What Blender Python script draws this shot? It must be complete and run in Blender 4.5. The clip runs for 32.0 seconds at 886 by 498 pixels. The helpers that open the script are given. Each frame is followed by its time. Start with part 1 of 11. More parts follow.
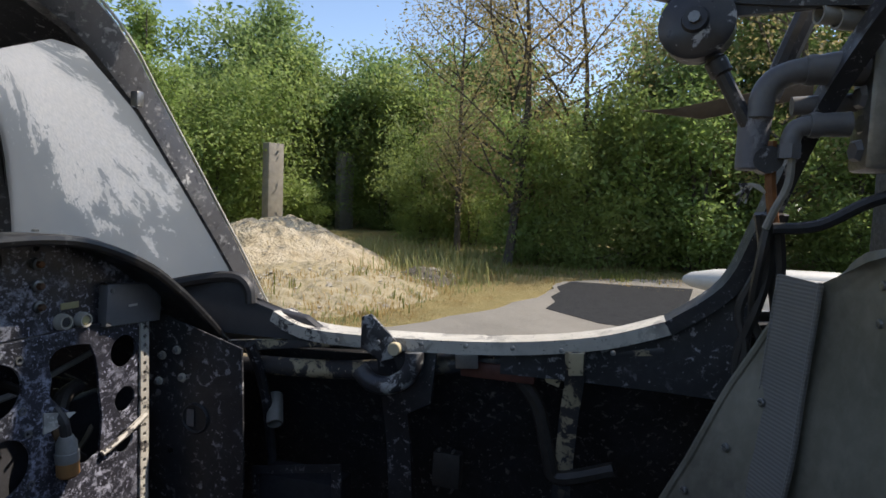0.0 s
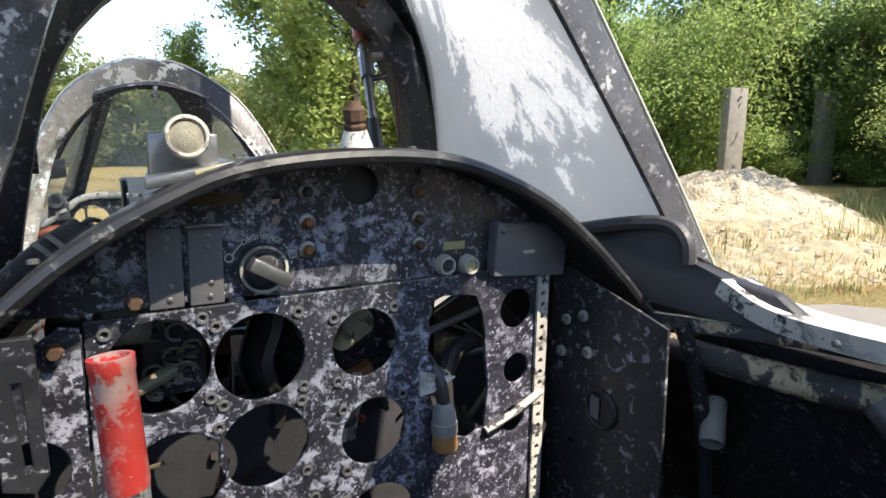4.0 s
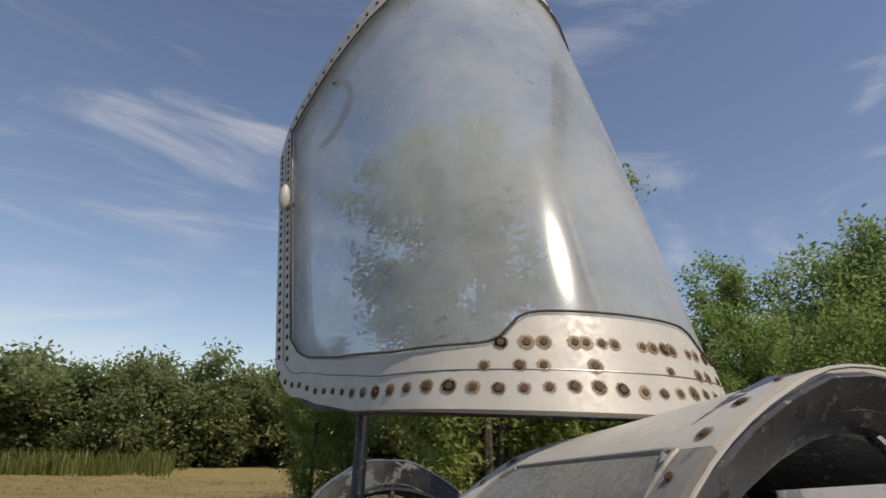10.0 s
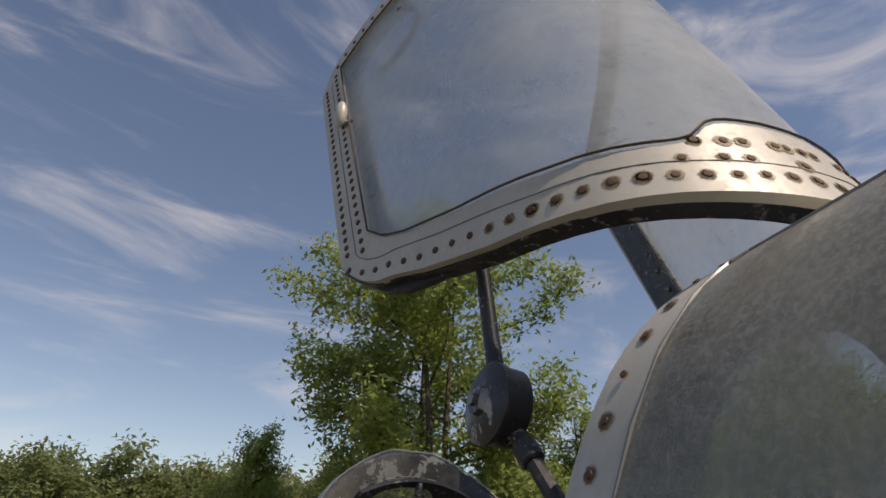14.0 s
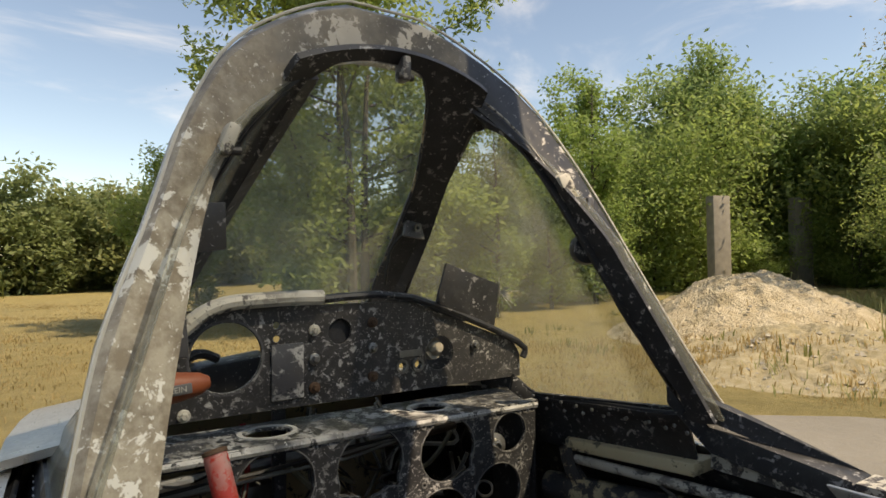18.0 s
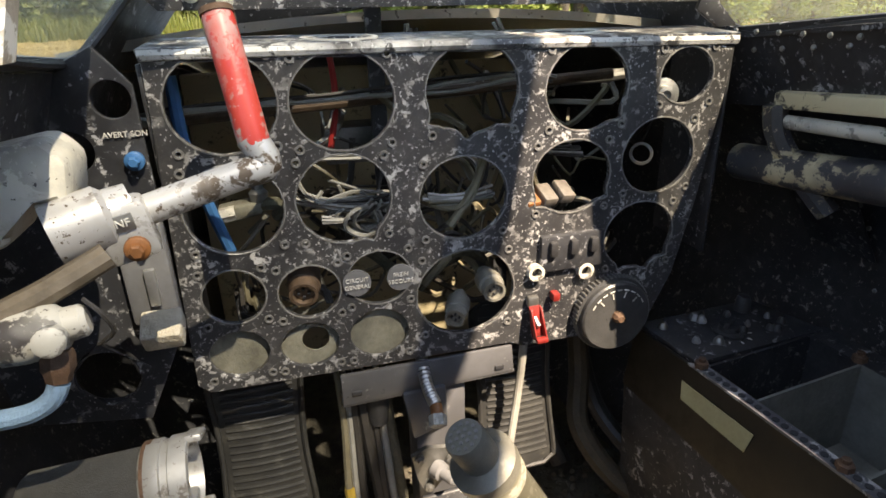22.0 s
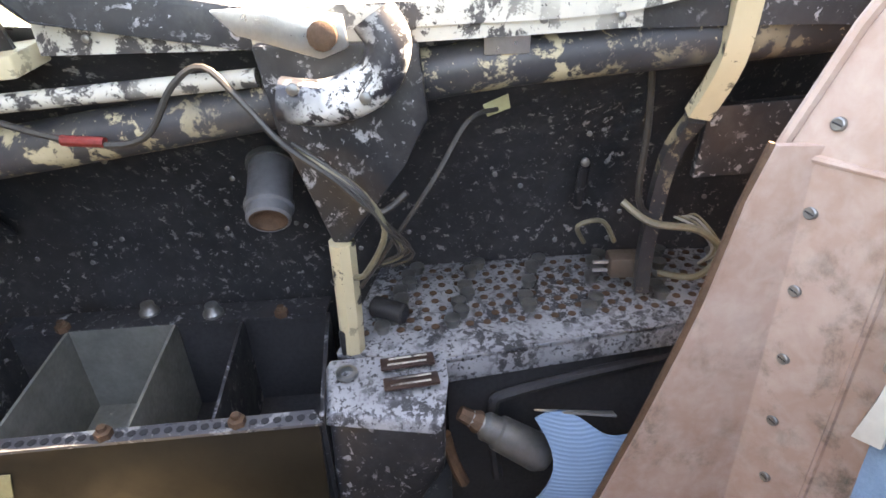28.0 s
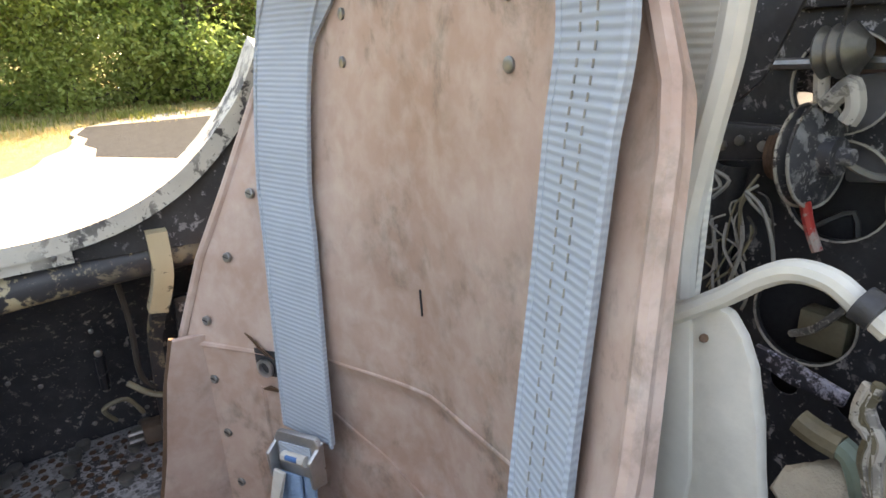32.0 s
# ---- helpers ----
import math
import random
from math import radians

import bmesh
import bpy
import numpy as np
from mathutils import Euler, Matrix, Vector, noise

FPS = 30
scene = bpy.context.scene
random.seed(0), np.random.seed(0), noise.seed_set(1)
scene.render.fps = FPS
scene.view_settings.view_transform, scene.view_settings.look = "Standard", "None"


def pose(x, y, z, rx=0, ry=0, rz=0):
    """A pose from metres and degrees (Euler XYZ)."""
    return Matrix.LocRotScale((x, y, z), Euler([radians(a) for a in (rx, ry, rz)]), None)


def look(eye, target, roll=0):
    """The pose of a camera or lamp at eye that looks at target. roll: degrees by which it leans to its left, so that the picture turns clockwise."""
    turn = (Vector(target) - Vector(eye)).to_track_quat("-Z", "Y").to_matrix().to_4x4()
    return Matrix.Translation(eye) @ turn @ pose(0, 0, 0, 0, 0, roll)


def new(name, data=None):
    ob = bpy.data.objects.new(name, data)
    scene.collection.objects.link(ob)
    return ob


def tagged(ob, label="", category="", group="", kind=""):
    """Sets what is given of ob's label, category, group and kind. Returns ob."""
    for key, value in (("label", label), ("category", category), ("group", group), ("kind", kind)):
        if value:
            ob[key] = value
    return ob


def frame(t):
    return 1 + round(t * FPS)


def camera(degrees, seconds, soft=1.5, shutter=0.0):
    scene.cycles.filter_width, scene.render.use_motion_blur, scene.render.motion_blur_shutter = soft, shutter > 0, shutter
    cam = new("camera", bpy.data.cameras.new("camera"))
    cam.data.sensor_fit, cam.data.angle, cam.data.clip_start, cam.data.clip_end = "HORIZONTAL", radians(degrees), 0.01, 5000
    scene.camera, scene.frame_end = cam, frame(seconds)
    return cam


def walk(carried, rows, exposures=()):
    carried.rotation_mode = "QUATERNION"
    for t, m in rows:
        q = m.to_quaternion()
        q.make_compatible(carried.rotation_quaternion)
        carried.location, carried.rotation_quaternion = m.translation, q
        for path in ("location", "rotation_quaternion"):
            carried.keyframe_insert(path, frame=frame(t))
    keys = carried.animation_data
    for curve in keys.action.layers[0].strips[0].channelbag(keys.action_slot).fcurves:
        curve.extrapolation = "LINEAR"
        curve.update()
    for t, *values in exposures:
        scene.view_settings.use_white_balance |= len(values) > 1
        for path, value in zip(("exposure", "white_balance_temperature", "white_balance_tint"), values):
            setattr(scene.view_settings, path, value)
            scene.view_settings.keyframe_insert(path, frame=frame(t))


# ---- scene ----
cam = camera(73.5, 32.0, soft=1.6)
PATH = [
    (0, look((-0.3894, -1.8876, 1.6635), (0.5676, -1.6062, 1.5935), 2.26)),
    (0.5, look((-0.3447, -1.8621, 1.6531), (0.5596, -1.4420, 1.5764), 1.97)),
    (1, look((-0.3158, -1.8443, 1.6418), (0.5219, -1.3042, 1.5607), 1.93)),
    (1.5, look((-0.2812, -1.8356, 1.6373), (0.4896, -1.2042, 1.5525), 1.85)),
    (2, look((-0.2585, -1.8343, 1.6356), (0.4549, -1.1389, 1.5491), 1.83)),
    (2.5, look((-0.2350, -1.8312, 1.6274), (0.4325, -1.0919, 1.5387), 1.44)),
    (4.5, look((-0.1497, -1.6921, 1.6217), (0.3353, -0.8369, 1.4393), 0.93)),
    (5, look((-0.1504, -1.6391, 1.6529), (0.3048, -0.7682, 1.4678), 1.13)),
    (5.5, look((-0.1515, -1.5963, 1.6911), (0.2679, -0.7075, 1.5064), 1.20)),
    (6, look((-0.1500, -1.5827, 1.7291), (0.2526, -0.6851, 1.5493), 0.95)),
    (6.5, look((-0.1584, -1.5772, 1.7690), (0.2348, -0.6732, 1.6008), 0.94)),
    (7, look((-0.1926, -1.5762, 1.8133), (0.2008, -0.6671, 1.6763), 1.50)),
    (7.5, look((-0.2190, -1.5646, 1.8409), (0.1686, -0.6450, 1.7776), 1.32)),
    (8, look((-0.2542, -1.5734, 1.8599), (0.1319, -0.6512, 1.8790), 0.91)),
    (8.5, look((-0.2921, -1.5714, 1.8758), (0.0778, -0.6492, 1.9879), 1.04)),
    (9, look((-0.3299, -1.5783, 1.8748), (0.0258, -0.6649, 2.0727), 1.19)),
    (9.5, look((-0.3687, -1.5855, 1.8701), (-0.0229, -0.6832, 2.1278), 1.23)),
    (10, look((-0.4029, -1.5870, 1.8686), (-0.0686, -0.6977, 2.1807), 1.17)),
    (10.5, look((-0.4510, -1.5910, 1.8551), (-0.1277, -0.7214, 2.2282), 1.84)),
    (11, look((-0.4854, -1.6005, 1.8484), (-0.1766, -0.7430, 2.2597), 1.31)),
    (11.5, look((-0.5249, -1.5939, 1.8263), (-0.2230, -0.7507, 2.2710), 1.17)),
    (12, look((-0.5342, -1.5544, 1.8002), (-0.2325, -0.7201, 2.2616), 1.19)),
    (12.5, look((-0.5644, -1.4893, 1.7814), (-0.2481, -0.6639, 2.2490), 1.20)),
    (13, look((-0.5799, -1.4279, 1.7257), (-0.2248, -0.6203, 2.1967), 1.21)),
    (13.5, look((-0.5600, -1.3709, 1.6727), (-0.1836, -0.5719, 2.1417), 1.40)),
    (14, look((-0.5208, -1.2970, 1.6216), (-0.1228, -0.5060, 2.0863), 1.45)),
    (14.5, look((-0.5028, -1.2184, 1.5872), (-0.0826, -0.4356, 2.0462), 1.49)),
    (15, look((-0.4925, -1.1547, 1.5484), (-0.0560, -0.3584, 1.9671), 0.29)),
    (15.5, look((-0.4638, -1.0737, 1.5538), (-0.0149, -0.2474, 1.8940), 0.37)),
    (17.5, look((-0.3698, -0.7505, 1.5182), (0.1954, 0.0701, 1.6032), -0.60)),
    (18, look((-0.3152, -0.6787, 1.5272), (0.2620, 0.1373, 1.5559), -0.75)),
    (18.5, look((-0.2884, -0.6165, 1.5088), (0.2891, 0.1989, 1.4695), -0.61)),
    (19, look((-0.2466, -0.5482, 1.4850), (0.3075, 0.2743, 1.3572), -0.65)),
    (19.5, look((-0.2122, -0.5003, 1.4724), (0.3109, 0.3315, 1.2870), -0.66)),
    (20, look((-0.1867, -0.4774, 1.4699), (0.2637, 0.3796, 1.2195), -1.04)),
    (20.5, look((-0.1883, -0.4477, 1.4443), (0.2200, 0.4186, 1.1568), -0.66)),
    (21, look((-0.1592, -0.4798, 1.4223), (0.1667, 0.4095, 1.1016), -1.36)),
    (21.5, look((-0.1471, -0.5151, 1.3901), (0.1236, 0.3813, 1.0390), -1.47)),
    (22, look((-0.1321, -0.5529, 1.3550), (0.1028, 0.3400, 0.9708), -1.70)),
    (22.5, look((-0.1227, -0.5747, 1.3386), (0.1002, 0.3068, 0.9225), -1.89)),
    (23, look((-0.1309, -0.5804, 1.3315), (0.1449, 0.2745, 0.8922), -2.06)),
    (23.5, look((-0.1341, -0.5811, 1.3311), (0.2281, 0.2300, 0.8718), -2.53)),
    (24, look((-0.1585, -0.5485, 1.3355), (0.3439, 0.1665, 0.8494), -1.76)),
    (24.5, look((-0.1509, -0.5301, 1.3482), (0.4491, 0.0988, 0.8539), -1.83)),
    (25, look((-0.1327, -0.5357, 1.3432), (0.5239, 0.0406, 0.8567), -3.02)),
    (25.5, look((-0.1247, -0.5168, 1.3424), (0.6016, -0.0344, 0.8528), -3.02)),
    (27.5, look((-0.0588, -0.5386, 1.3412), (0.8028, -0.4199, 0.8475), -2.72)),
    (28, look((-0.0665, -0.5640, 1.3485), (0.8065, -0.5380, 0.8614), -2.74)),
    (28.5, look((-0.0727, -0.5835, 1.3580), (0.7972, -0.6652, 0.8715), -2.45)),
    (29, look((-0.0840, -0.6117, 1.3680), (0.7721, -0.8044, 0.8885), -1.88)),
    (29.5, look((-0.1003, -0.6365, 1.3788), (0.7359, -0.9156, 0.9068), -1.87)),
    (30, look((-0.1094, -0.6654, 1.4013), (0.7133, -1.0128, 0.9512), -1.86)),
    (30.5, look((-0.1218, -0.6820, 1.4215), (0.6965, -1.0779, 1.0049), -1.61)),
    (31, look((-0.1469, -0.6875, 1.4368), (0.6661, -1.1236, 1.0510), -1.77)),
    (31.5, look((-0.1754, -0.6954, 1.4425), (0.6275, -1.1722, 1.0844), -1.64)),
    (32, look((-0.2367, -0.7155, 1.4560), (0.5649, -1.2154, 1.1282), -1.85)),
]
EXPOSURE = [(0, 0.85, 6700, 14), (2.5, 1.6, 6700, 14), (4.5, 1.85, 6800, 14), (6, 1.95, 6700, 14), (7.5, 0.9, 6500, 14), (9, 0.2, 6900, 15), (13, -0.15, 7600, 19), (15.5, 0.3, 7800, 17), (17.5, 0.7, 8500, 13), (19, 1.15, 8900, 13), (21, 2.0, 8000, 13), (23, 2.75, 8300, 17), (25.5, 3.4, 8300, 20), (28, 4.45, 9300, 18), (30, 3.8, 9400, 15), (32, 3.35, 9400, 17)]
walk(cam, PATH, EXPOSURE)

# ---- world and sun ----
SUN_DIR = Vector((0.26, -0.53, 0.81)).normalized()
world = bpy.data.worlds.new("sky")
scene.world = world
world.use_nodes = True
wn, wl = world.node_tree.nodes, world.node_tree.links
wn.clear()
w_out = wn.new("ShaderNodeOutputWorld")
w_bg = wn.new("ShaderNodeBackground")
w_sky = wn.new("ShaderNodeTexSky")
w_sky.sky_type = "NISHITA"
w_sky.sun_disc = False
w_sky.sun_elevation = math.asin(SUN_DIR.z)
w_sky.sun_rotation = math.atan2(SUN_DIR.x, SUN_DIR.y)
w_sky.air_density, w_sky.dust_density, w_sky.ozone_density = 1.0, 0.12, 1.8
w_co = wn.new("ShaderNodeTexCoord")
w_map = wn.new("ShaderNodeMapping")
w_map.inputs["Rotation"].default_value = (0.0, 0.0, 0.6)
w_map.inputs["Scale"].default_value = (1.4, 3.2, 7.5)
w_n1 = wn.new("ShaderNodeTexNoise")
w_n1.inputs["Scale"].default_value = 1.1
w_n1.inputs["Detail"].default_value = 7
w_n1.inputs["Roughness"].default_value = 0.58
w_n1.inputs["Distortion"].default_value = 0.9
w_ramp = wn.new("ShaderNodeMapRange")
w_ramp.interpolation_type = "SMOOTHSTEP"
w_ramp.inputs["From Min"].default_value = 0.47
w_ramp.inputs["From Max"].default_value = 0.80
w_ramp.inputs["To Max"].default_value = 0.62
w_mix = wn.new("ShaderNodeMix")
w_mix.data_type = "RGBA"
w_mix.inputs["B"].default_value = (6.2, 6.4, 6.8, 1)
w_bg.inputs["Strength"].default_value = 0.118
wl.new(w_co.outputs["Generated"], w_map.inputs["Vector"])
wl.new(w_map.outputs["Vector"], w_n1.inputs["Vector"])
wl.new(w_n1.outputs["Fac"], w_ramp.inputs["Value"])
wl.new(w_ramp.outputs["Result"], w_mix.inputs["Factor"])
wl.new(w_sky.outputs["Color"], w_mix.inputs["A"])
wl.new(w_mix.outputs["Result"], w_bg.inputs["Color"])
wl.new(w_bg.outputs["Background"], w_out.inputs["Surface"])

sun = new("sun", bpy.data.lights.new("sun", "SUN"))
sun.data.energy, sun.data.angle, sun.data.color = 3.6, radians(0.55), (1.0, 0.93, 0.82)
sun.matrix_world = look(SUN_DIR * 30, (0, 0, 0))

# ---- materials ----
def mat_base(name, rough=0.5, metal=0.0, color=(0.5, 0.5, 0.5)):
    m = bpy.data.materials.new(name)
    m.use_nodes = True
    nt = m.node_tree
    b = nt.nodes["Principled BSDF"]
    b.inputs["Roughness"].default_value = rough
    b.inputs["Metallic"].default_value = metal
    b.inputs["Base Color"].default_value = (*color, 1)
    return m, nt, b


def noise_node(nt, scale, detail=4, rough=0.55, dist=0.0, stretch=None, co="Object"):
    tc = nt.nodes.new("ShaderNodeTexCoord")
    n = nt.nodes.new("ShaderNodeTexNoise")
    n.inputs["Scale"].default_value = scale
    n.inputs["Detail"].default_value = detail
    n.inputs["Roughness"].default_value = rough
    n.inputs["Distortion"].default_value = dist
    if stretch:
        mp = nt.nodes.new("ShaderNodeMapping")
        mp.inputs["Scale"].default_value = stretch
        nt.links.new(tc.outputs[co], mp.inputs["Vector"])
        nt.links.new(mp.outputs["Vector"], n.inputs["Vector"])
    else:
        nt.links.new(tc.outputs[co], n.inputs["Vector"])
    return n.outputs["Fac"]


def band(nt, fac, lo, hi, a=0.0, b=1.0):
    r = nt.nodes.new("ShaderNodeMapRange")
    for key, v in (("From Min", lo), ("From Max", hi), ("To Min", a), ("To Max", b)):
        r.inputs[key].default_value = v
    nt.links.new(fac, r.inputs["Value"])
    return r.outputs["Result"]


def blend(nt, fac, a, b):
    x = nt.nodes.new("ShaderNodeMix")
    x.data_type = "RGBA"
    for key, v in (("A", a), ("B", b)):
        if isinstance(v, tuple):
            x.inputs[key].default_value = (*v, 1)
        else:
            nt.links.new(v, x.inputs[key])
    if isinstance(fac, float):
        x.inputs["Factor"].default_value = fac
    else:
        nt.links.new(fac, x.inputs["Factor"])
    return x.outputs["Result"]


def math_node(nt, op, a, b):
    x = nt.nodes.new("ShaderNodeMath")
    x.operation = op
    for i, v in enumerate((a, b)):
        if isinstance(v, (int, float)):
            x.inputs[i].default_value = v
        else:
            nt.links.new(v, x.inputs[i])
    return x.outputs["Value"]


def bump(nt, b, fac, strength=0.3, dist=0.002):
    x = nt.nodes.new("ShaderNodeBump")
    x.inputs["Strength"].default_value = strength
    x.inputs["Distance"].default_value = dist
    nt.links.new(fac, x.inputs["Height"])
    nt.links.new(x.outputs["Normal"], b.inputs["Normal"])


def painted(name, base, chip, chip_amount=0.62, chip_scale=60, base2=None, rough=0.5, spot_scale=220, spot=0.70, chip_rough=0.55, metal=0.0, soft=0.035, ragged=0.68):
    """Worn paint: a base coat that clouds, ragged chips down to the coat below, thin rubbed places and small specks."""
    m, nt, b = mat_base(name, rough, metal)
    cloud = band(nt, noise_node(nt, 9, 5, 0.6), 0.35, 0.7)
    col = blend(nt, cloud, base, base2 or tuple(c * 1.5 + 0.004 for c in base))
    big = band(nt, noise_node(nt, chip_scale, 9, ragged, 0.35), chip_amount - 0.035, chip_amount - 0.035 + soft)
    where = band(nt, noise_node(nt, chip_scale * 0.16, 4, 0.6), 0.40, 0.56)
    chips = math_node(nt, "MULTIPLY", big, where)
    left = band(nt, noise_node(nt, chip_scale * 6, 4, 0.6), 0.60, 0.66, 1.0, 0.25)
    chips = math_node(nt, "MULTIPLY", chips, left)
    specks = math_node(nt, "MULTIPLY", band(nt, noise_node(nt, spot_scale, 4, 0.6, 0.2), spot - 0.02, spot + 0.01), band(nt, noise_node(nt, chip_scale * 0.3, 3, 0.5), 0.36, 0.50, 0.15, 1.0))
    allc = math_node(nt, "MAXIMUM", chips, specks)
    tone = blend(nt, band(nt, noise_node(nt, 35, 3), 0.35, 0.7), chip, tuple(c * 0.72 for c in chip))
    rub = math_node(nt, "MULTIPLY", band(nt, noise_node(nt, chip_scale * 0.4, 7, 0.72), 0.48, 0.72), 0.06)
    col = blend(nt, rub, col, chip)
    col = blend(nt, allc, col, tone)
    nt.links.new(col, b.inputs["Base Color"])
    rr = math_node(nt, "MULTIPLY_ADD", allc, chip_rough - rough)
    rr.node.inputs[2].default_value = rough
    nt.links.new(math_node(nt, "ADD", rr, band(nt, noise_node(nt, 40, 5), 0.3, 0.7, -0.10, 0.12)), b.inputs["Roughness"])
    bump(nt, b, math_node(nt, "SUBTRACT", band(nt, noise_node(nt, 150, 4), 0.3, 0.7, 0, 0.4), allc), 0.35, 0.0006)
    return m


def plain(name, color, rough=0.5, metal=0.0, var=0.25, scale=25, bumpy=0.15, dist=0.001, color2=None):
    m, nt, b = mat_base(name, rough, metal)
    lo = color2 or tuple(c * (1 - var) for c in color)
    f = band(nt, noise_node(nt, scale, 5, 0.6), 0.3, 0.7)
    fine = band(nt, noise_node(nt, scale * 7, 4, 0.6), 0.3, 0.7)
    col = blend(nt, f, lo, color)
    col = blend(nt, math_node(nt, "MULTIPLY", fine, 0.25), col, tuple(c * 0.6 for c in color))
    nt.links.new(col, b.inputs["Base Color"])
    nt.links.new(band(nt, fine, 0, 1, max(0.05, rough - 0.12), min(1, rough + 0.12)), b.inputs["Roughness"])
    bump(nt, b, fine, bumpy, dist)
    return m


BLACK = painted("black_cockpit_paint", (0.017, 0.0175, 0.020), (0.36, 0.36, 0.37), 0.61, 80, rough=0.45, spot=0.68)
WALL_BLACK = painted("dusty_black_wall_paint", (0.024, 0.0245, 0.027), (0.34, 0.33, 0.31), 0.62, 90, rough=0.45, spot=0.675)
BLACK_WORN = painted("worn_black_panel_paint", (0.018, 0.018, 0.024), (0.44, 0.45, 0.54), 0.545, 62, rough=0.40, spot=0.61, spot_scale=260, soft=0.06, ragged=0.80)
RUBBED = painted("rubbed_bright_edge", (0.05, 0.05, 0.05), (0.62, 0.61, 0.58), 0.48, 55, rough=0.35, spot=0.6)
FRONT_BLACK = painted("scuffed_black_front_panel", (0.022, 0.022, 0.024), (0.46, 0.45, 0.44), 0.59, 95, rough=0.38, spot_scale=280, spot=0.63, base2=(0.046, 0.045, 0.046))
SHELF_BLACK = painted("scuffed_black_shelf", (0.022, 0.022, 0.024), (0.55, 0.54, 0.51), 0.535, 70, rough=0.38, spot_scale=260, spot=0.61, base2=(0.046, 0.045, 0.046))
BLACK_CREAM = painted("black_paint_over_cream", (0.030, 0.030, 0.034), (0.50, 0.42, 0.27), 0.555, 32, rough=0.45, spot=0.68)
DARK_GREY = painted("dark_grey_frame_paint", (0.06, 0.06, 0.066), (0.46, 0.45, 0.43), 0.56, 38, rough=0.33, spot=0.67)
LIGHT_WORN = painted("worn_light_frame_paint", (0.40, 0.38, 0.33), (0.06, 0.055, 0.055), 0.54, 42, rough=0.45, spot=0.66)
CREAM = painted("cream_primer", (0.52, 0.44, 0.28), (0.05, 0.045, 0.04), 0.60, 50, rough=0.5, base2=(0.58, 0.50, 0.34))
SILVER = plain("bare_aluminium", (0.55, 0.55, 0.54), 0.38, 0.85, 0.25, 30)
SKIN = plain("weathered_aluminium_skin", (0.50, 0.48, 0.44), 0.36, 0.7, 0.22, 14, 0.1)
WHITE_METAL = plain("white_painted_metal", (0.55, 0.535, 0.475), 0.45, 0.05, 0.14, 18, 0.05)
STEEL = plain("dull_steel", (0.30, 0.30, 0.29), 0.4, 0.8, 0.35, 40)
RUST = plain("rusty_steel", (0.145, 0.082, 0.050), 0.75, 0.2, 0.45, 90, 0.3)
RUBBER = plain("black_rubber", (0.030, 0.030, 0.032), 0.55, 0.0, 0.3, 60)
DARK = plain("dark_interior_paint", (0.032, 0.032, 0.036), 0.6, 0.0, 0.4, 30)
RED_WORN = painted("worn_red_paint", (0.42, 0.03, 0.025), (0.42, 0.40, 0.36), 0.52, 42, rough=0.4, base2=(0.50, 0.05, 0.035), spot=0.70)
RED = plain("red_paint", (0.40, 0.03, 0.025), 0.45)
ORANGE = plain("faded_orange_handle", (0.42, 0.11, 0.045), 0.5, 0, 0.4, 30)
WIRE = plain("grey_wire", (0.30, 0.29, 0.26), 0.5, 0, 0.3, 60)
WIRE_DARK = plain("dark_wire", (0.05, 0.045, 0.04), 0.5, 0, 0.4, 60)
WIRE_TAN = plain("yellowed_wire", (0.20, 0.175, 0.115), 0.5, 0, 0.4, 50)
GREY_PLASTIC = plain("grey_plastic", (0.16, 0.16, 0.165), 0.45)
ENGRAVE = plain("white_engraving", (0.62, 0.60, 0.55), 0.6)
CLOTH = plain("dirty_white_cloth", (0.50, 0.45, 0.36), 0.9, 0, 0.35, 18, 0.5, 0.003)
ZINC = plain("dull_zinc_liner", (0.22, 0.225, 0.205), 0.6, 0.3, 0.4, 26, 0.2)
DUSTY = plain("dusty_grey_green_cover", (0.215, 0.205, 0.16), 0.75, 0.0, 0.6, 40, 0.4)
KHAKI = painted("dusty_khaki_grip_paint", (0.085, 0.080, 0.055), (0.22, 0.21, 0.165), 0.55, 60, rough=0.6, spot=0.63, base2=(0.13, 0.12, 0.085))
CRUMB = plain("dead_leaf_crumbs", (0.13, 0.105, 0.065), 0.9, 0.0, 0.6, 60)
SKY_BLUE = plain("faded_blue_webbing", (0.20, 0.32, 0.45), 0.85, 0, 0.3, 60, 0.5, 0.001)
SOIL = plain("dirt_and_debris", (0.20, 0.175, 0.13), 0.95, 0, 0.6, 45, 0.8, 0.01)
YELLOW = plain("yellowed_label", (0.42, 0.38, 0.20), 0.6, 0, 0.15, 40)
BLUE_CAP = plain("blue_cap", (0.04, 0.15, 0.34), 0.45)
BUTTON_RUST = plain("rusty_orange_button", (0.26, 0.10, 0.03), 0.6, 0, 0.4, 120)

# lit webbing with crosswise ribs
def webbing(name, color):
    m, nt, b = mat_base(name, 0.85)
    tc = nt.nodes.new("ShaderNodeTexCoord")
    w = nt.nodes.new("ShaderNodeTexWave")
    w.bands_direction = "Z"
    w.inputs["Scale"].default_value = 84
    w.inputs["Distortion"].default_value = 0.6
    w.inputs["Detail"].default_value = 2
    nt.links.new(tc.outputs["Object"], w.inputs["Vector"])
    f = band(nt, noise_node(nt, 20, 4), 0.3, 0.7)
    c1 = blend(nt, f, tuple(c * 0.8 for c in color), color)
    c2 = blend(nt, w.outputs["Fac"], tuple(c * 0.80 for c in color), c1)
    nt.links.new(c2, b.inputs["Base Color"])
    bump(nt, b, w.outputs["Fac"], 0.3, 0.0012)
    return m


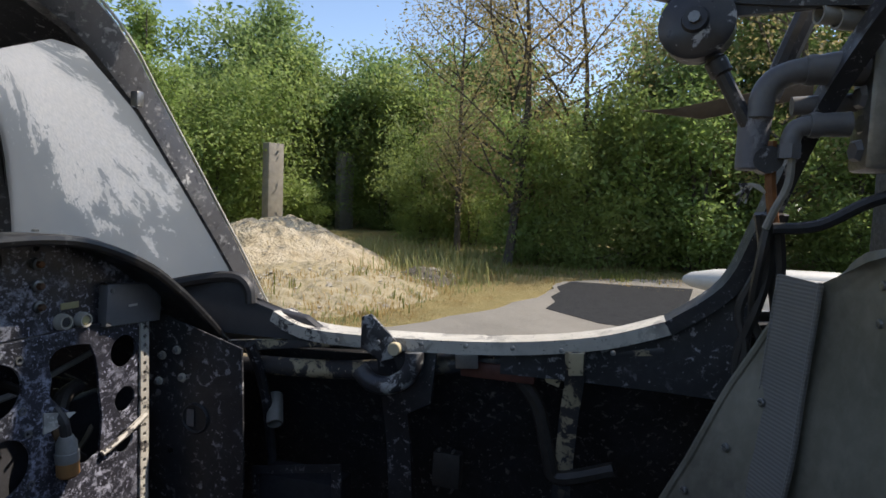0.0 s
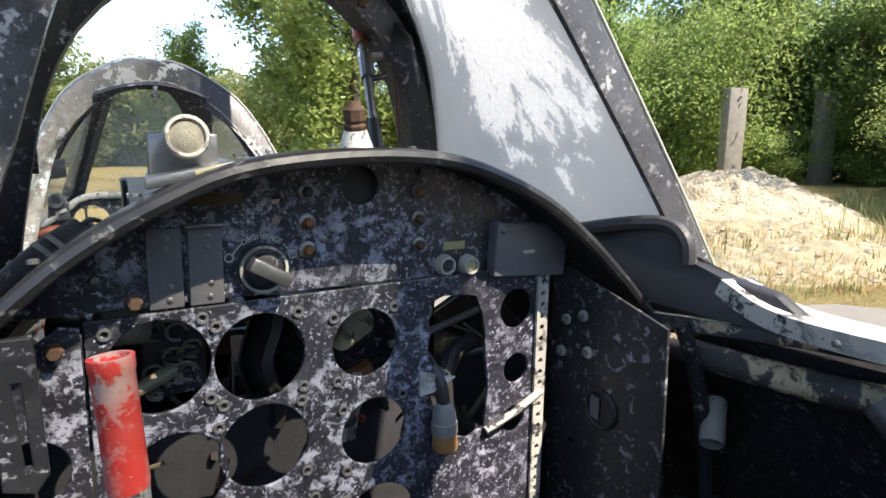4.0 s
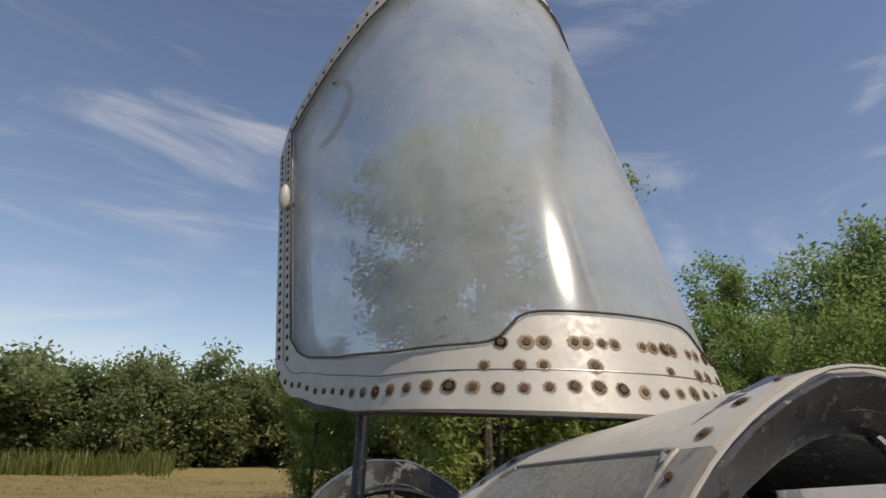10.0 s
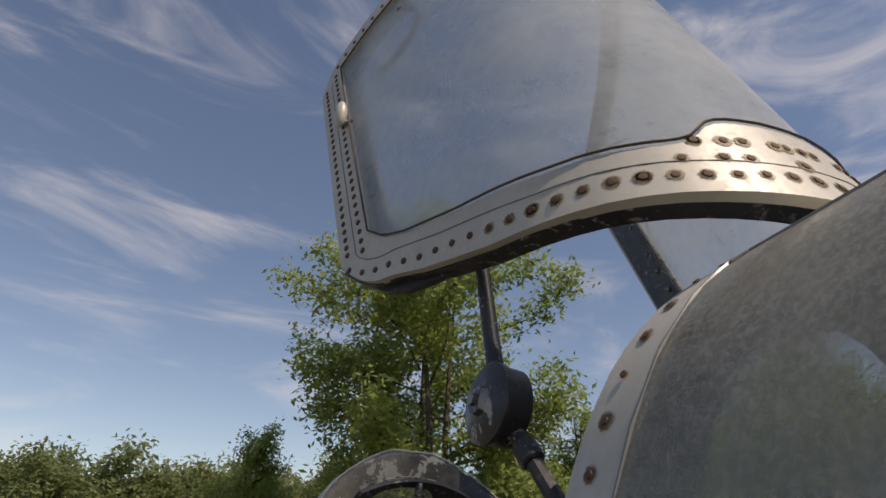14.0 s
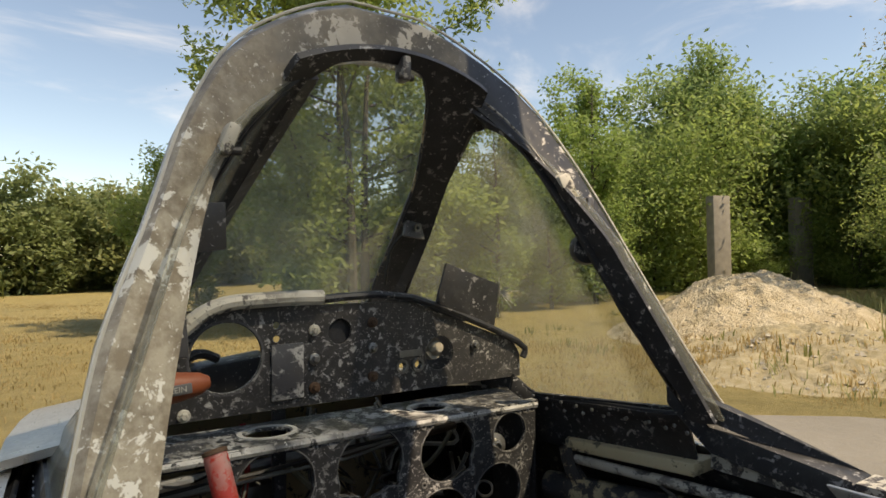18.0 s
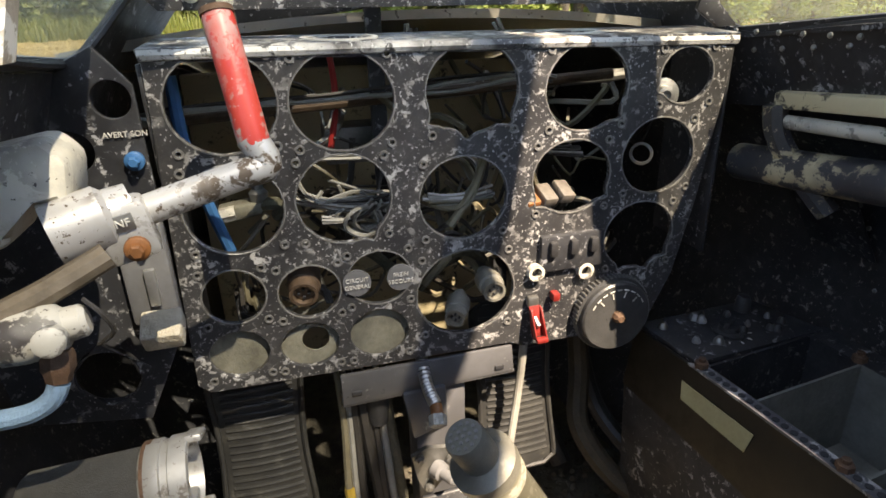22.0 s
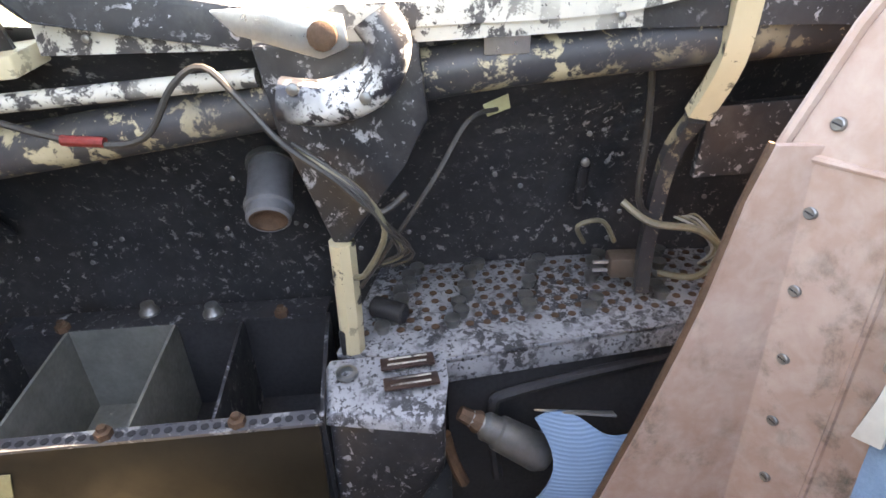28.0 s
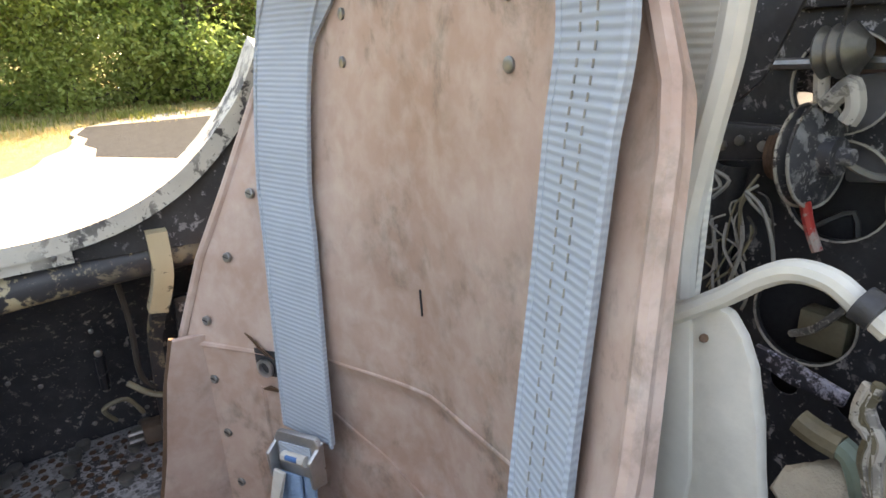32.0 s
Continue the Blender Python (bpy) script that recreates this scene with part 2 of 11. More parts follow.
WEB_PALE = webbing("pale_blue_webbing", (0.36, 0.415, 0.465))


def seat_vinyl(name, lo, hi, streak):
    m, nt, b = mat_base(name, 0.55)
    f = band(nt, noise_node(nt, 7, 6, 0.65), 0.3, 0.7)
    col = blend(nt, f, lo, hi)
    grime = math_node(nt, "MULTIPLY", band(nt, noise_node(nt, 28, 6, 0.7, 0.3, (1.0, 1.0, 0.8)), 0.52, 0.72), band(nt, noise_node(nt, 4.5, 3), 0.44, 0.60))
    col = blend(nt, grime, col, (0.07, 0.065, 0.05))
    col = blend(nt, band(nt, noise_node(nt, 62, 5, 0.6, 0.3, (1, 1, 0.85)), 0.42, 0.68, 0, 0.38), col, streak)
    col = blend(nt, band(nt, noise_node(nt, 24, 4, 0.6), 0.54, 0.72, 0, 0.28), col, tuple(c * 0.80 for c in lo))
    mould = math_node(nt, "MULTIPLY", band(nt, noise_node(nt, 75, 5, 0.7, 0.2, (1.0, 1.0, 0.8)), 0.46, 0.64), band(nt, noise_node(nt, 8, 4, 0.6), 0.53, 0.66, 0, 0.70))
    col = blend(nt, mould, col, (0.105, 0.10, 0.075))
    nt.links.new(col, b.inputs["Base Color"])
    bump(nt, b, noise_node(nt, 160, 4), 0.15, 0.001)
    return m


SEAT = seat_vinyl("weathered_seat_shell", (0.33, 0.200, 0.150), (0.45, 0.335, 0.285), (0.51, 0.435, 0.385))
SEAT_GREY = seat_vinyl("weathered_grey_seat_shell", (0.12, 0.11, 0.08), (0.20, 0.185, 0.14), (0.27, 0.25, 0.20))


def clear_glass(name, haze=0.12, tint=(0.95, 0.96, 0.93), haze_color=(0.55, 0.58, 0.55), streak=0.25, moss=0.0, craze=0.0):
    """Old acrylic: see-through, a mirror gloss by Fresnel, and a film of dust and scratches."""
    m = bpy.data.materials.new(name)
    m.use_nodes = True
    nt = m.node_tree
    nt.nodes.clear()
    out = nt.nodes.new("ShaderNodeOutputMaterial")
    tr = nt.nodes.new("ShaderNodeBsdfTransparent")
    tr.inputs["Color"].default_value = (*tint, 1)
    gl = nt.nodes.new("ShaderNodeBsdfGlossy")
    gl.inputs["Roughness"].default_value = 0.13
    lw = nt.nodes.new("ShaderNodeLayerWeight")
    lw.inputs["Blend"].default_value = 0.5
    fr = math_node(nt, "MULTIPLY_ADD", math_node(nt, "POWER", lw.outputs["Facing"], 4.0), 0.8)
    fr.node.inputs[2].default_value = 0.045
    mx = nt.nodes.new("ShaderNodeMixShader")
    nt.links.new(fr, mx.inputs["Fac"])
    nt.links.new(tr.outputs["BSDF"], mx.inputs[1])
    nt.links.new(gl.outputs["BSDF"], mx.inputs[2])
    df = nt.nodes.new("ShaderNodeBsdfDiffuse")
    tl = nt.nodes.new("ShaderNodeBsdfTranslucent")
    both = nt.nodes.new("ShaderNodeMixShader")
    both.inputs["Fac"].default_value = 0.45
    nt.links.new(df.outputs["BSDF"], both.inputs[1])
    nt.links.new(tl.outputs["BSDF"], both.inputs[2])
    dirt = band(nt, noise_node(nt, 5, 6, 0.65), 0.35, 0.75, haze * 0.6, haze * 1.5)
    scr = band(nt, noise_node(nt, 60, 5, 0.7, 1.5, (1, 1, 0.12)), 0.66, 0.72, 0.0, streak)
    fac = math_node(nt, "ADD", dirt, scr)
    if craze:
        fine = band(nt, noise_node(nt, 170, 5, 0.7, 0.4), 0.44, 0.60, -0.5 * craze, craze)
        fac = math_node(nt, "ADD", fac, math_node(nt, "MULTIPLY", fine, band(nt, noise_node(nt, 11, 4), 0.35, 0.65, 0.3, 1.0)))
    col = haze_color
    if moss:
        ms = math_node(nt, "MULTIPLY", band(nt, noise_node(nt, 70, 5, 0.65), 0.56, 0.66), band(nt, noise_node(nt, 5.5, 3), 0.55, 0.68))
        fac = math_node(nt, "MAXIMUM", fac, math_node(nt, "MULTIPLY", ms, moss))
        cc = blend(nt, ms, haze_color, (0.16, 0.17, 0.05))
        nt.links.new(cc, df.inputs["Color"])
        nt.links.new(cc, tl.inputs["Color"])
    else:
        df.inputs["Color"].default_value = (*col, 1)
        tl.inputs["Color"].default_value = (*col, 1)
    fin = nt.nodes.new("ShaderNodeMixShader")
    nt.links.new(fac, fin.inputs["Fac"])
    nt.links.new(mx.outputs["Shader"], fin.inputs[1])
    nt.links.new(both.outputs["Shader"], fin.inputs[2])
    nt.links.new(fin.outputs["Shader"], out.inputs["Surface"])
    return m


GLASS = clear_glass("dusty_windscreen_glass", 0.15, haze_color=(0.58, 0.58, 0.48))
GLASS_CANOPY = clear_glass("hazy_canopy_acrylic", 0.40, (0.88, 0.92, 0.94), (0.72, 0.75, 0.76), 0.2, 0.8)
GLASS_MID = clear_glass("scratched_side_acrylic", 0.6, (0.85, 0.88, 0.86), (0.50, 0.50, 0.46), 0.5, 0.0, 0.30)

# ---- mesh helpers ----
CX = 0.03
GROUND = 0.28


def thing(name, at=(0, 0, 0), label="", category="", group="", kind=""):
    ob = new(name)
    ob.empty_display_size = 0.05
    ob.location = at
    return tagged(ob, label, category, group, kind)


def finish(bm, name, mat, smooth=35):
    me = bpy.data.meshes.new(name)
    bmesh.ops.recalc_face_normals(bm, faces=bm.faces)
    bm.to_mesh(me)
    bm.free()
    return dress(me, mat, smooth)


def dress(me, mat, smooth=35):
    me.materials.append(mat)
    if smooth:
        me.polygons.foreach_set("use_smooth", [True] * len(me.polygons))
        me.set_sharp_from_angle(angle=radians(smooth))
    return me


def hang(ob, parent):
    if parent is not None:
        ob.parent = parent
        if parent.parent is None:
            ob.matrix_parent_inverse = Matrix.Translation(-Vector(parent.location)) if parent.type == "EMPTY" else Matrix.Identity(4)
    return ob


def part(name, bm, mat, parent=None, label="", smooth=35):
    """Links a bmesh, in world coordinates, as one mesh object under a thing or a part."""
    me = bm if isinstance(bm, bpy.types.Mesh) else finish(bm, name, mat, smooth)
    ob = hang(new(name, me), parent)
    return tagged(ob, label)


def piece(name, me, m, parent, label=""):
    """A mesh shared between alike pieces, placed by a matrix."""
    ob = hang(new(name, me), parent)
    ob.matrix_basis = m
    return tagged(ob, label)


def box(c, s, bev=0.0, m=None):
    bm = bmesh.new()
    bmesh.ops.create_cube(bm, size=1)
    bmesh.ops.scale(bm, vec=s, verts=bm.verts)
    if bev:
        bmesh.ops.bevel(bm, geom=bm.edges[:], offset=bev, segments=2, affect="EDGES", profile=0.5)
    if m is not None:
        bmesh.ops.transform(bm, matrix=m, verts=bm.verts)
    bmesh.ops.translate(bm, vec=c, verts=bm.verts)
    return bm


def join(*bms):
    out = bms[0]
    for b in bms[1:]:
        me = bpy.data.meshes.new("tmp")
        b.to_mesh(me)
        b.free()
        out.from_mesh(me)
        bpy.data.meshes.remove(me)
    return out


def frame_of(axis):
    a = Vector(axis).normalized()
    side = a.cross((0, 0, 1))
    if side.length < 1e-3:
        side = Vector((1, 0, 0))
    side.normalize()
    return side, side.cross(a).normalized(), a


def lathe(profile, p0, axis, n=20):
    """A profile of (distance along axis, radius) turned round the axis from p0."""
    s, u, a = frame_of(axis)
    p0 = Vector(p0)
    bm = bmesh.new()
    rings = []
    for d, r in profile:
        c = p0 + a * d
        if r < 1e-5:
            rings.append([bm.verts.new(c)])
        else:
            rings.append([bm.verts.new(c + (s * math.cos(k * math.tau / n) + u * math.sin(k * math.tau / n)) * r) for k in range(n)])
    for A, B in zip(rings, rings[1:]):
        for k in range(n):
            if len(A) == 1 and len(B) == 1:
                continue
            if len(A) == 1:
                bm.faces.new((A[0], B[k], B[(k + 1) % n]))
            elif len(B) == 1:
                bm.faces.new((A[k], A[(k + 1) % n], B[0]))
            else:
                bm.faces.new((A[k], A[(k + 1) % n], B[(k + 1) % n], B[k]))
    closed = profile[0] == profile[-1]
    for cap, flip in (() if closed else ((rings[0], 1), (rings[-1], 0))):
        if len(cap) > 1:
            bm.faces.new(cap[::-1] if flip else cap)
    return bm


def cyl(p0, p1, r, r2=None, n=16, bev=0.0):
    p0, p1 = Vector(p0), Vector(p1)
    L = (p1 - p0).length
    r2 = r if r2 is None else r2
    prof = [(0, r), (L, r2)] if not bev else [(0, r - bev), (bev, r), (L - bev, r2), (L, r2 - bev)]
    return lathe(prof, p0, p1 - p0, n)


def smooth_line(pts, k=6, closed=False):
    """Catmull-Rom through the points."""
    P = [Vector(p) for p in pts]
    n = len(P)
    out = []
    for i in range(n if closed else n - 1):
        a, b, c, d = (P[(i - 1) % n], P[i], P[(i + 1) % n], P[(i + 2) % n]) if closed else (P[max(i - 1, 0)], P[i], P[i + 1], P[min(i + 2, n - 1)])
        for j in range(k):
            t = j / k
            out.append(0.5 * ((2 * b) + (c - a) * t + (2 * a - 5 * b + 4 * c - d) * t * t + (3 * b - a - 3 * c + d) * t**3))
    if not closed:
        out.append(P[-1])
    return out


def loft(sections, caps=True, ring=True):
    bm = bmesh.new()
    R = [[bm.verts.new(p) for p in s] for s in sections]
    n = len(R[0])
    for A, B in zip(R, R[1:]):
        for k in range(n if ring else n - 1):
            bm.faces.new((A[k], A[(k + 1) % n], B[(k + 1) % n], B[k]))
    if caps and ring:
        bm.faces.new(R[0][::-1])
        bm.faces.new(R[-1])
    return bm


def tube(pts, r, n=8, k=5, rad=None):
    line = smooth_line(pts, k) if k > 1 else [Vector(p) for p in pts]
    secs = []
    up = None
    for i, p in enumerate(line):
        d = (line[min(i + 1, len(line) - 1)] - line[max(i - 1, 0)]).normalized()
        if up is None:
            up = frame_of(d)[1]
        up = (up - d * up.dot(d)).normalized()
        s = d.cross(up)
        q = rad(i / (len(line) - 1)) if rad else r
        secs.append([p + (s * math.cos(j * math.tau / n) + up * math.sin(j * math.tau / n)) * q for j in range(n)])
    return loft(secs)


def sweep(line, profile, side):
    """A closed profile of (a, b) swept along a line: a runs along side(i), b along the line's other normal."""
    secs = []
    for i, p in enumerate(line):
        d = (line[min(i + 1, len(line) - 1)] - line[max(i - 1, 0)]).normalized()
        s = Vector(side(i))
        s = (s - d * s.dot(d)).normalized()
        u = s.cross(d)
        secs.append([p + s * a + u * b for a, b in profile])
    return loft(secs)


def surface(f, nu, nv, thick=0.0):
    """A sheet f(u, v), u and v from 0 to 1, thickened inwards."""
    bm = bmesh.new()
    G = [[Vector(f(i / nu, j / nv)) for j in range(nv + 1)] for i in range(nu + 1)]
    top = [[bm.verts.new(p) for p in row] for row in G]
    for i in range(nu):
        for j in range(nv):
            bm.faces.new((top[i][j], top[i + 1][j], top[i + 1][j + 1], top[i][j + 1]))
    if thick:
        def nrm(i, j):
            a = G[min(i + 1, nu)][j] - G[max(i - 1, 0)][j]
            b = G[i][min(j + 1, nv)] - G[i][max(j - 1, 0)]
            return a.cross(b).normalized() if a.cross(b).length > 1e-9 else Vector((0, 0, 1))
        bot = [[bm.verts.new(G[i][j] - nrm(i, j) * thick) for j in range(nv + 1)] for i in range(nu + 1)]
        for i in range(nu):
            for j in range(nv):
                bm.faces.new((bot[i][j], bot[i][j + 1], bot[i + 1][j + 1], bot[i + 1][j]))
        rim = [(i, 0) for i in range(nu)] + [(nu, j) for j in range(nv)] + [(i, nv) for i in range(nu, 0, -1)] + [(0, j) for j in range(nv, 0, -1)]
        for a, b in zip(rim, rim[1:] + rim[:1]):
            bm.faces.new((top[a[0]][a[1]], bot[a[0]][a[1]], bot[b[0]][b[1]], top[b[0]][b[1]]))
    return bm


def ring_sheet(f, loop, rect, thick=0.004, nr=3, n=96):
    """The part of a sheet f(u, v) between a rectangle (u0, u1, v0, v1) and a rounded opening."""
    P = smooth_line([(a, b, 0) for a, b in loop], 8, True)
    P = [P[int(k * len(P) / n)] for k in range(n)]
    u0, u1, v0, v1 = rect
    c = Vector((sum(p.x for p in P) / n, sum(p.y for p in P) / n, 0))
    def g(u, v):
        p = P[round(v * n) % n]
        d = p - c
        ks = [(e - o) / q for e, o, q in ((u0 if d.x < 0 else u1, c.x, d.x), (v0 if d.y < 0 else v1, c.y, d.y)) if abs(q) > 1e-9]
        q = p.lerp(c + d * max(1.0, min(ks)), u)
        return f(q.x, q.y)
    return surface(g, nr, n, thick)


def rounded(u0, u1, v0, v1, ru, rv):
    """A rounded rectangle as a loop of (u, v)."""
    out = []
    for cu, cv, a0 in ((u1 - ru, v1 - rv, 0), (u0 + ru, v1 - rv, 90), (u0 + ru, v0 + rv, 180), (u1 - ru, v0 + rv, 270)):
        out += [(cu + ru * math.cos(radians(a0 + 30 * k)), cv + rv * math.sin(radians(a0 + 30 * k))) for k in range(4)]
    return out


def plate(name, outline, holes, thick, m, mat, bevel=0.0):
    """A flat plate in its own x-y plane with real holes, laid into the world by m. Holes are point lists or (x, y, r)."""
    cu = bpy.data.curves.new(name, "CURVE")
    cu.dimensions, cu.fill_mode = "2D", "BOTH"
    cu.extrude, cu.bevel_depth, cu.bevel_resolution = thick / 2 - bevel, bevel, 1
    def add(pts):
        sp = cu.splines.new("POLY")
        sp.points.add(len(pts) - 1)
        for q, p in zip(sp.points, pts):
            q.co = (p[0], p[1], 0, 1)
        sp.use_cyclic_u = True
    add(outline)
    for h in holes:
        if isinstance(h, tuple) and len(h) == 3 and not isinstance(h[0], (tuple, list)):
            n = 32 if h[2] > 0.01 else 10
            h = [(h[0] + h[2] * math.cos(k * math.tau / n), h[1] + h[2] * math.sin(k * math.tau / n)) for k in range(n)]
        add(h)
    tmp = bpy.data.objects.new(name, cu)
    me = bpy.data.meshes.new_from_object(tmp)
    bpy.data.objects.remove(tmp)
    bpy.data.curves.remove(cu)
    me.name = name
    me.materials.clear()
    me.transform(m)
    return dress(me, mat, 30)


def interp(table, x):
    """Piecewise-linear look-up in rows of (x, y)."""
    if x <= table[0][0]:
        return table[0][1]
    for (a, b), (c, d) in zip(table, table[1:]):
        if x <= c:
            return b + (d - b) * (x - a) / (c - a)
    return table[-1][1]


def facing(x, y, z, yaw=0, pitch=0):
    """A plate's frame that faces aft (-y): its x to the right, its y up."""
    return pose(x, y, z, 90 + pitch, 0, yaw)


def text(words, size, m, mat, parent, depth=0.0006):
    """Raised lettering in its own x-y plane, laid into the world by m."""
    cu = bpy.data.curves.new("lettering", "FONT")
    cu.body, cu.size, cu.extrude = words, size, depth
    cu.align_x, cu.align_y = "CENTER", "CENTER"
    tmp = bpy.data.objects.new("lettering", cu)
    me = bpy.data.meshes.new_from_object(tmp)
    bpy.data.objects.remove(tmp)
    me.materials.clear()
    me.transform(m)
    return hang(new("lettering", dress(me, mat, 0)), parent)


def slab(corners, down, bev=0.0):
    """A solid from a top outline and a vector to its underside."""
    d = Vector(down)
    bm = loft([[Vector(c) for c in corners], [Vector(c) + d for c in corners]])
    if bev:
        bmesh.ops.bevel(bm, geom=bm.edges[:], offset=bev, segments=2, affect="EDGES", profile=0.5)
    return bm


def ring(c, axis, r, w, h, n=24):
    """A flat washer: outer radius r, width w, height h."""
    return lathe([(0, r - w), (0, r), (h, r), (h, r - w), (0, r - w)], c, axis, n)


def button(parent, c, axis, r, mat, cap, name="push_button", label=""):
    b = part(name, lathe([(0, r), (r * 0.5, r), (r * 0.6, r * 0.85), (r * 0.6, 0.0)], c, axis, 16), mat, parent, label)
    part("cap", lathe([(r * 0.6, r * 0.62), (r * 1.2, r * 0.6), (r * 1.35, r * 0.45), (r * 1.35, 0)], c, axis, 6), cap, b)
    return b


AFT = (0, -1, 0)
SCREW = finish(lathe([(-0.001, 0.0042), (0.0012, 0.004), (0.002, 0.0026), (0.002, 0.0)], (0, 0, 0), (0, 0, 1), 8), "screw", STEEL)


def screws(parent, places, normal, s=1.0, name="screw"):
    r = Vector(normal).to_track_quat("Z", "Y").to_matrix().to_4x4()
    for p in places:
        piece(name, SCREW, Matrix.Translation(p) @ r @ Matrix.Scale(s, 4), parent)


# ---- ground, pavement, mound, trees ----
def ground_mat():
    m, nt, b = mat_base("dry_meadow", 0.95)
    n1 = band(nt, noise_node(nt, 0.35, 5, 0.6), 0.35, 0.68)
    n2 = band(nt, noise_node(nt, 3.0, 6, 0.7), 0.35, 0.7)
    n3 = band(nt, noise_node(nt, 30, 5, 0.7), 0.3, 0.75)
    c = blend(nt, n1, (0.22, 0.18, 0.065), (0.36, 0.27, 0.10))
    c = blend(nt, n2, c, (0.42, 0.33, 0.14))
    c = blend(nt, math_node(nt, "MULTIPLY", n3, 0.6), c, (0.15, 0.14, 0.045))
    nt.links.new(c, b.inputs["Base Color"])
    bump(nt, b, band(nt, noise_node(nt, 110, 5, 0.75), 0.3, 0.75), 0.9, 0.02)
    return m


def concrete_mat():
    m, nt, b = mat_base("old_concrete", 0.9)
    n1 = band(nt, noise_node(nt, 0.8, 6, 0.65), 0.3, 0.7)
    n2 = band(nt, noise_node(nt, 14, 6, 0.7), 0.35, 0.7)
    c = blend(nt, n1, (0.155, 0.145, 0.125), (0.235, 0.22, 0.19))
    c = blend(nt, math_node(nt, "MULTIPLY", n2, 0.4), c, (0.18, 0.16, 0.12))
    grass = band(nt, noise_node(nt, 2.2, 6, 0.75), 0.66, 0.72)
    c = blend(nt, math_node(nt, "MULTIPLY", grass, 0.7), c, (0.16, 0.14, 0.06))
    nt.links.new(c, b.inputs["Base Color"])
    bump(nt, b, n2, 0.6, 0.01)
    return m


MEADOW = ground_mat()
CONCRETE = concrete_mat()
SAND = plain("pale_sand", (0.62, 0.54, 0.39), 0.95, 0, 0.3, 3.0, 0.9, 0.05, (0.38, 0.30, 0.17))
GRAVEL = plain("grey_gravel", (0.40, 0.35, 0.24), 0.95, 0, 0.4, 9, 0.6, 0.02, (0.26, 0.21, 0.10))
PATCH_DARK = plain("dark_apron_patch", (0.034, 0.036, 0.038), 0.9, 0, 0.4, 6, 0.6, 0.01)
PATCH_DARK.node_tree.nodes["Principled BSDF"].inputs["Specular IOR Level"].default_value = 0.12
STONE = plain("pale_stone", (0.46, 0.42, 0.34), 0.9, 0, 0.4, 12, 0.5, 0.01)
POST = plain("weathered_concrete_post", (0.27, 0.25, 0.21), 0.9, 0, 0.3, 5, 0.5, 0.01)
BARK = plain("grey_bark", (0.13, 0.11, 0.085), 0.9, 0, 0.5, 14, 0.8, 0.02)


def leaf_mat(name, a, b2):
    m, nt, b = mat_base(name, 0.55)
    g = nt.nodes.new("ShaderNodeNewGeometry")
    big = band(nt, noise_node(nt, 0.7, 3), 0.35, 0.65)
    c = blend(nt, g.outputs["Random Per Island"], a, b2)
    info = nt.nodes.new("ShaderNodeObjectInfo")
    c = blend(nt, math_node(nt, "MULTIPLY", info.outputs["Random"], 0.55), c, (b2[0] * 1.1, b2[1] * 0.95, b2[2] * 0.9))
    c = blend(nt, math_node(nt, "MULTIPLY", big, 0.4), c, tuple(x * 0.85 for x in a))
    nt.links.new(c, b.inputs["Base Color"])
    out = nt.nodes["Material Output"]
    tl = nt.nodes.new("ShaderNodeBsdfTranslucent")
    nt.links.new(c, tl.inputs["Color"])
    mx = nt.nodes.new("ShaderNodeMixShader")
    mx.inputs["Fac"].default_value = 0.60
    nt.links.new(b.outputs["BSDF"], mx.inputs[1])
    nt.links.new(tl.outputs["BSDF"], mx.inputs[2])
    nt.links.new(mx.outputs["Shader"], out.inputs["Surface"])
    return m


LEAF_POPLAR = leaf_mat("poplar_leaves", (0.185, 0.28, 0.068), (0.33, 0.42, 0.145))
LEAF_OAK = leaf_mat("dense_green_leaves", (0.145, 0.235, 0.072), (0.28, 0.38, 0.155))
LEAF_DRY = leaf_mat("half_dry_leaves", (0.24, 0.25, 0.095), (0.42, 0.34, 0.18))
LEAF_HEDGE = leaf_mat("far_hedge_leaves", (0.16, 0.22, 0.085), (0.31, 0.36, 0.16))


def ground_height(x, y):
    d = math.hypot(x, y)
    h = GROUND - 0.05 + 0.06 * noise.noise((x * 0.3, y * 0.3, 0)) * min(1, d / 8)
    h += 0.35 * max(0, min(1, (d - 12) / 10)) * max(0, min(1, (x - 2) / 10))
    return h


bm = bmesh.new()
rings = [0.0, 1.5, 3, 4.5, 6, 7.5, 9, 10.5, 12, 14, 16, 18, 21, 25, 30, 38, 50, 70, 110, 200, 500, 1500]
last = None
for r in rings:
    circ = [bm.verts.new((r * math.cos(k * math.tau / 96), r * math.sin(k * math.tau / 96), ground_height(r * math.cos(k * math.tau / 96), r * math.sin(k * math.tau / 96)) if r < 60 else GROUND)) for k in range(96)] if r else [bm.verts.new((0, 0, GROUND - 0.05))]
    if last:
        for k in range(96):
            if len(last) == 1:
                bm.faces.new((last[0], circ[k], circ[(k + 1) % 96]))
            else:
                bm.faces.new((last[k], circ[k], circ[(k + 1) % 96], last[(k + 1) % 96]))
    last = circ
tagged(part("ground", bm, MEADOW), "dry yellow meadow grass with bare patches", "ground", kind="structure")

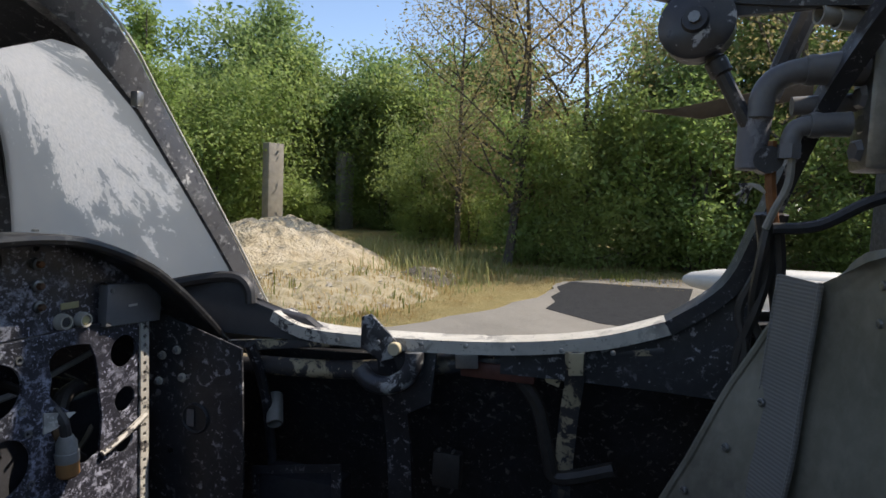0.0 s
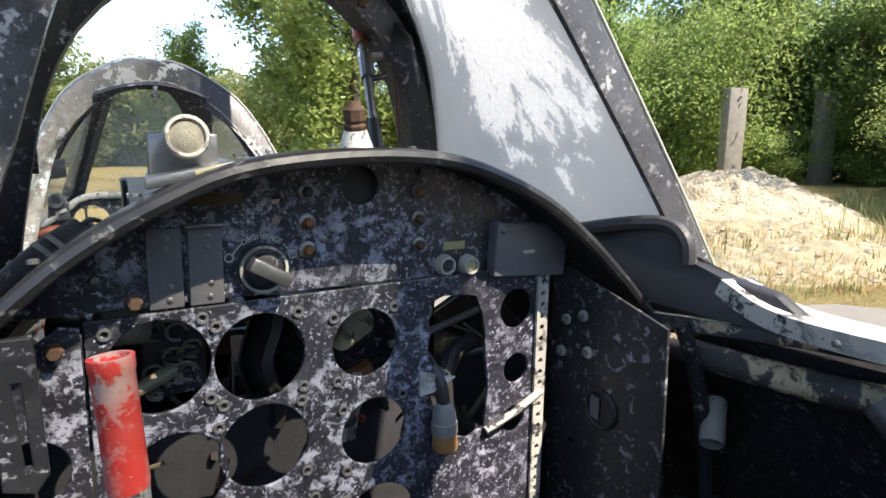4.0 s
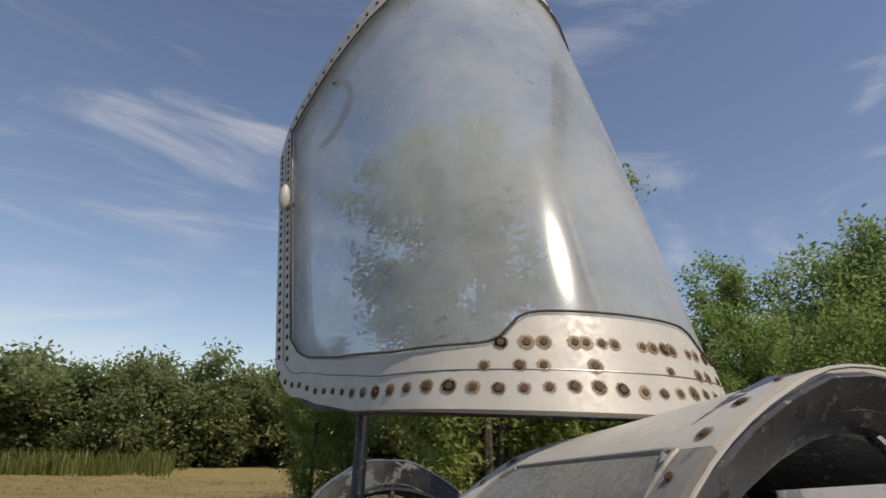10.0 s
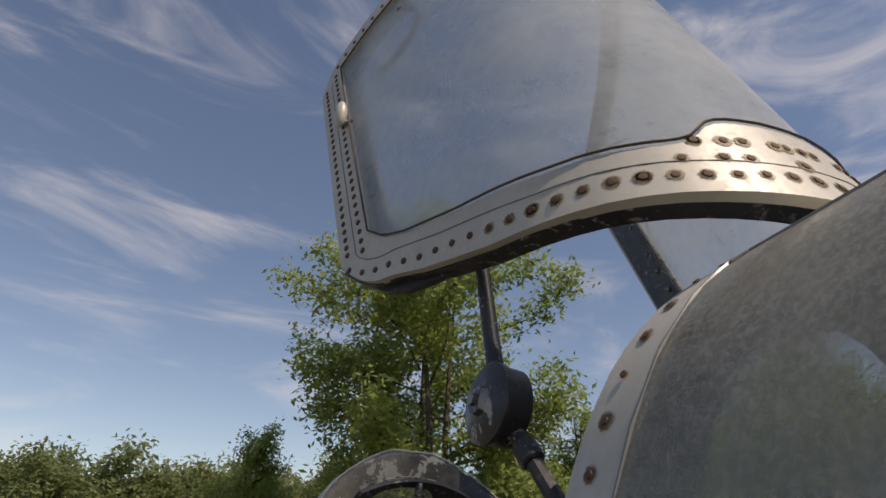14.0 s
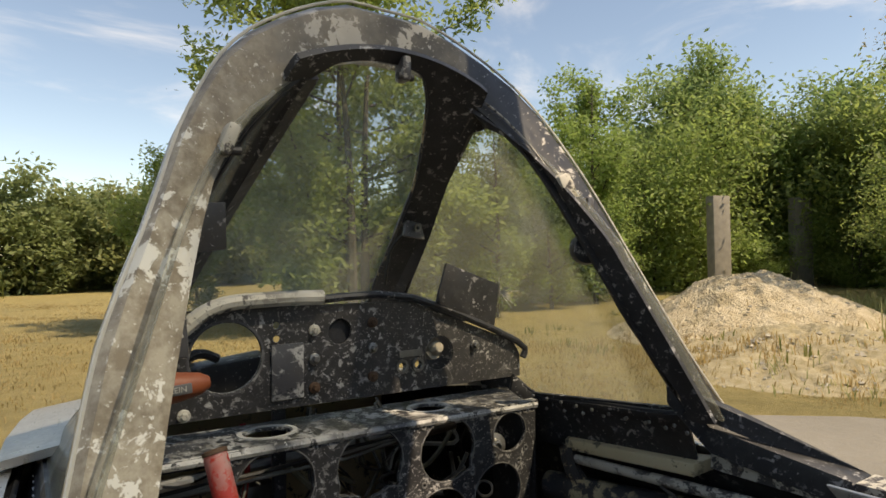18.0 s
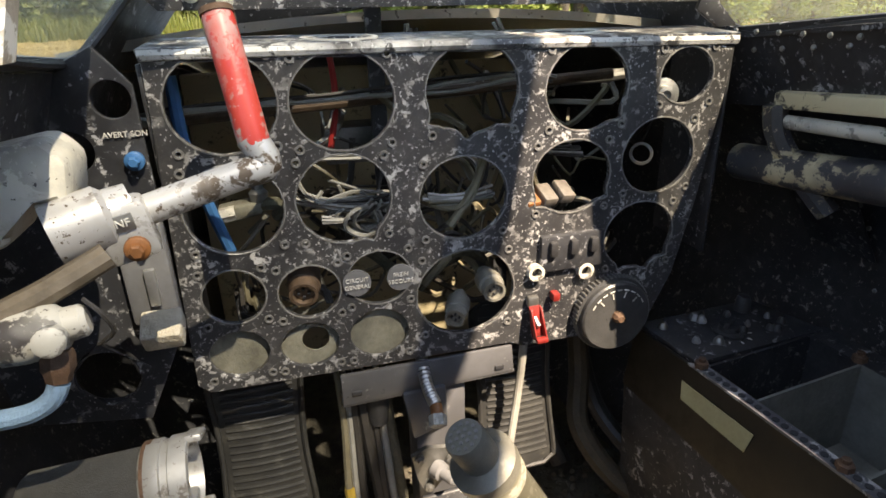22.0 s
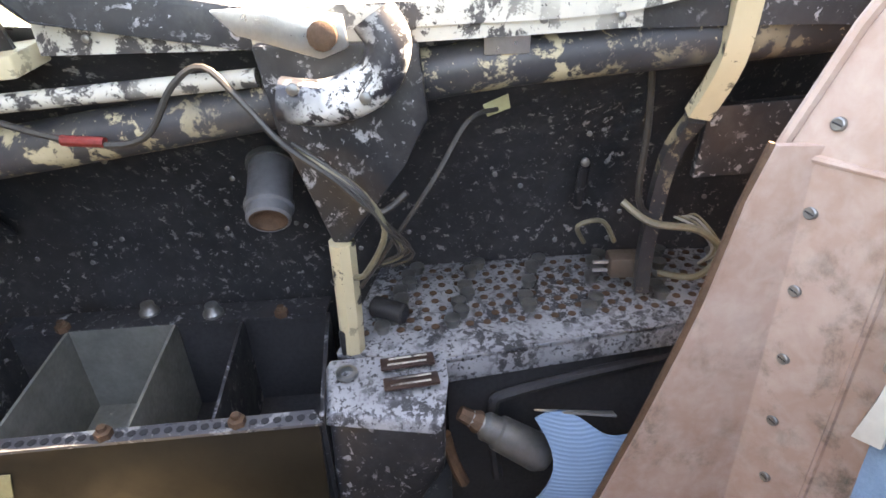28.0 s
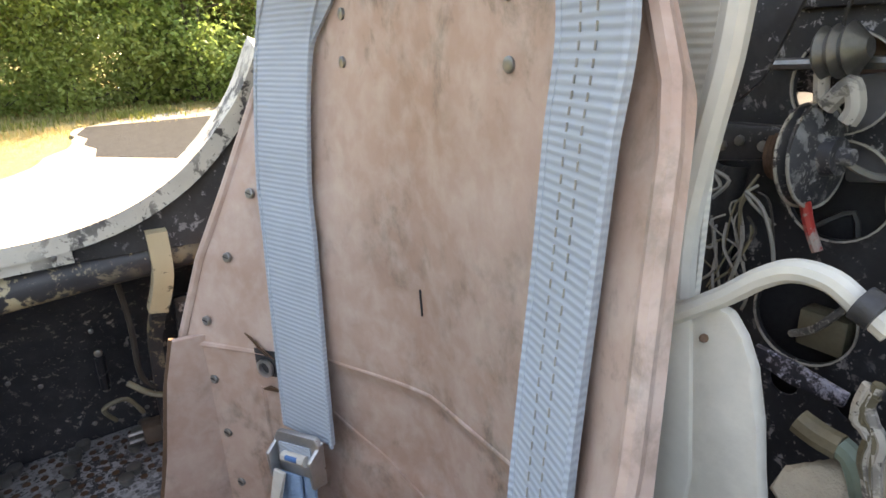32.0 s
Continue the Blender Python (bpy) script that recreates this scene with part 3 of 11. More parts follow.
# concrete apron with broken edges
random.seed(3)
edge = [(-7, 2.6), (-4, 2.75), (-2, 2.6), (0, 2.72), (2, 2.78), (3.6, 2.35), (4.66, 1.6), (5.25, 0.95), (5.8, 0.45), (6.7, 0.06), (7.5, -0.28), (8.5, -0.62), (9.8, -0.78), (11.3, -0.9), (12.6, -1.9), (13.3, -3.4), (13.6, -6), (14, -14), (-7, -14)]
fine_edge = []
for a, b_ in zip(edge, edge[1:] + edge[:1]):
    n = max(1, int(math.dist(a, b_) / 0.35))
    for k in range(n):
        t = k / n
        fine_edge.append((a[0] + (b_[0] - a[0]) * t + random.uniform(-0.06, 0.06), a[1] + (b_[1] - a[1]) * t + random.uniform(-0.06, 0.06)))
tagged(part("pavement", plate("pavement", fine_edge, [], 0.06, pose(0, 0, GROUND), CONCRETE), CONCRETE), "old pale concrete apron with grassy cracks", "pavement", kind="structure")


def heap(cx, cy, rx, ry, h, seed, mat, name, label, cat, sharp=1.6):
    def f(u, v):
        r, a = u, v * math.tau
        x, y = cx + rx * r * math.cos(a), cy + ry * r * math.sin(a)
        z = h * max(0, (1 - r**sharp)) * (1 + 0.25 * noise.noise((x * 0.9, y * 0.9, seed))) + (0.10 * noise.noise((x * 2.5, y * 2.5, seed)) + 0.05 * noise.noise((x * 7, y * 7, seed)) + 0.025 * noise.noise((x * 17, y * 17, seed))) * min(1, 3 * (1 - r))
        return x, y, ground_height(x, y) - 0.05 + z
    return tagged(part(name, surface(f, 60, 160), mat, smooth=80), label, cat)


heap(10.6, 4.9, 2.9, 2.6, 1.15, 2.0, SAND, "sand_mound", "heap of pale sand and rubble with dry weeds", "mound", 1.4)
heap(8.4, 2.8, 2.9, 2.1, 0.42, 5.0, GRAVEL, "sandy_mound", "low spread of grey gravel below the sand heap", "gravel")
heap(10.6, 1.7, 1.3, 0.8, 0.30, 8.0, SOIL, "rubble_heap", "brown heap of rubble and dead roots", "rubble")

random.seed(77)
bms = bmesh.new()
for k in range(900):
    a, q = random.uniform(0, math.tau), math.sqrt(random.random())
    cx, cy, rx, ry, hh, sh = random.choice(((8.4, 2.8, 2.9, 2.1, 0.42, 1.6), (8.4, 2.8, 2.9, 2.1, 0.42, 1.6), (10.6, 4.9, 2.9, 2.6, 1.15, 1.4), (10.6, 1.7, 1.3, 0.8, 0.30, 1.6)))
    x, y, r = cx + rx * q * math.cos(a), cy + ry * q * math.sin(a), random.uniform(0.012, 0.05) * (1.5 if random.random() < 0.08 else 1)
    z = ground_height(x, y) - 0.05 + hh * (1 - q**sh)
    V = [bms.verts.new((x + r * random.uniform(0.6, 1.2) * i, y + r * random.uniform(0.6, 1.2) * j, z + r * random.uniform(0.3, 0.8) * l)) for i, j, l in ((1, 0, 0), (-1, 0, 0), (0, 1, 0), (0, -1, 0), (0, 0, 1), (0, 0, -1))]
    for i, j, l in ((0, 2, 4), (2, 1, 4), (1, 3, 4), (3, 0, 4), (2, 0, 5), (1, 2, 5), (3, 1, 5), (0, 3, 5)):
        bms.faces.new((V[i], V[j], V[l]))
tagged(part("scattered_stones", bms, STONE, smooth=0), "pale stones and rubble strewn over the heaps", "stones", kind="stuff")

for x, y, h, w in ((17.3, 9.4, 3.1, 0.62), (23.2, 9.6, 3.3, 0.78)):
    p = thing("concrete_post", (x, y, GROUND), "tall weathered concrete post standing among bushes", "post", "posts by the bushes")
    z0 = ground_height(x, y) - 0.1
    part("shaft", box((x, y, z0 + (h + 0.1) / 2), (w, 0.35, h + 0.1), 0.03, pose(0, 0, 0, 0, 0, -20)), POST, p)


def leaves(points, n, size, spread, rng, flat=0.75):
    """Many small leaves strewn round the given points."""
    pts = np.array(points)
    c = pts[rng.integers(0, len(pts), n)] + rng.normal(0, 1, (n, 3)) * np.array(spread)
    up = rng.normal(0, 1, (n, 3)) * 0.75 + np.array((0, 0, 1.0))
    up /= np.linalg.norm(up, axis=1)[:, None]
    d = np.cross(up, rng.normal(0, 1, (n, 3)))
    d /= np.linalg.norm(d, axis=1)[:, None] + 1e-9
    e = np.cross(up, d)
    s = size * rng.uniform(0.6, 1.3, (n, 1))
    v = np.stack([c - d * s, c + e * s * 0.45, c + d * s, c - e * s * 0.45], 1).reshape(-1, 3)
    f = np.arange(4 * n).reshape(-1, 4)
    return v, f


def tree_thing(name, h, spread, upright, n_leaf, leaf, leaf_size, seed, label, low=0.12, puff=0.15, limbs=26):
    """A trunk with limbs (one mesh) and a crown of separate leaves; stands at the origin."""
    rng = np.random.default_rng(seed)
    t = thing(name, (0, 0, 0), label, "tree")
    bms, tips = [], []
    stems = 1 if upright > 0.5 else 3
    for s in range(stems):
        lean = rng.uniform(0, math.tau)
        off = 0.0 if stems == 1 else 0.25 * spread
        top = Vector((math.cos(lean) * off, math.sin(lean) * off, h * 0.97))
        base = Vector((math.cos(lean) * 0.1 * (stems - 1), math.sin(lean) * 0.1 * (stems - 1), -0.2))
        mid = (base + top) / 2 + Vector((rng.normal(0, 0.1), rng.normal(0, 0.1), 0)) * h * 0.3
        bms.append(tube([base, mid, top], 0.1, 6, 5, lambda q: 0.014 * h * (1 - 0.93 * q) + 0.004))
        n_l = int(limbs / stems)
        for k in range(n_l):
            q = low + (0.95 - low) * (k + rng.uniform(0, 1)) / n_l
            p0 = base.lerp(top, q)
            a = rng.uniform(0, math.tau)
            taper = math.sin(math.pi * min(1, 0.16 + 0.84 * (1 - q))) ** 0.6
            L = spread * (0.35 + 0.65 * taper) * rng.uniform(0.65, 1.15)
            up = upright * L * rng.uniform(0.7, 1.4) + 0.1 * L
            p2 = p0 + Vector((math.cos(a) * L, math.sin(a) * L, up))
            p2.z = min(p2.z, h * 1.04)
            p1 = p0.lerp(p2, 0.5) + Vector((rng.normal(0, 0.12) * L, rng.normal(0, 0.12) * L, -0.08 * L))
            bms.append(tube([p0, p1, p2], 0.05, 5, 3, lambda r, q=q: 0.006 * h * (1 - q * 0.7) * (1 - 0.88 * r) + 0.003))
            for j in range(5):
                w = 0.35 + 0.65 * j / 4
                tips.append(p0.lerp(p1, w * 2) if w < 0.5 else p1.lerp(p2, (w - 0.5) * 2))
                if rng.uniform() < 0.6:
                    tips.append(tips[-1] + Vector(rng.normal(0, 0.16, 3)) * spread)
    part("trunk", join(*bms), BARK, t)
    v, f = leaves([tuple(p) for p in tips], n_leaf, leaf_size, (puff * spread, puff * spread, puff * 0.85 * spread), rng)
    v[:, 2] = np.maximum(v[:, 2], 0.02)
    me = bpy.data.meshes.new("crown")
    me.from_pydata(v.tolist(), [], f.tolist())
    part("crown", dress(me, leaf, 0), leaf, t)
    return t


def around(bearing, d):
    return d * math.sin(radians(bearing)), -1 + d * math.cos(radians(bearing))


def plant(t, spots, seed, group):
    """The tree itself at the first spot, copies at the others: bearing, distance, scale, height scale."""
    rng = random.Random(seed)
    for k, (b_, d, s, hz) in enumerate(spots):
        if t.name.startswith("bush"):
            d, s, hz = d * rng.uniform(0.96, 1.10), s * rng.uniform(0.72, 1.12), hz * rng.uniform(0.85, 1.25)
        x, y = around(b_, d)
        m = pose(x, y, ground_height(x, y) - 0.05 if d < 60 else GROUND, 0, 0, rng.uniform(0, 360)) @ Matrix.Diagonal((s, s, s * hz, 1))
        if k == 0:
            t.matrix_basis = m
        else:
            c = t.copy()
            scene.collection.objects.link(c)
            for o in t.children:
                q = o.copy()
                scene.collection.objects.link(q)
                q.parent = c
            c.matrix_basis = m
        if len(spots) > 1:
            t["group"] = group
    for o in t.children:
        o.matrix_parent_inverse = Matrix.Identity(4)


poplar = tree_thing("poplar_tree", 8.2, 3.0, 0.45, 52000, LEAF_POPLAR, 0.082, 11, "broad young poplar with loose light green leaves", low=0.08, puff=0.075, limbs=46)
plant(poplar, [(25.5, 12.6, 1.0, 1.0)], 1, "")
slim = tree_thing("poplar_tree", 7.6, 1.5, 0.9, 15000, LEAF_POPLAR, 0.085, 17, "slim young poplar with loose light green leaves", low=0.06)
plant(slim, [(48.2, 17.5, 0.86, 1.0), (38.5, 14.5, 0.72, 0.85), (44.0, 16.0, 0.62, 0.9), (8.0, 15.0, 0.52, 1.0), (11.5, 16.0, 0.45, 0.9), (33.0, 15.0, 0.7, 0.9)], 7, "young poplars beyond the aircraft")
feather = tree_thing("feathery_tree", 9.6, 2.7, 0.75, 22000, LEAF_OAK, 0.13, 18, "tall green tree with a pointed feathery crown", low=0.06)
plant(feather, [(57.0, 27, 0.96, 1.0), (53.0, 30, 0.8, 0.95), (79.0, 27, 0.90, 1.0)], 8, "feathery trees behind the posts")
oak = tree_thing("broadleaf_tree", 8.0, 2.9, 0.35, 26000, LEAF_OAK, 0.115, 12, "dense green broadleaf tree behind the mound", low=0.05)
plant(oak, [(66, 28, 0.98, 0.98), (61.5, 31, 0.92, 0.92), (70.0, 27, 0.82, 0.95), (73.8, 29, 1.0, 0.97), (51, 27, 0.80, 0.95), (84, 27, 0.70, 1.0), (43, 24, 0.62, 0.9), (40, 30, 0.7, 0.9), (97, 17, 0.66, 0.95), (101, 19, 0.85, 1.1), (108, 20, 1.0, 1.1), (117, 22, 1.0, 1.0), (127, 24, 1.0, 1.0), (89, 24, 0.75, 0.9)], 2, "broadleaf trees at the edge of the field")
bush = tree_thing("bush", 3.0, 1.7, 0.3, 16000, LEAF_POPLAR, 0.055, 13, "thick green bush at the edge of the concrete", low=0.02)
plant(bush, [(61.5, 24, 0.8, 0.8), (69.0, 24, 1.3, 1.0), (73.5, 19, 1.0, 0.9), (79, 17, 0.9, 0.9), (53.0, 21, 1.15, 1.0), (84, 14.5, 1.2, 1.05), (90, 15, 1.25, 1.0), (95, 14.5, 1.1, 1.0), (100, 15, 1.2, 1.0), (106, 15.5, 1.3, 1.0), (112, 16, 1.2, 1.0), (47, 18, 0.9, 0.9), (42, 17, 0.7, 0.8), (25, 15, 0.8, 0.8), (32, 15.5, 0.9, 0.8), (119, 17, 1.2, 1.0), (127, 18, 1.3, 1.0), (57, 23, 1.5, 1.1), (61, 26, 1.6, 1.1), (63.5, 28, 1.5, 1.0), (71.5, 24, 1.6, 1.1), (76, 21, 1.4, 1.1), (55, 25, 1.6, 1.2), (67, 31, 1.7, 1.2), (80.5, 19, 1.4, 1.1), (74.5, 23, 1.5, 1.2)], 3, "bushes along the concrete")
birch = tree_thing("half_bare_tree", 9.0, 2.2, 0.8, 8500, LEAF_DRY, 0.06, 14, "tall half-bare tree with dry brownish leaves", low=0.15)
plant(birch, [(83, 14.2, 1.0, 1.0), (88, 15.5, 0.95, 1.0), (77.5, 17, 0.85, 1.0), (106, 16, 1.0, 1.05), (98, 16.5, 0.7, 1.0)], 4, "half-bare trees")
hedge = tree_thing("far_hedge_tree", 6.6, 3.2, 0.3, 9000, LEAF_HEDGE, 0.20, 15, "dark green tree in the far hedge across the field", low=0.02)
hs = []
rg = random.Random(5)
b_ = -64.0
while b_ < 40:
    hs.append((b_, rg.uniform(38, 46), rg.uniform(0.72, 1.0), rg.uniform(0.85, 1.1)))
    b_ += rg.uniform(2.0, 3.4)
# unseen hedge behind and to port, added to close the horizon in reflections
b_ = 132.0
while b_ < 296:
    hs.append((b_, rg.uniform(40, 55), rg.uniform(0.9, 1.3), rg.uniform(0.9, 1.1)))
    b_ += rg.uniform(4, 7)
plant(hedge, hs, 6, "far hedge across the field")


def blades(spots, name, label, mat, seed, hi, lean=0.5, wide=0.006):
    """Tufts of grass: thin two-piece blades in one mesh."""
    rng = np.random.default_rng(seed)
    V, F = [], []
    for x, y, n, r in spots:
        for _ in range(n):
            a, q = rng.uniform(0, math.tau), abs(rng.normal(0, r))
            bx, by = x + q * math.cos(a), y + q * math.sin(a)
            bz = tuft_height(bx, by)
            if (bz > GROUND + 0.25 and rng.uniform() < 0.985) or (bz > GROUND + 0.1 and rng.uniform() < 0.5):
                continue
            h = hi * rng.uniform(0.4, 1.2)
            d = rng.uniform(0, math.tau)
            ox, oy = math.cos(d) * h * lean * rng.uniform(0.1, 1), math.sin(d) * h * lean * rng.uniform(0.1, 1)
            sx, sy = -math.sin(d) * wide, math.cos(d) * wide
            i = len(V)
            V += [(bx - sx, by - sy, bz), (bx + sx, by + sy, bz), (bx + ox * 0.4 + sx, by + oy * 0.4 + sy, bz + h * 0.65), (bx + ox * 0.4 - sx, by + oy * 0.4 - sy, bz + h * 0.65), (bx + ox, by + oy, bz + h)]
            F += [(i, i + 1, i + 2, i + 3), (i + 3, i + 2, i + 4)]
    me = bpy.data.meshes.new(name)
    me.from_pydata(V, [], F)
    tagged(part(name, dress(me, mat, 0), mat), label, "grass", kind="stuff")


def tuft_height(x, y):
    h = ground_height(x, y) - 0.03
    for cx, cy, rx, ry, top, sh in ((10.6, 4.9, 2.9, 2.6, 1.15, 1.4), (8.4, 2.8, 2.9, 2.1, 0.42, 1.6), (10.6, 1.7, 1.3, 0.8, 0.30, 1.6)):
        r = math.hypot((x - cx) / rx, (y - cy) / ry)
        if r < 1:
            h = max(h, ground_height(x, y) - 0.08 + top * (1 - r**sh))
    return h


GRASS_DRY = leaf_mat("dry_grass", (0.30, 0.23, 0.09), (0.46, 0.36, 0.17))
GRASS_WEED = leaf_mat("half_dry_weeds", (0.20, 0.25, 0.09), (0.40, 0.38, 0.18))
GRASS_GREEN = leaf_mat("green_weeds", (0.14, 0.18, 0.04), (0.27, 0.28, 0.09))
rg = random.Random(9)
blades([(rg.uniform(-16, 7), 3.2 + 26 * rg.random() ** 1.6, 26, 0.30) for _ in range(2600)], "meadow_grass", "dry yellow grass of the meadow", GRASS_DRY, 1, 0.085, 0.9, 0.006)
blades([(6.0 + 9.5 * rg.random(), 0.9 + 5.5 * rg.random(), 22, 0.25) for _ in range(330)] + [(11 + 5 * rg.random(), -4 + 5 * rg.random(), 14, 0.25) for _ in range(130)], "verge_grass", "dry grass tufts on the verge and heap", GRASS_DRY, 2, 0.13, 0.8, 0.006)
blades([(6.5 + 12 * rg.random(), 0.8 + 8 * rg.random(), 20, 0.25) for _ in range(45)] + [(12 + 4 * rg.random(), -3 + 9 * rg.random(), 22, 0.35) for _ in range(160)], "green_weeds", "green weeds along the verge", GRASS_GREEN, 3, 0.17, 0.6, 0.010)
blades([(11.5 + 4.5 * rg.random(), 0.5 + 7.5 * rg.random(), 16, 0.3) for _ in range(150)] + [(9.2 + 3 * rg.random(), 0.6 + 2.2 * rg.random(), 8, 0.45) for _ in range(26)], "tall_weeds", "tall half-dry weeds behind the heaps", GRASS_WEED, 4, 0.48, 0.75, 0.008)
blades([(5.6 + 6.2 * u, 0.85 - 1.5 * u + 1.3 * rg.random() ** 1.5, 18, 0.16) for u in [rg.random() for _ in range(420)]], "edge_grass", "short dry grass spilling over the edge of the concrete", GRASS_DRY, 6, 0.05, 1.2, 0.004)
blades([(5.8 + 6 * u, 1.2 - 1.4 * u + 1.8 * rg.random(), 14, 0.2) for u in [rg.random() for _ in range(70)]], "edge_weeds", "green weeds by the edge of the concrete", GRASS_WEED, 7, 0.14, 0.9, 0.006)
blades([(-24 + 22 * rg.random(), 30 + 8 * rg.random(), 20, 0.5) for _ in range(260)], "reeds", "tall green grass along the far hedge", GRASS_GREEN, 5, 1.0, 0.5, 0.03)
# dark irregular polygon lying just above the concrete
tagged(part("pavement_patch", plate("pavement_patch", [(11.4, -1.05), (11.6, -3.3), (9.2, -2.95), (7.0, -2.3), (7.1, -1.75), (7.5, -1.35), (7.9, -0.98), (8.6, -1.04), (9.1, -0.92), (9.8, -1.0), (10.4, -0.88)], [], 0.01, pose(0, 0, GROUND + 0.031), PATCH_DARK), PATCH_DARK), "dark flat patch on the concrete", "pavement", kind="structure")
# ---- aircraft hull ----
def arch(table, n=14):
    """Half an arch as rows of (half width, height) from the crown down, evenly resampled."""
    P = smooth_line([(-table[1][0], table[1][1], 0)] + [(w, z, 0) for w, z in table], 8)[8:]
    L = [0.0]
    for a, b in zip(P, P[1:]):
        L.append(L[-1] + (b - a).length)
    out = []
    for k in range(n + 1):
        s = L[-1] * k / n
        for i in range(len(P) - 1):
            if L[i + 1] >= s - 1e-9:
                t = (s - L[i]) / max(1e-9, L[i + 1] - L[i])
                q = P[i].lerp(P[i + 1], t)
                out.append((q.x, q.y))
                break
    return out


def both(half, other=None):
    """A whole arch from its right half, and its left half where that differs."""
    return [(-w, z) for w, z in (other or half)[:0:-1]] + half


FRONT_OUT = arch([(0, 1.826), (0.07, 1.819), (0.183, 1.752), (0.254, 1.65), (0.305, 1.53), (0.350, 1.42), (0.395, 1.335)])
FRONT_IN = arch([(0, 1.762), (0.06, 1.755), (0.118, 1.722), (0.178, 1.668), (0.228, 1.59), (0.265, 1.50), (0.305, 1.40), (0.33, 1.335)])
MID_A = arch([(0, 1.878), (0.10, 1.864), (0.19, 1.805), (0.245, 1.725), (0.28, 1.60), (0.305, 1.48)])
MID_B = arch([(0, 1.925), (0.10, 1.905), (0.168, 1.868), (0.218, 1.815), (0.262, 1.745), (0.312, 1.66), (0.358, 1.58), (0.400, 1.50)])
MID_B_IN = arch([(0, 1.882), (0.075, 1.868), (0.135, 1.838), (0.190, 1.785), (0.226, 1.73), (0.278, 1.65), (0.325, 1.575), (0.368, 1.50)])

MID_L = arch([(0, 1.925), (0.054, 1.918), (0.132, 1.877), (0.179, 1.83), (0.203, 1.789), (0.24, 1.72), (0.285, 1.63), (0.325, 1.55), (0.365, 1.485)])
MID_L_IN = arch([(0, 1.882), (0.057, 1.868), (0.116, 1.834), (0.147, 1.803), (0.162, 1.775), (0.182, 1.727), (0.20, 1.672), (0.216, 1.618), (0.24, 1.55), (0.265, 1.485)])
FRONT_L_IN = arch([(0, 1.762), (0.06, 1.755), (0.118, 1.722), (0.172, 1.668), (0.203, 1.62), (0.22, 1.575), (0.237, 1.512), (0.252, 1.45), (0.264, 1.396), (0.276, 1.335)])
FRONT_R_IN = arch([(0, 1.762), (0.06, 1.755), (0.108, 1.725), (0.155, 1.682), (0.188, 1.632), (0.214, 1.575), (0.246, 1.50), (0.277, 1.43), (0.310, 1.36), (0.323, 1.335)])
FRONT_L_OUT = arch([(0, 1.826), (0.07, 1.819), (0.175, 1.752), (0.232, 1.661), (0.265, 1.571), (0.302, 1.476), (0.322, 1.388), (0.335, 1.335)])


def y_front(z):
    return -0.11 - 0.366 * (1.75 - z)


def y_mid_a(z):
    return -0.985 + 0.25 * (1.878 - z)


def y_mid_b(z):
    return -1.30 - 0.2 * max(0.0, 1.80 - z)


def hoop(outer, inner, yf, depth, lip, first=0, end=None):
    """A bevelled frame between an outer and an inner arch."""
    secs = []
    for (wo, zo), (wi, zi) in list(zip(outer, inner))[first:end]:
        o = Vector((CX + wo, yf(zo), zo))
        i = Vector((CX + wi, yf(zi), zi))
        f = Vector((0, depth(wo) if callable(depth) else depth, 0))
        secs.append([o.lerp(i, 0.12), o + f * lip, o + f, o.lerp(i, 0.7) + f * 1.0, i + f * 1.0, i + f * 0.55, i.lerp(o, 0.18) + f * 0.38])
    return loft(secs)


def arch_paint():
    """Flaking paint of the windscreen arch: sun glare painted into the pale tan port leg, greying over the crown, black
    to starboard.
    """
    m, nt, b = mat_base("flaking_arch_paint_with_glare", 0.38)
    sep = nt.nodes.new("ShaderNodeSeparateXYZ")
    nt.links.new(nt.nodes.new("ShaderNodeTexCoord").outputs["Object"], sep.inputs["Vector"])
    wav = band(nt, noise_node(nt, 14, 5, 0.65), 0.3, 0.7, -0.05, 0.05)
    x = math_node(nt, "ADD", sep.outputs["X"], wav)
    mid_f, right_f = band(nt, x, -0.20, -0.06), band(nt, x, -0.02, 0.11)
    # port leg's base lightened to carry the sun's glare, under real chips
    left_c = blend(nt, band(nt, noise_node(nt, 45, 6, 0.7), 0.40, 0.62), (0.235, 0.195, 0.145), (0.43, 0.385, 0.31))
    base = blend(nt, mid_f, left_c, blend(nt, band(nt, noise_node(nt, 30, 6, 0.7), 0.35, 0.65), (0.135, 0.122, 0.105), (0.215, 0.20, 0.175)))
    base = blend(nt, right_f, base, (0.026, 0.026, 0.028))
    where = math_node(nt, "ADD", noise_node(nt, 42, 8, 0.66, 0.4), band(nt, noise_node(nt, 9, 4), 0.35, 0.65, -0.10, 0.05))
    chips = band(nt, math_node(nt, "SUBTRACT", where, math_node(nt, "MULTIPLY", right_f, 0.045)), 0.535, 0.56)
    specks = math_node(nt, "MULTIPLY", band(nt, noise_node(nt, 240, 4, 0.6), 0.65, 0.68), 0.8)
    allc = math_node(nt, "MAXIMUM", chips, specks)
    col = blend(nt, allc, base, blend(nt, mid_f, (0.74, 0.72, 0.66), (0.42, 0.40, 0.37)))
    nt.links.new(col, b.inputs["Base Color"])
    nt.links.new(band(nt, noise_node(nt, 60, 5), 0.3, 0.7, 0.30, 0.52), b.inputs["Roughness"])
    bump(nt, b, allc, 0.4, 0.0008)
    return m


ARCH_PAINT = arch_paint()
MID_GREY = painted("glossy_worn_hoop_paint", (0.050, 0.050, 0.055), (0.50, 0.50, 0.49), 0.600, 80, rough=0.30, spot=0.675, base2=(0.095, 0.095, 0.10))
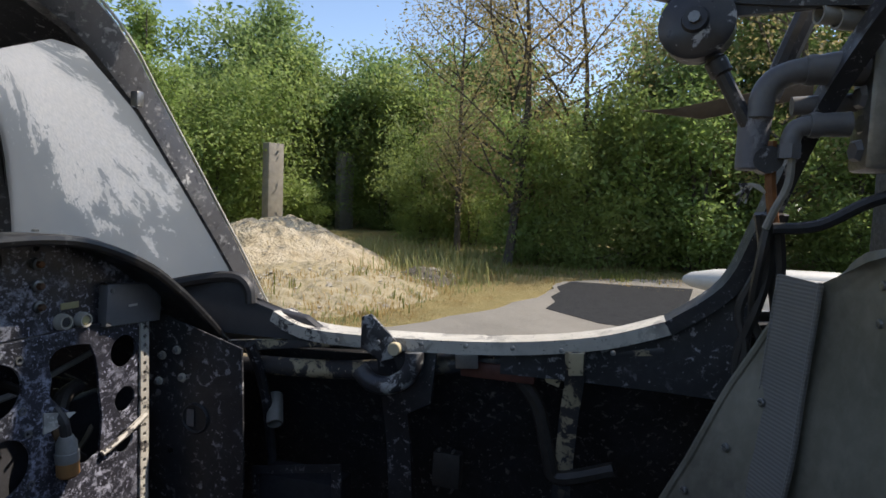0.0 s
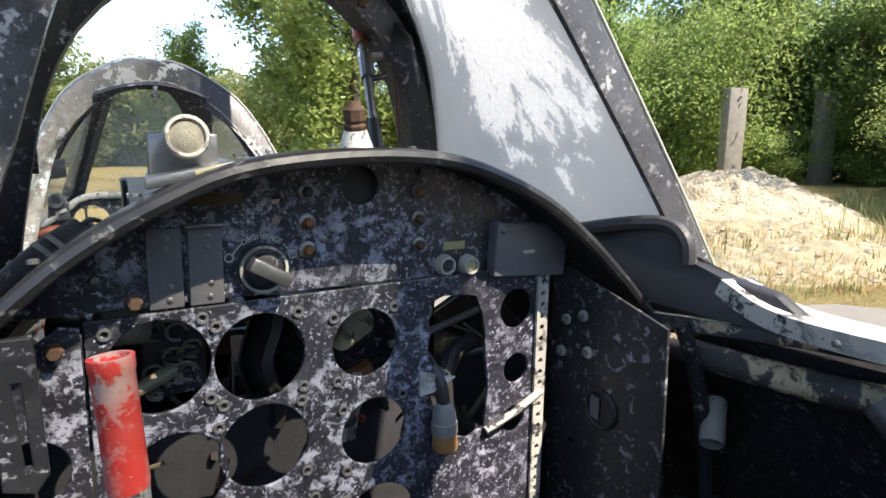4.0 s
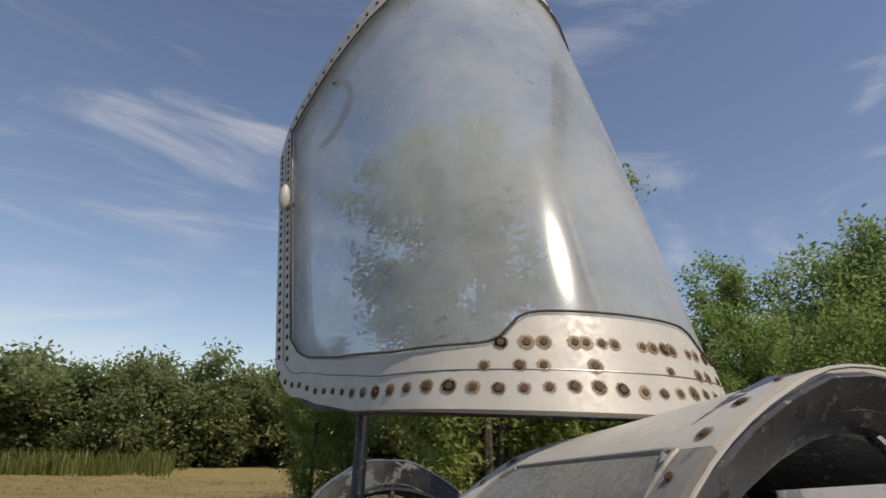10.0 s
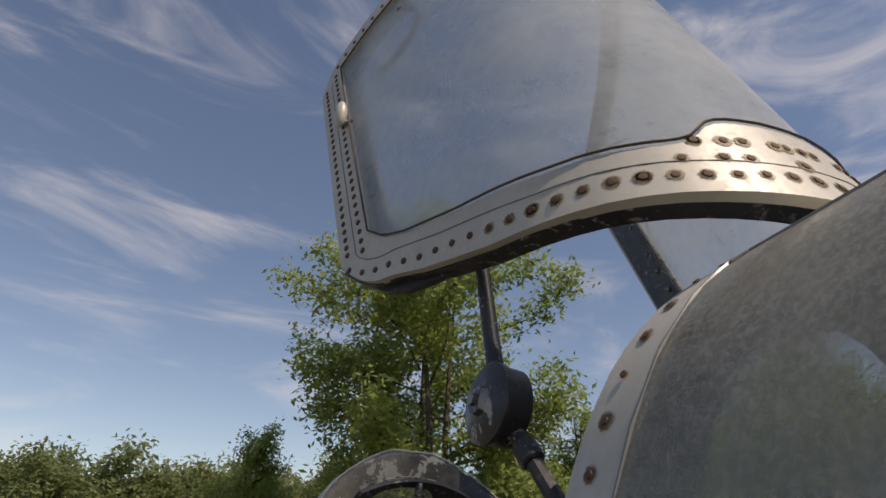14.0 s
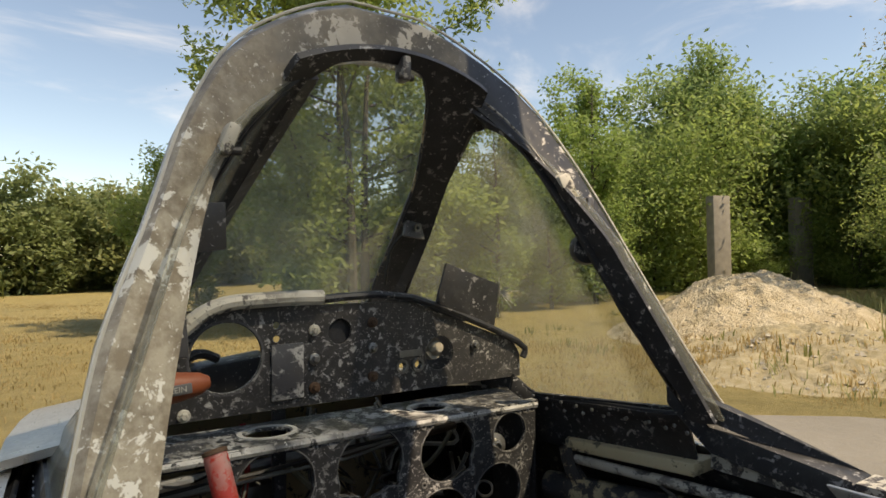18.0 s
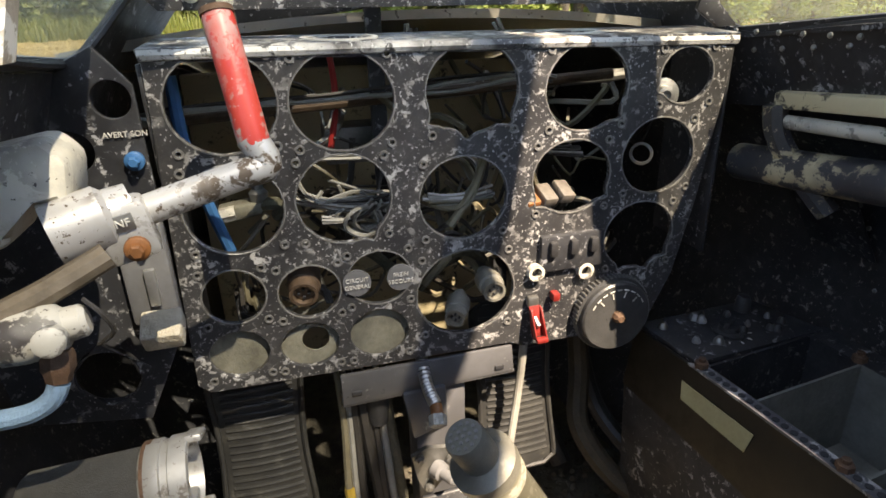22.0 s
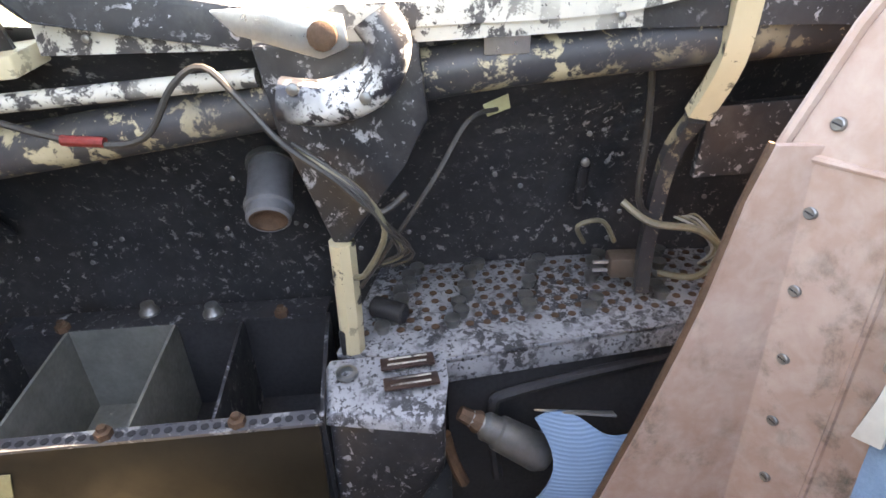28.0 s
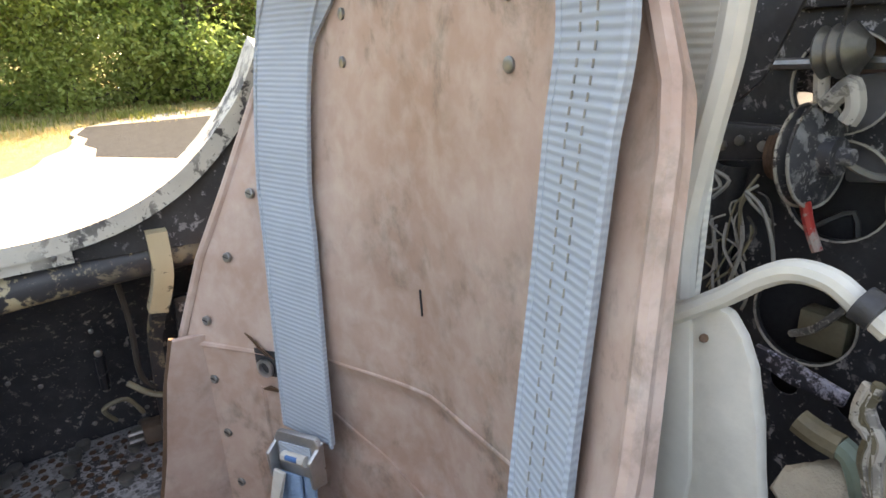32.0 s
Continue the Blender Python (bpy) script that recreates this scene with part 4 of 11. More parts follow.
aircraft = thing("jet_aircraft", (CX, -1.0, GROUND), "derelict two-seat jet trainer with open canopies and peeling paint", "aircraft")

# lower skin of the hull, one open trough from nose to tail
SILL = [(-4.2, 1.60), (-2.3, 1.58), (-2.05, 1.55), (-1.85, 1.485), (-1.5, 1.462), (-1.25, 1.455), (-1.0, 1.44), (-0.9, 1.38), (-0.76, 1.292), (-0.35, 1.280), (0.0, 1.31), (0.5, 1.29), (1.4, 1.08), (2.0, 1.0)]
HALF = [(-4.2, 0.40), (-2.2, 0.40), (-1.5, 0.375), (-0.9, 0.385), (-0.3, 0.39), (0.3, 0.36), (0.9, 0.28), (1.6, 0.16), (2.0, 0.06)]
WIDE = [(-4.2, 0.52), (-2.0, 0.56), (-0.5, 0.57), (0.3, 0.52), (1.0, 0.40), (1.6, 0.24), (2.0, 0.08)]
BELLY = [(-4.2, 0.75), (-2.0, 0.62), (0.0, 0.60), (1.0, 0.68), (2.0, 0.95)]


def hull_section(y, inset=0.0):
    s, h, w, b = interp(SILL, y), interp(HALF, y) - inset, interp(WIDE, y) - inset, interp(BELLY, y) + inset
    m = b + (s - b) * 0.52
    half = [(h, s), (h + (w - h) * 0.75, s - (s - m) * 0.45), (w, m), (w * 0.86, b + (m - b) * 0.38), (w * 0.5, b + (m - b) * 0.07), (0, b)]
    line = smooth_line([(CX + a, y, z) for a, z in half] + [(CX - a, y, z) for a, z in half[-2::-1]], 4)
    return line


ys = [2.0, 1.8, 1.5, 1.2, 0.9, 0.6, 0.35, 0.1, -0.1, -0.3, -0.5, -0.7, -0.76, -0.83, -0.9, -1.0, -1.15, -1.3, -1.5, -1.7, -1.85, -1.95, -2.05, -2.3, -2.8, -3.5, -4.2]
secs = []
for y in ys:
    outer, inner = hull_section(y), hull_section(y, 0.012 if y < 1.7 else 0.004)
    secs.append(outer + inner[::-1])
part("skin", loft(secs), SKIN, aircraft, "weathered bare metal skin")

# nose deck ahead of the windscreen and spine behind the rear seat
def deck(u, v):
    y = 0.14 + u * 1.86
    a = (v * 2 - 1)
    return CX + interp(HALF, y) * a, y, interp(SILL, y) + 0.03 * (1 - a * a) * (1 - u) + 0.004


part("nose_deck", surface(deck, 14, 16, 0.01), SKIN, aircraft)


def spine(u, v):
    y = -2.22 - u * 2.0
    a = v * 2 - 1
    h = interp(HALF, y)
    return CX + h * math.sin(a * math.pi / 2), y, interp(SILL, y) + (0.22 - 0.1 * u) * math.cos(a * math.pi / 2) + 0.004


part("spine_deck", surface(spine, 10, 16, 0.01), SKIN, aircraft)

def ARCH_DEPTH(w):
    return interp([(0.0, 0.035), (0.14, 0.022), (0.20, 0.010)], w)


part("windscreen_arch", hoop(both(FRONT_OUT, FRONT_L_OUT), both(FRONT_R_IN, FRONT_L_IN), y_front, ARCH_DEPTH, 0.25), ARCH_PAINT, aircraft, "flaking black windscreen arch, one leg painted pale with sun glare")
part("frame_foot", slab([(CX + 0.30, -0.235, 1.385), (CX + 0.392, -0.265, 1.345), (CX + 0.395, -0.42, 1.300), (CX + 0.35, -0.42, 1.298), (CX + 0.335, -0.27, 1.325)], (0, 0, -0.03), 0.004), BLACK, aircraft, "black bolted frame foot")
part("rear_windscreen_frame", hoop(both(MID_B, MID_L), both(MID_B_IN, MID_L_IN), y_mid_b, lambda w: interp([(0.0, 0.05), (0.16, 0.030), (0.24, 0.014)], w), 0.2), MID_GREY, aircraft, "black scratched hoop of the rear windscreen")


def mid(s, a):
    """The fixed glazed bridge between the cockpits: s from its front hoop to its rear hoop, a from left sill over the crown to the right sill."""
    k = abs(a) * 14
    i = min(13, int(k))
    t = k - i
    def at(tab, yf):
        w = tab[i][0] + (tab[i + 1][0] - tab[i][0]) * t
        z = tab[i][1] + (tab[i + 1][1] - tab[i][1]) * t
        return Vector((CX + math.copysign(w, a), yf(z), z))
    return at(MID_A, y_mid_a).lerp(at(MID_B if a > 0 else MID_L, lambda z: y_mid_b(z) + 0.008) + Vector((math.copysign(0.003, a), 0, 0.003)), s)


def mid_patch(s0, s1, a0, a1, ns, na, thick=0.012):
    return surface(lambda u, v: mid(s0 + (s1 - s0) * u, a0 + (a1 - a0) * v), ns, na, thick)


GAP0, GAP1, TOPA, LOWA = 0.14, 0.905, 0.26, 0.92
PANE_BAND = painted("weathered_pane_band", (0.20, 0.195, 0.175), (0.08, 0.068, 0.055), 0.60, 24, rough=0.42, spot=0.70, base2=(0.28, 0.27, 0.245), soft=0.12)
for nm, args in (("crown_panel", (0.0, 1.0, -TOPA, TOPA, 6, 12)), ("front_band", (0.0, GAP0 - 0.032, TOPA, 1.0, 2, 16)), ("front_band", (0.0, GAP0, -1.0, -TOPA, 2, 16)),
                 ("rear_band", (0.988, 1.0, TOPA, 1.0, 2, 16)), ("rear_band", (GAP1, 1.0, -1.0, -TOPA, 2, 16)), ("lower_band", (GAP0, 0.985, 0.978, 1.0, 4, 2)), ("lower_band", (GAP0, GAP1, -1.0, -LOWA, 4, 3))):
    part(nm, mid_patch(*args), PANE_BAND if nm == "rear_band" else WHITE_METAL, aircraft, "pale metal band")
# openings of the two panes, as loops of (s, a)
PANE_RIGHT = [(0.33, 0.288), (0.55, 0.274), (0.74, 0.292), (0.87, 0.37), (0.925, 0.60), (0.95, 0.75), (0.965, 0.89), (0.93, 0.95), (0.50, 0.955), (0.20, 0.95), (0.15, 0.88), (0.135, 0.75), (0.20, 0.48), (0.25, 0.345)]
PANE_LEFT = rounded(GAP0, GAP1, TOPA, LOWA, 0.07, 0.05)
for sgn, loop in ((1, PANE_RIGHT), (-1, PANE_LEFT)):
    pts = [mid(p.x, sgn * p.y) for p in smooth_line([(u, v, 0) for u, v in loop], 6, True)]
    part("pane_seal", tube(pts + pts[:1], 0.0034 if sgn > 0 else 0.0022, 6, 1), RUBBER if sgn > 0 else PANE_BAND, aircraft, "black rubber pane seal" if sgn > 0 else "brittle grey pane seal")
    def inner_side(u, v, sgn=sgn):
        p = mid(u, sgn * min(1.0, v))
        return p + (Vector((CX, p.y, 1.45)) - p).normalized() * (0.009 if sgn > 0 else 0.014)
    part("pane_frame", ring_sheet(inner_side, loop, (0.0, 0.99, 0.23, 1.0), 0.003), BLACK, aircraft, "chipped black frame round the pane")

# inner lining, a little inside the outer skin: black
def lining(s0, s1, a0, a1):
    def f(u, v):
        p = mid(s0 + (s1 - s0) * u, a0 + (a1 - a0) * v)
        return p + (Vector((CX, p.y, 1.45)) - p).normalized() * 0.024
    return surface(f, 5, 14, 0.006)


for args in ((0.02, 0.98, -TOPA, TOPA), (0.0, GAP0, TOPA, 1.0), (0.0, GAP0, -1.0, -TOPA), (GAP1, 0.99, -1.0, -TOPA)):
    part("inner_lining", lining(*args), BLACK, aircraft, "chipped black inner lining")
# inner front hoop of the bridge
hoop_a = [Vector((CX + w * (0.89 if w < 0 else 0.955), y_mid_a(z) - 0.026, z - 0.034)) for w, z in both(MID_A)]
part("front_hoop", sweep(hoop_a, [(-0.026, -0.02), (0.02, -0.02), (0.026, 0.0), (0.02, 0.02), (-0.026, 0.02)], lambda i: (0, 1, 0)), BLACK, aircraft, "black inner hoop with worn edges")


# bright worn outer edges of both arches, and rust-ringed rivets along the bands
for line, yf in ((both(FRONT_OUT, FRONT_L_OUT), y_front), (both(MID_B, MID_L), y_mid_b)):
    part("worn_edge", tube([(CX + w * 1.003, yf(z) + 0.001, z + 0.001) for w, z in line], 0.0017, 6, 2), WHITE_METAL, aircraft, "bare bright edge")
inner_line = [Vector((CX + wi + 0.18 * (wo - wi), y_front(zi) + ARCH_DEPTH(abs(wo)) * 0.38, zi + 0.18 * (zo - zi))) for (wo, zo), (wi, zi) in zip(both(FRONT_OUT, FRONT_L_OUT), both(FRONT_R_IN, FRONT_L_IN)) if wo > -0.12]
part("worn_edge", tube(inner_line, 0.0014, 6, 2), LIGHT_WORN, aircraft, "bare bright inner edge")


def stain_ring(name, core, rim, r):
    """A round rust stain that fades out into the metal round a rivet."""
    m, nt, b = mat_base(name, 0.55)
    tc = nt.nodes.new("ShaderNodeTexCoord")
    ln = nt.nodes.new("ShaderNodeVectorMath")
    ln.operation = "LENGTH"
    nt.links.new(tc.outputs["Object"], ln.inputs[0])
    info = nt.nodes.new("ShaderNodeObjectInfo")
    f = math_node(nt, "ADD", math_node(nt, "DIVIDE", ln.outputs["Value"], r), math_node(nt, "MULTIPLY", math_node(nt, "SUBTRACT", info.outputs["Random"], 0.5), 0.28))
    f = math_node(nt, "ADD", f, band(nt, noise_node(nt, 260, 3), 0.3, 0.7, -0.16, 0.16))
    col = blend(nt, band(nt, f, 0.30, 0.62), core, rim)
    nt.links.new(col, b.inputs["Base Color"])
    tr = nt.nodes.new("ShaderNodeBsdfTransparent")
    mx = nt.nodes.new("ShaderNodeMixShader")
    nt.links.new(band(nt, f, 0.55, 0.95), mx.inputs["Fac"])
    nt.links.new(b.outputs["BSDF"], mx.inputs[1])
    nt.links.new(tr.outputs["BSDF"], mx.inputs[2])
    nt.links.new(mx.outputs["Shader"], nt.nodes["Material Output"].inputs["Surface"])
    return m


BAND_RING = stain_ring("band_rust_stain", (0.08, 0.055, 0.035), (0.17, 0.12, 0.07), 0.0085)
band_dot = finish(lathe([(0.0003, 0.0088), (0.0003, 0)], (0, 0, 0), (0, 0, 1), 12), "rust_ring", BAND_RING)
band_rivet = finish(lathe([(0, 0.0036), (0.0014, 0.0032), (0.0018, 0)], (0, 0, 0), (0, 0, 1), 8), "rivet", RUST)
for s_ in (0.06, 0.945):
    for k in range(30):
        a_ = -0.98 + 1.96 * k / 29
        if s_ > 0.5 and a_ > 0.2:
            continue
        p_ = mid(s_, a_)
        n_ = (mid(s_, min(1, a_ + 0.02)) - mid(s_, max(-1, a_ - 0.02))).cross(mid(min(1, s_ + 0.03), a_) - mid(max(0, s_ - 0.03), a_)).normalized()
        if n_.dot(p_ - Vector((CX, p_.y, 1.5))) < 0:
            n_ = -n_
        q_ = Matrix.Translation(p_ + n_ * 0.0008) @ n_.to_track_quat("Z", "Y").to_matrix().to_4x4()
        piece("rivet", band_rivet, q_, aircraft)
        if k % 3 != 1:
            piece("rust_ring", band_dot, q_, aircraft)


def frosted():
    m, nt, b = mat_base("delaminated_frosted_acrylic", 0.22)
    tc = nt.nodes.new("ShaderNodeTexCoord")
    xyz = nt.nodes.new("ShaderNodeSeparateXYZ")
    nt.links.new(tc.outputs["Object"], xyz.inputs[0])
    aft = math_node(nt, "SUBTRACT", -1.125, xyz.outputs["Y"])
    down = math_node(nt, "SUBTRACT", 1.875, xyz.outputs["Z"])
    ang = math_node(nt, "ARCTAN2", down, aft)
    rad = math_node(nt, "SQRT", math_node(nt, "ADD", math_node(nt, "MULTIPLY", aft, aft), math_node(nt, "MULTIPLY", down, down)), 0.0)
    polar = nt.nodes.new("ShaderNodeCombineXYZ")
    nt.links.new(math_node(nt, "MULTIPLY", ang, 1.0), polar.inputs[0])
    nt.links.new(math_node(nt, "MULTIPLY", rad, 2.4), polar.inputs[1])
    def rays(scale, detail, rough):
        n = nt.nodes.new("ShaderNodeTexNoise")
        n.inputs["Scale"].default_value, n.inputs["Detail"].default_value, n.inputs["Roughness"].default_value, n.inputs["Distortion"].default_value = scale, detail, rough, 0.5
        nt.links.new(polar.outputs[0], n.inputs["Vector"])
        return n.outputs["Fac"]
    def ease(v, lo, hi, x, y):
        r = band(nt, v, lo, hi, x, y)
        r.node.interpolation_type = "SMOOTHSTEP"
        return r
    reach = math_node(nt, "MULTIPLY", ease(ang, 0.62, 1.00, 0.25, 0.95), ease(ang, 1.58, 2.05, 1.0, 0.40))
    reach = math_node(nt, "MULTIPLY", reach, 0.255)
    edge_ = math_node(nt, "ADD", math_node(nt, "MULTIPLY", math_node(nt, "SUBTRACT", rays(9, 3, 0.6), 0.5), 0.42), math_node(nt, "MULTIPLY", math_node(nt, "SUBTRACT", rays(40, 4, 0.7), 0.5), 0.24))
    edge_ = math_node(nt, "ADD", edge_, math_node(nt, "MULTIPLY", math_node(nt, "SUBTRACT", noise_node(nt, 42, 4, 0.65), 0.5), 0.06))
    d = math_node(nt, "SUBTRACT", math_node(nt, "ADD", reach, edge_), rad)
    patch = math_node(nt, "MULTIPLY", band(nt, d, -0.002, 0.008), band(nt, rad, 0.018, 0.030))
    flakes = math_node(nt, "MULTIPLY", band(nt, rays(60, 2, 0.5), 0.70, 0.73), band(nt, d, -0.09, -0.01))
    patch = math_node(nt, "MAXIMUM", patch, flakes)
    crack = band(nt, rays(70, 5, 0.7), 0.40, 0.6)
    c = blend(nt, patch, blend(nt, band(nt, noise_node(nt, 6, 4), 0.3, 0.7), (0.50, 0.54, 0.575), (0.59, 0.615, 0.63)), blend(nt, crack, (0.78, 0.80, 0.81), (0.94, 0.945, 0.945)))
    nt.links.new(c, b.inputs["Base Color"])
    nt.links.new(band(nt, patch, 0, 1, 0.2, 0.6), b.inputs["Roughness"])
    tl = nt.nodes.new("ShaderNodeBsdfTranslucent")
    nt.links.new(c, tl.inputs["Color"])
    mx = nt.nodes.new("ShaderNodeMixShader")
    mx.inputs["Fac"].default_value = 0.60
    nt.links.new(b.outputs["BSDF"], mx.inputs[1])
    nt.links.new(tl.outputs["BSDF"], mx.inputs[2])
    nt.links.new(mx.outputs["Shader"], nt.nodes["Material Output"].inputs["Surface"])
    return m


FROSTED = frosted()
part("side_pane", mid_patch(GAP0 - 0.03, 0.985, TOPA, 0.975, 8, 14, 0.005), FROSTED, aircraft, "milky delaminated pane with a white feathered crack")
part("side_pane", mid_patch(GAP0, GAP1, -LOWA, -TOPA, 8, 14, 0.006), GLASS_MID, aircraft, "scratched cloudy side pane")

# front windscreen: centre pane, two struts, two side panes
def pane_bow(u, v):
    """How far the side panes bow outwards."""
    return 0.065 * math.sin(math.pi * max(0.0, min(1.0, u))) ** 1.4 * math.sin(math.pi * min(1.0, 0.08 + 0.85 * v))


CENTRE_LOOP = [(-0.025, 0.42), (-0.015, 0.62), (0.03, 0.705), (0.10, 0.765), (0.30, 0.855), (0.525, 0.88), (0.825, 0.885), (0.985, 0.89), (1.0, 0.75), (1.0, 0.15), (0.985, 0.01), (0.80, 0.0), (0.42, 0.0), (0.22, -0.02), (0.06, -0.01), (-0.01, 0.10), (-0.025, 0.22)]
SIDE_LOOP = [(0.887, 0.50), (0.885, 0.41), (0.875, 0.30), (0.87, 0.20), (0.845, 0.115), (0.78, 0.065), (0.60, 0.055), (0.30, 0.058), (0.05, 0.075), (-0.055, 0.13), (-0.07, 0.225), (-0.03, 0.41), (0.0, 0.675), (-0.025, 0.875), (-0.035, 0.955), (0.02, 0.985), (0.25, 0.988), (0.50, 0.986), (0.60, 0.92), (0.73, 0.72)]
for sgn in (1, -1):
    top = Vector((CX + sgn * 0.112, -0.095, 1.735))
    low = Vector((CX + sgn * 0.185, 0.262, 1.465))
    mid_p = Vector((CX + sgn * 0.152, 0.11, 1.59))
    line = smooth_line([top, mid_p, low], 8)
    part("windscreen_strut", sweep(line, [(-0.02, -0.011), (0.0, -0.018), (0.02, -0.011), (0.02, 0.012), (-0.02, 0.012)], lambda i: (1, -sgn * 0.3, 0)), BLACK, aircraft, "black windscreen strut")
    fwd = Vector((CX + sgn * 0.325, 0.26, 1.29))
    def side(u, v, sgn=sgn, top=top, low=low, fwd=fwd):
        v = min(1.0, max(0.0, v))
        e = top.lerp(low, min(1, v * 2)) if v < 0.5 else low.lerp(fwd, v * 2 - 1)
        k = 3 + v * 11
        i = min(13, int(k))
        w = FRONT_IN[i][0] + (FRONT_IN[i + 1][0] - FRONT_IN[i][0]) * (k - i)
        z = FRONT_IN[i][1] + (FRONT_IN[i + 1][1] - FRONT_IN[i][1]) * (k - i)
        a = Vector((CX + sgn * w, y_front(z) + 0.02, z))
        return a.lerp(e, u) + Vector((sgn * pane_bow(u, v) * (1.0 if sgn > 0 else 0.12), 0, 0))
    def side_inner(u, v, side=side, sgn=sgn):
        return side(u, v) + Vector((-0.007 * sgn, -0.004, 0))
    foot_a, foot_b = Vector((CX + sgn * FRONT_IN[14][0], y_front(FRONT_IN[14][1]) + 0.02, FRONT_IN[14][1])), fwd
    ps = part("pane_sill", surface(lambda u, v, sgn=sgn, foot_a=foot_a, foot_b=foot_b: foot_a.lerp(foot_b, u) + Vector((sgn * 0.03 * v, 0, 0.010 - 0.085 * v)), 8, 3, 0.004), BLACK, aircraft, "black riveted sill below the pane")
    screws(ps, [foot_a.lerp(foot_b, 0.04 + 0.075 * k) + Vector((sgn * 0.008, 0, -0.014)) for k in range(12)], (-sgn, 0, 0.35), 0.75, "rivet")
    part("quarter_pane", surface(lambda u, v, side=side: side(-0.10 + 1.06 * u, v), 8, 12, 0.005), GLASS, aircraft, "dusty side pane of the windscreen")
    part("pane_frame", ring_sheet(side_inner, SIDE_LOOP if sgn > 0 else [(max(0.16, u), v) for u, v in SIDE_LOOP], (-0.085 if sgn > 0 else 0.10, 1.0, 0.0, 1.0), 0.006), BLACK, aircraft, "black frame round the side pane")
    part("pane_rim", tube([side(p.x, p.y) + Vector((-0.008 * sgn, -0.004, 0)) for p in smooth_line([(u if sgn > 0 else max(0.16, u), v, 0) for u, v in SIDE_LOOP + SIDE_LOOP[:1]], 4)], 0.0028, 6, 1), RUBBER, aircraft, "perished rubber rim")


# star-shaped crack in the starboard side pane
random.seed(12)
star = thing("cracked_patch", (0.30, 0.03, 1.44), "white star-shaped crack in the side pane", "crack")
def starboard(u, v):
    e = (top_r.lerp(low_r, v * 2) if v < 0.5 else low_r.lerp(fwd_r, v * 2 - 1))
    k = 3 + v * 11
    i = min(13, int(k))
    w, z = (FRONT_IN[i][j] + (FRONT_IN[i + 1][j] - FRONT_IN[i][j]) * (k - i) for j in (0, 1))
    return Vector((CX + w, y_front(z) + 0.02, z)).lerp(e, u) + Vector((pane_bow(u, v), 0, 0))
top_r, low_r, fwd_r = Vector((CX + 0.112, -0.095, 1.735)), Vector((CX + 0.185, 0.262, 1.465)), Vector((CX + 0.325, 0.26, 1.29))
for k in range(46):
    a, r = random.uniform(0, math.tau), random.uniform(0.5, 1.0) ** 1.5
    r0 = random.uniform(0.0, 0.35) * r
    p, q = (starboard(0.525 + 0.10 * rr * math.cos(a), 0.55 + 0.075 * rr * math.sin(a)) + Vector((-0.006, -0.002, 0)) for rr in (r0, r))
    part("splinter", cyl(p, q, random.uniform(0.0004, 0.0011), 0.0001, 4), ENGRAVE, star)


def centre(u, v):
    x = (v * 2 - 1)
    t = Vector((CX + x * 0.112, -0.095, 1.735 + 0.02 * (1 - x * x)))
    l = Vector((CX + x * 0.185, 0.262, 1.465))
    return t.lerp(l, u)


part("centre_pane", surface(centre, 4, 6, 0.006), GLASS, aircraft, "dusty flat windscreen pane")
part("pane_frame", ring_sheet(lambda u, v: centre(u, v) + Vector((0, -0.008, -0.004)), CENTRE_LOOP, (-0.06, 1.03, -0.10, 1.04), 0.008), BLACK, aircraft, "black frame round the centre pane")
part("pane_rim", tube([centre(p.x, p.y) + Vector((0, -0.010, -0.006)) for p in smooth_line([(u, v, 0) for u, v in CENTRE_LOOP + CENTRE_LOOP[:1]], 4)], 0.003, 6, 1), BLACK_CREAM, aircraft, "worn rim of the centre pane")

# sills: a pale rail on both sides of each cockpit
FRONT_RAIL = [(0.376, -0.42, 1.294), (0.372, -0.55, 1.294), (0.370, -0.70, 1.300), (0.362, -0.79, 1.335), (0.345, -0.855, 1.40), (0.325, -0.885, 1.46)]
REAR_RAIL = [(0.345, -1.42, 1.500), (0.340, -1.48, 1.482), (0.338, -1.60, 1.482), (0.342, -1.75, 1.490), (0.346, -1.87, 1.508), (0.345, -1.95, 1.535), (0.338, -2.01, 1.585), (0.328, -2.04, 1.66), (0.30, -2.07, 1.76), (0.22, -2.10, 1.85), (0.10, -2.12, 1.90), (0.0, -2.125, 1.91)]
for sgn in (1, -1):
    for rail, rail_mat in ((FRONT_RAIL, LIGHT_WORN), (REAR_RAIL[:6], LIGHT_WORN), (REAR_RAIL[5:], BLACK)):
        line = smooth_line([(CX + sgn * a, b, c) for a, b, c in rail], 6)
        part("sill_rail", sweep(line, [(-0.024, -0.005), (0.022, -0.005), (0.026, 0.007), (0.012, 0.012), (-0.024, 0.012)] if sgn > 0 else [(-0.026, 0.007), (-0.022, -0.005), (0.024, -0.005), (0.024, 0.012), (-0.012, 0.012)], lambda i: (1, 0, 0)), rail_mat, aircraft, "pale worn sill rail" if rail_mat is LIGHT_WORN else "black riveted rear arch")

# black gusset plates under the upswept ends of the rails
for rail, low in ((FRONT_RAIL[2:], 1.272), (REAR_RAIL[3:8], 1.45)):
    for sgn in (1, -1):
        line = smooth_line([(CX + sgn * (a - 0.004), b, c) for a, b, c in rail], 6)
        part("gusset_plate", surface(lambda u, v: (line[round(u * (len(line) - 1))].x, line[round(u * (len(line) - 1))].y, line[round(u * (len(line) - 1))].z + (low - line[round(u * (len(line) - 1))].z) * v), len(line) - 1, 6, 0.004), BLACK, aircraft, "black chipped gusset under the rail")

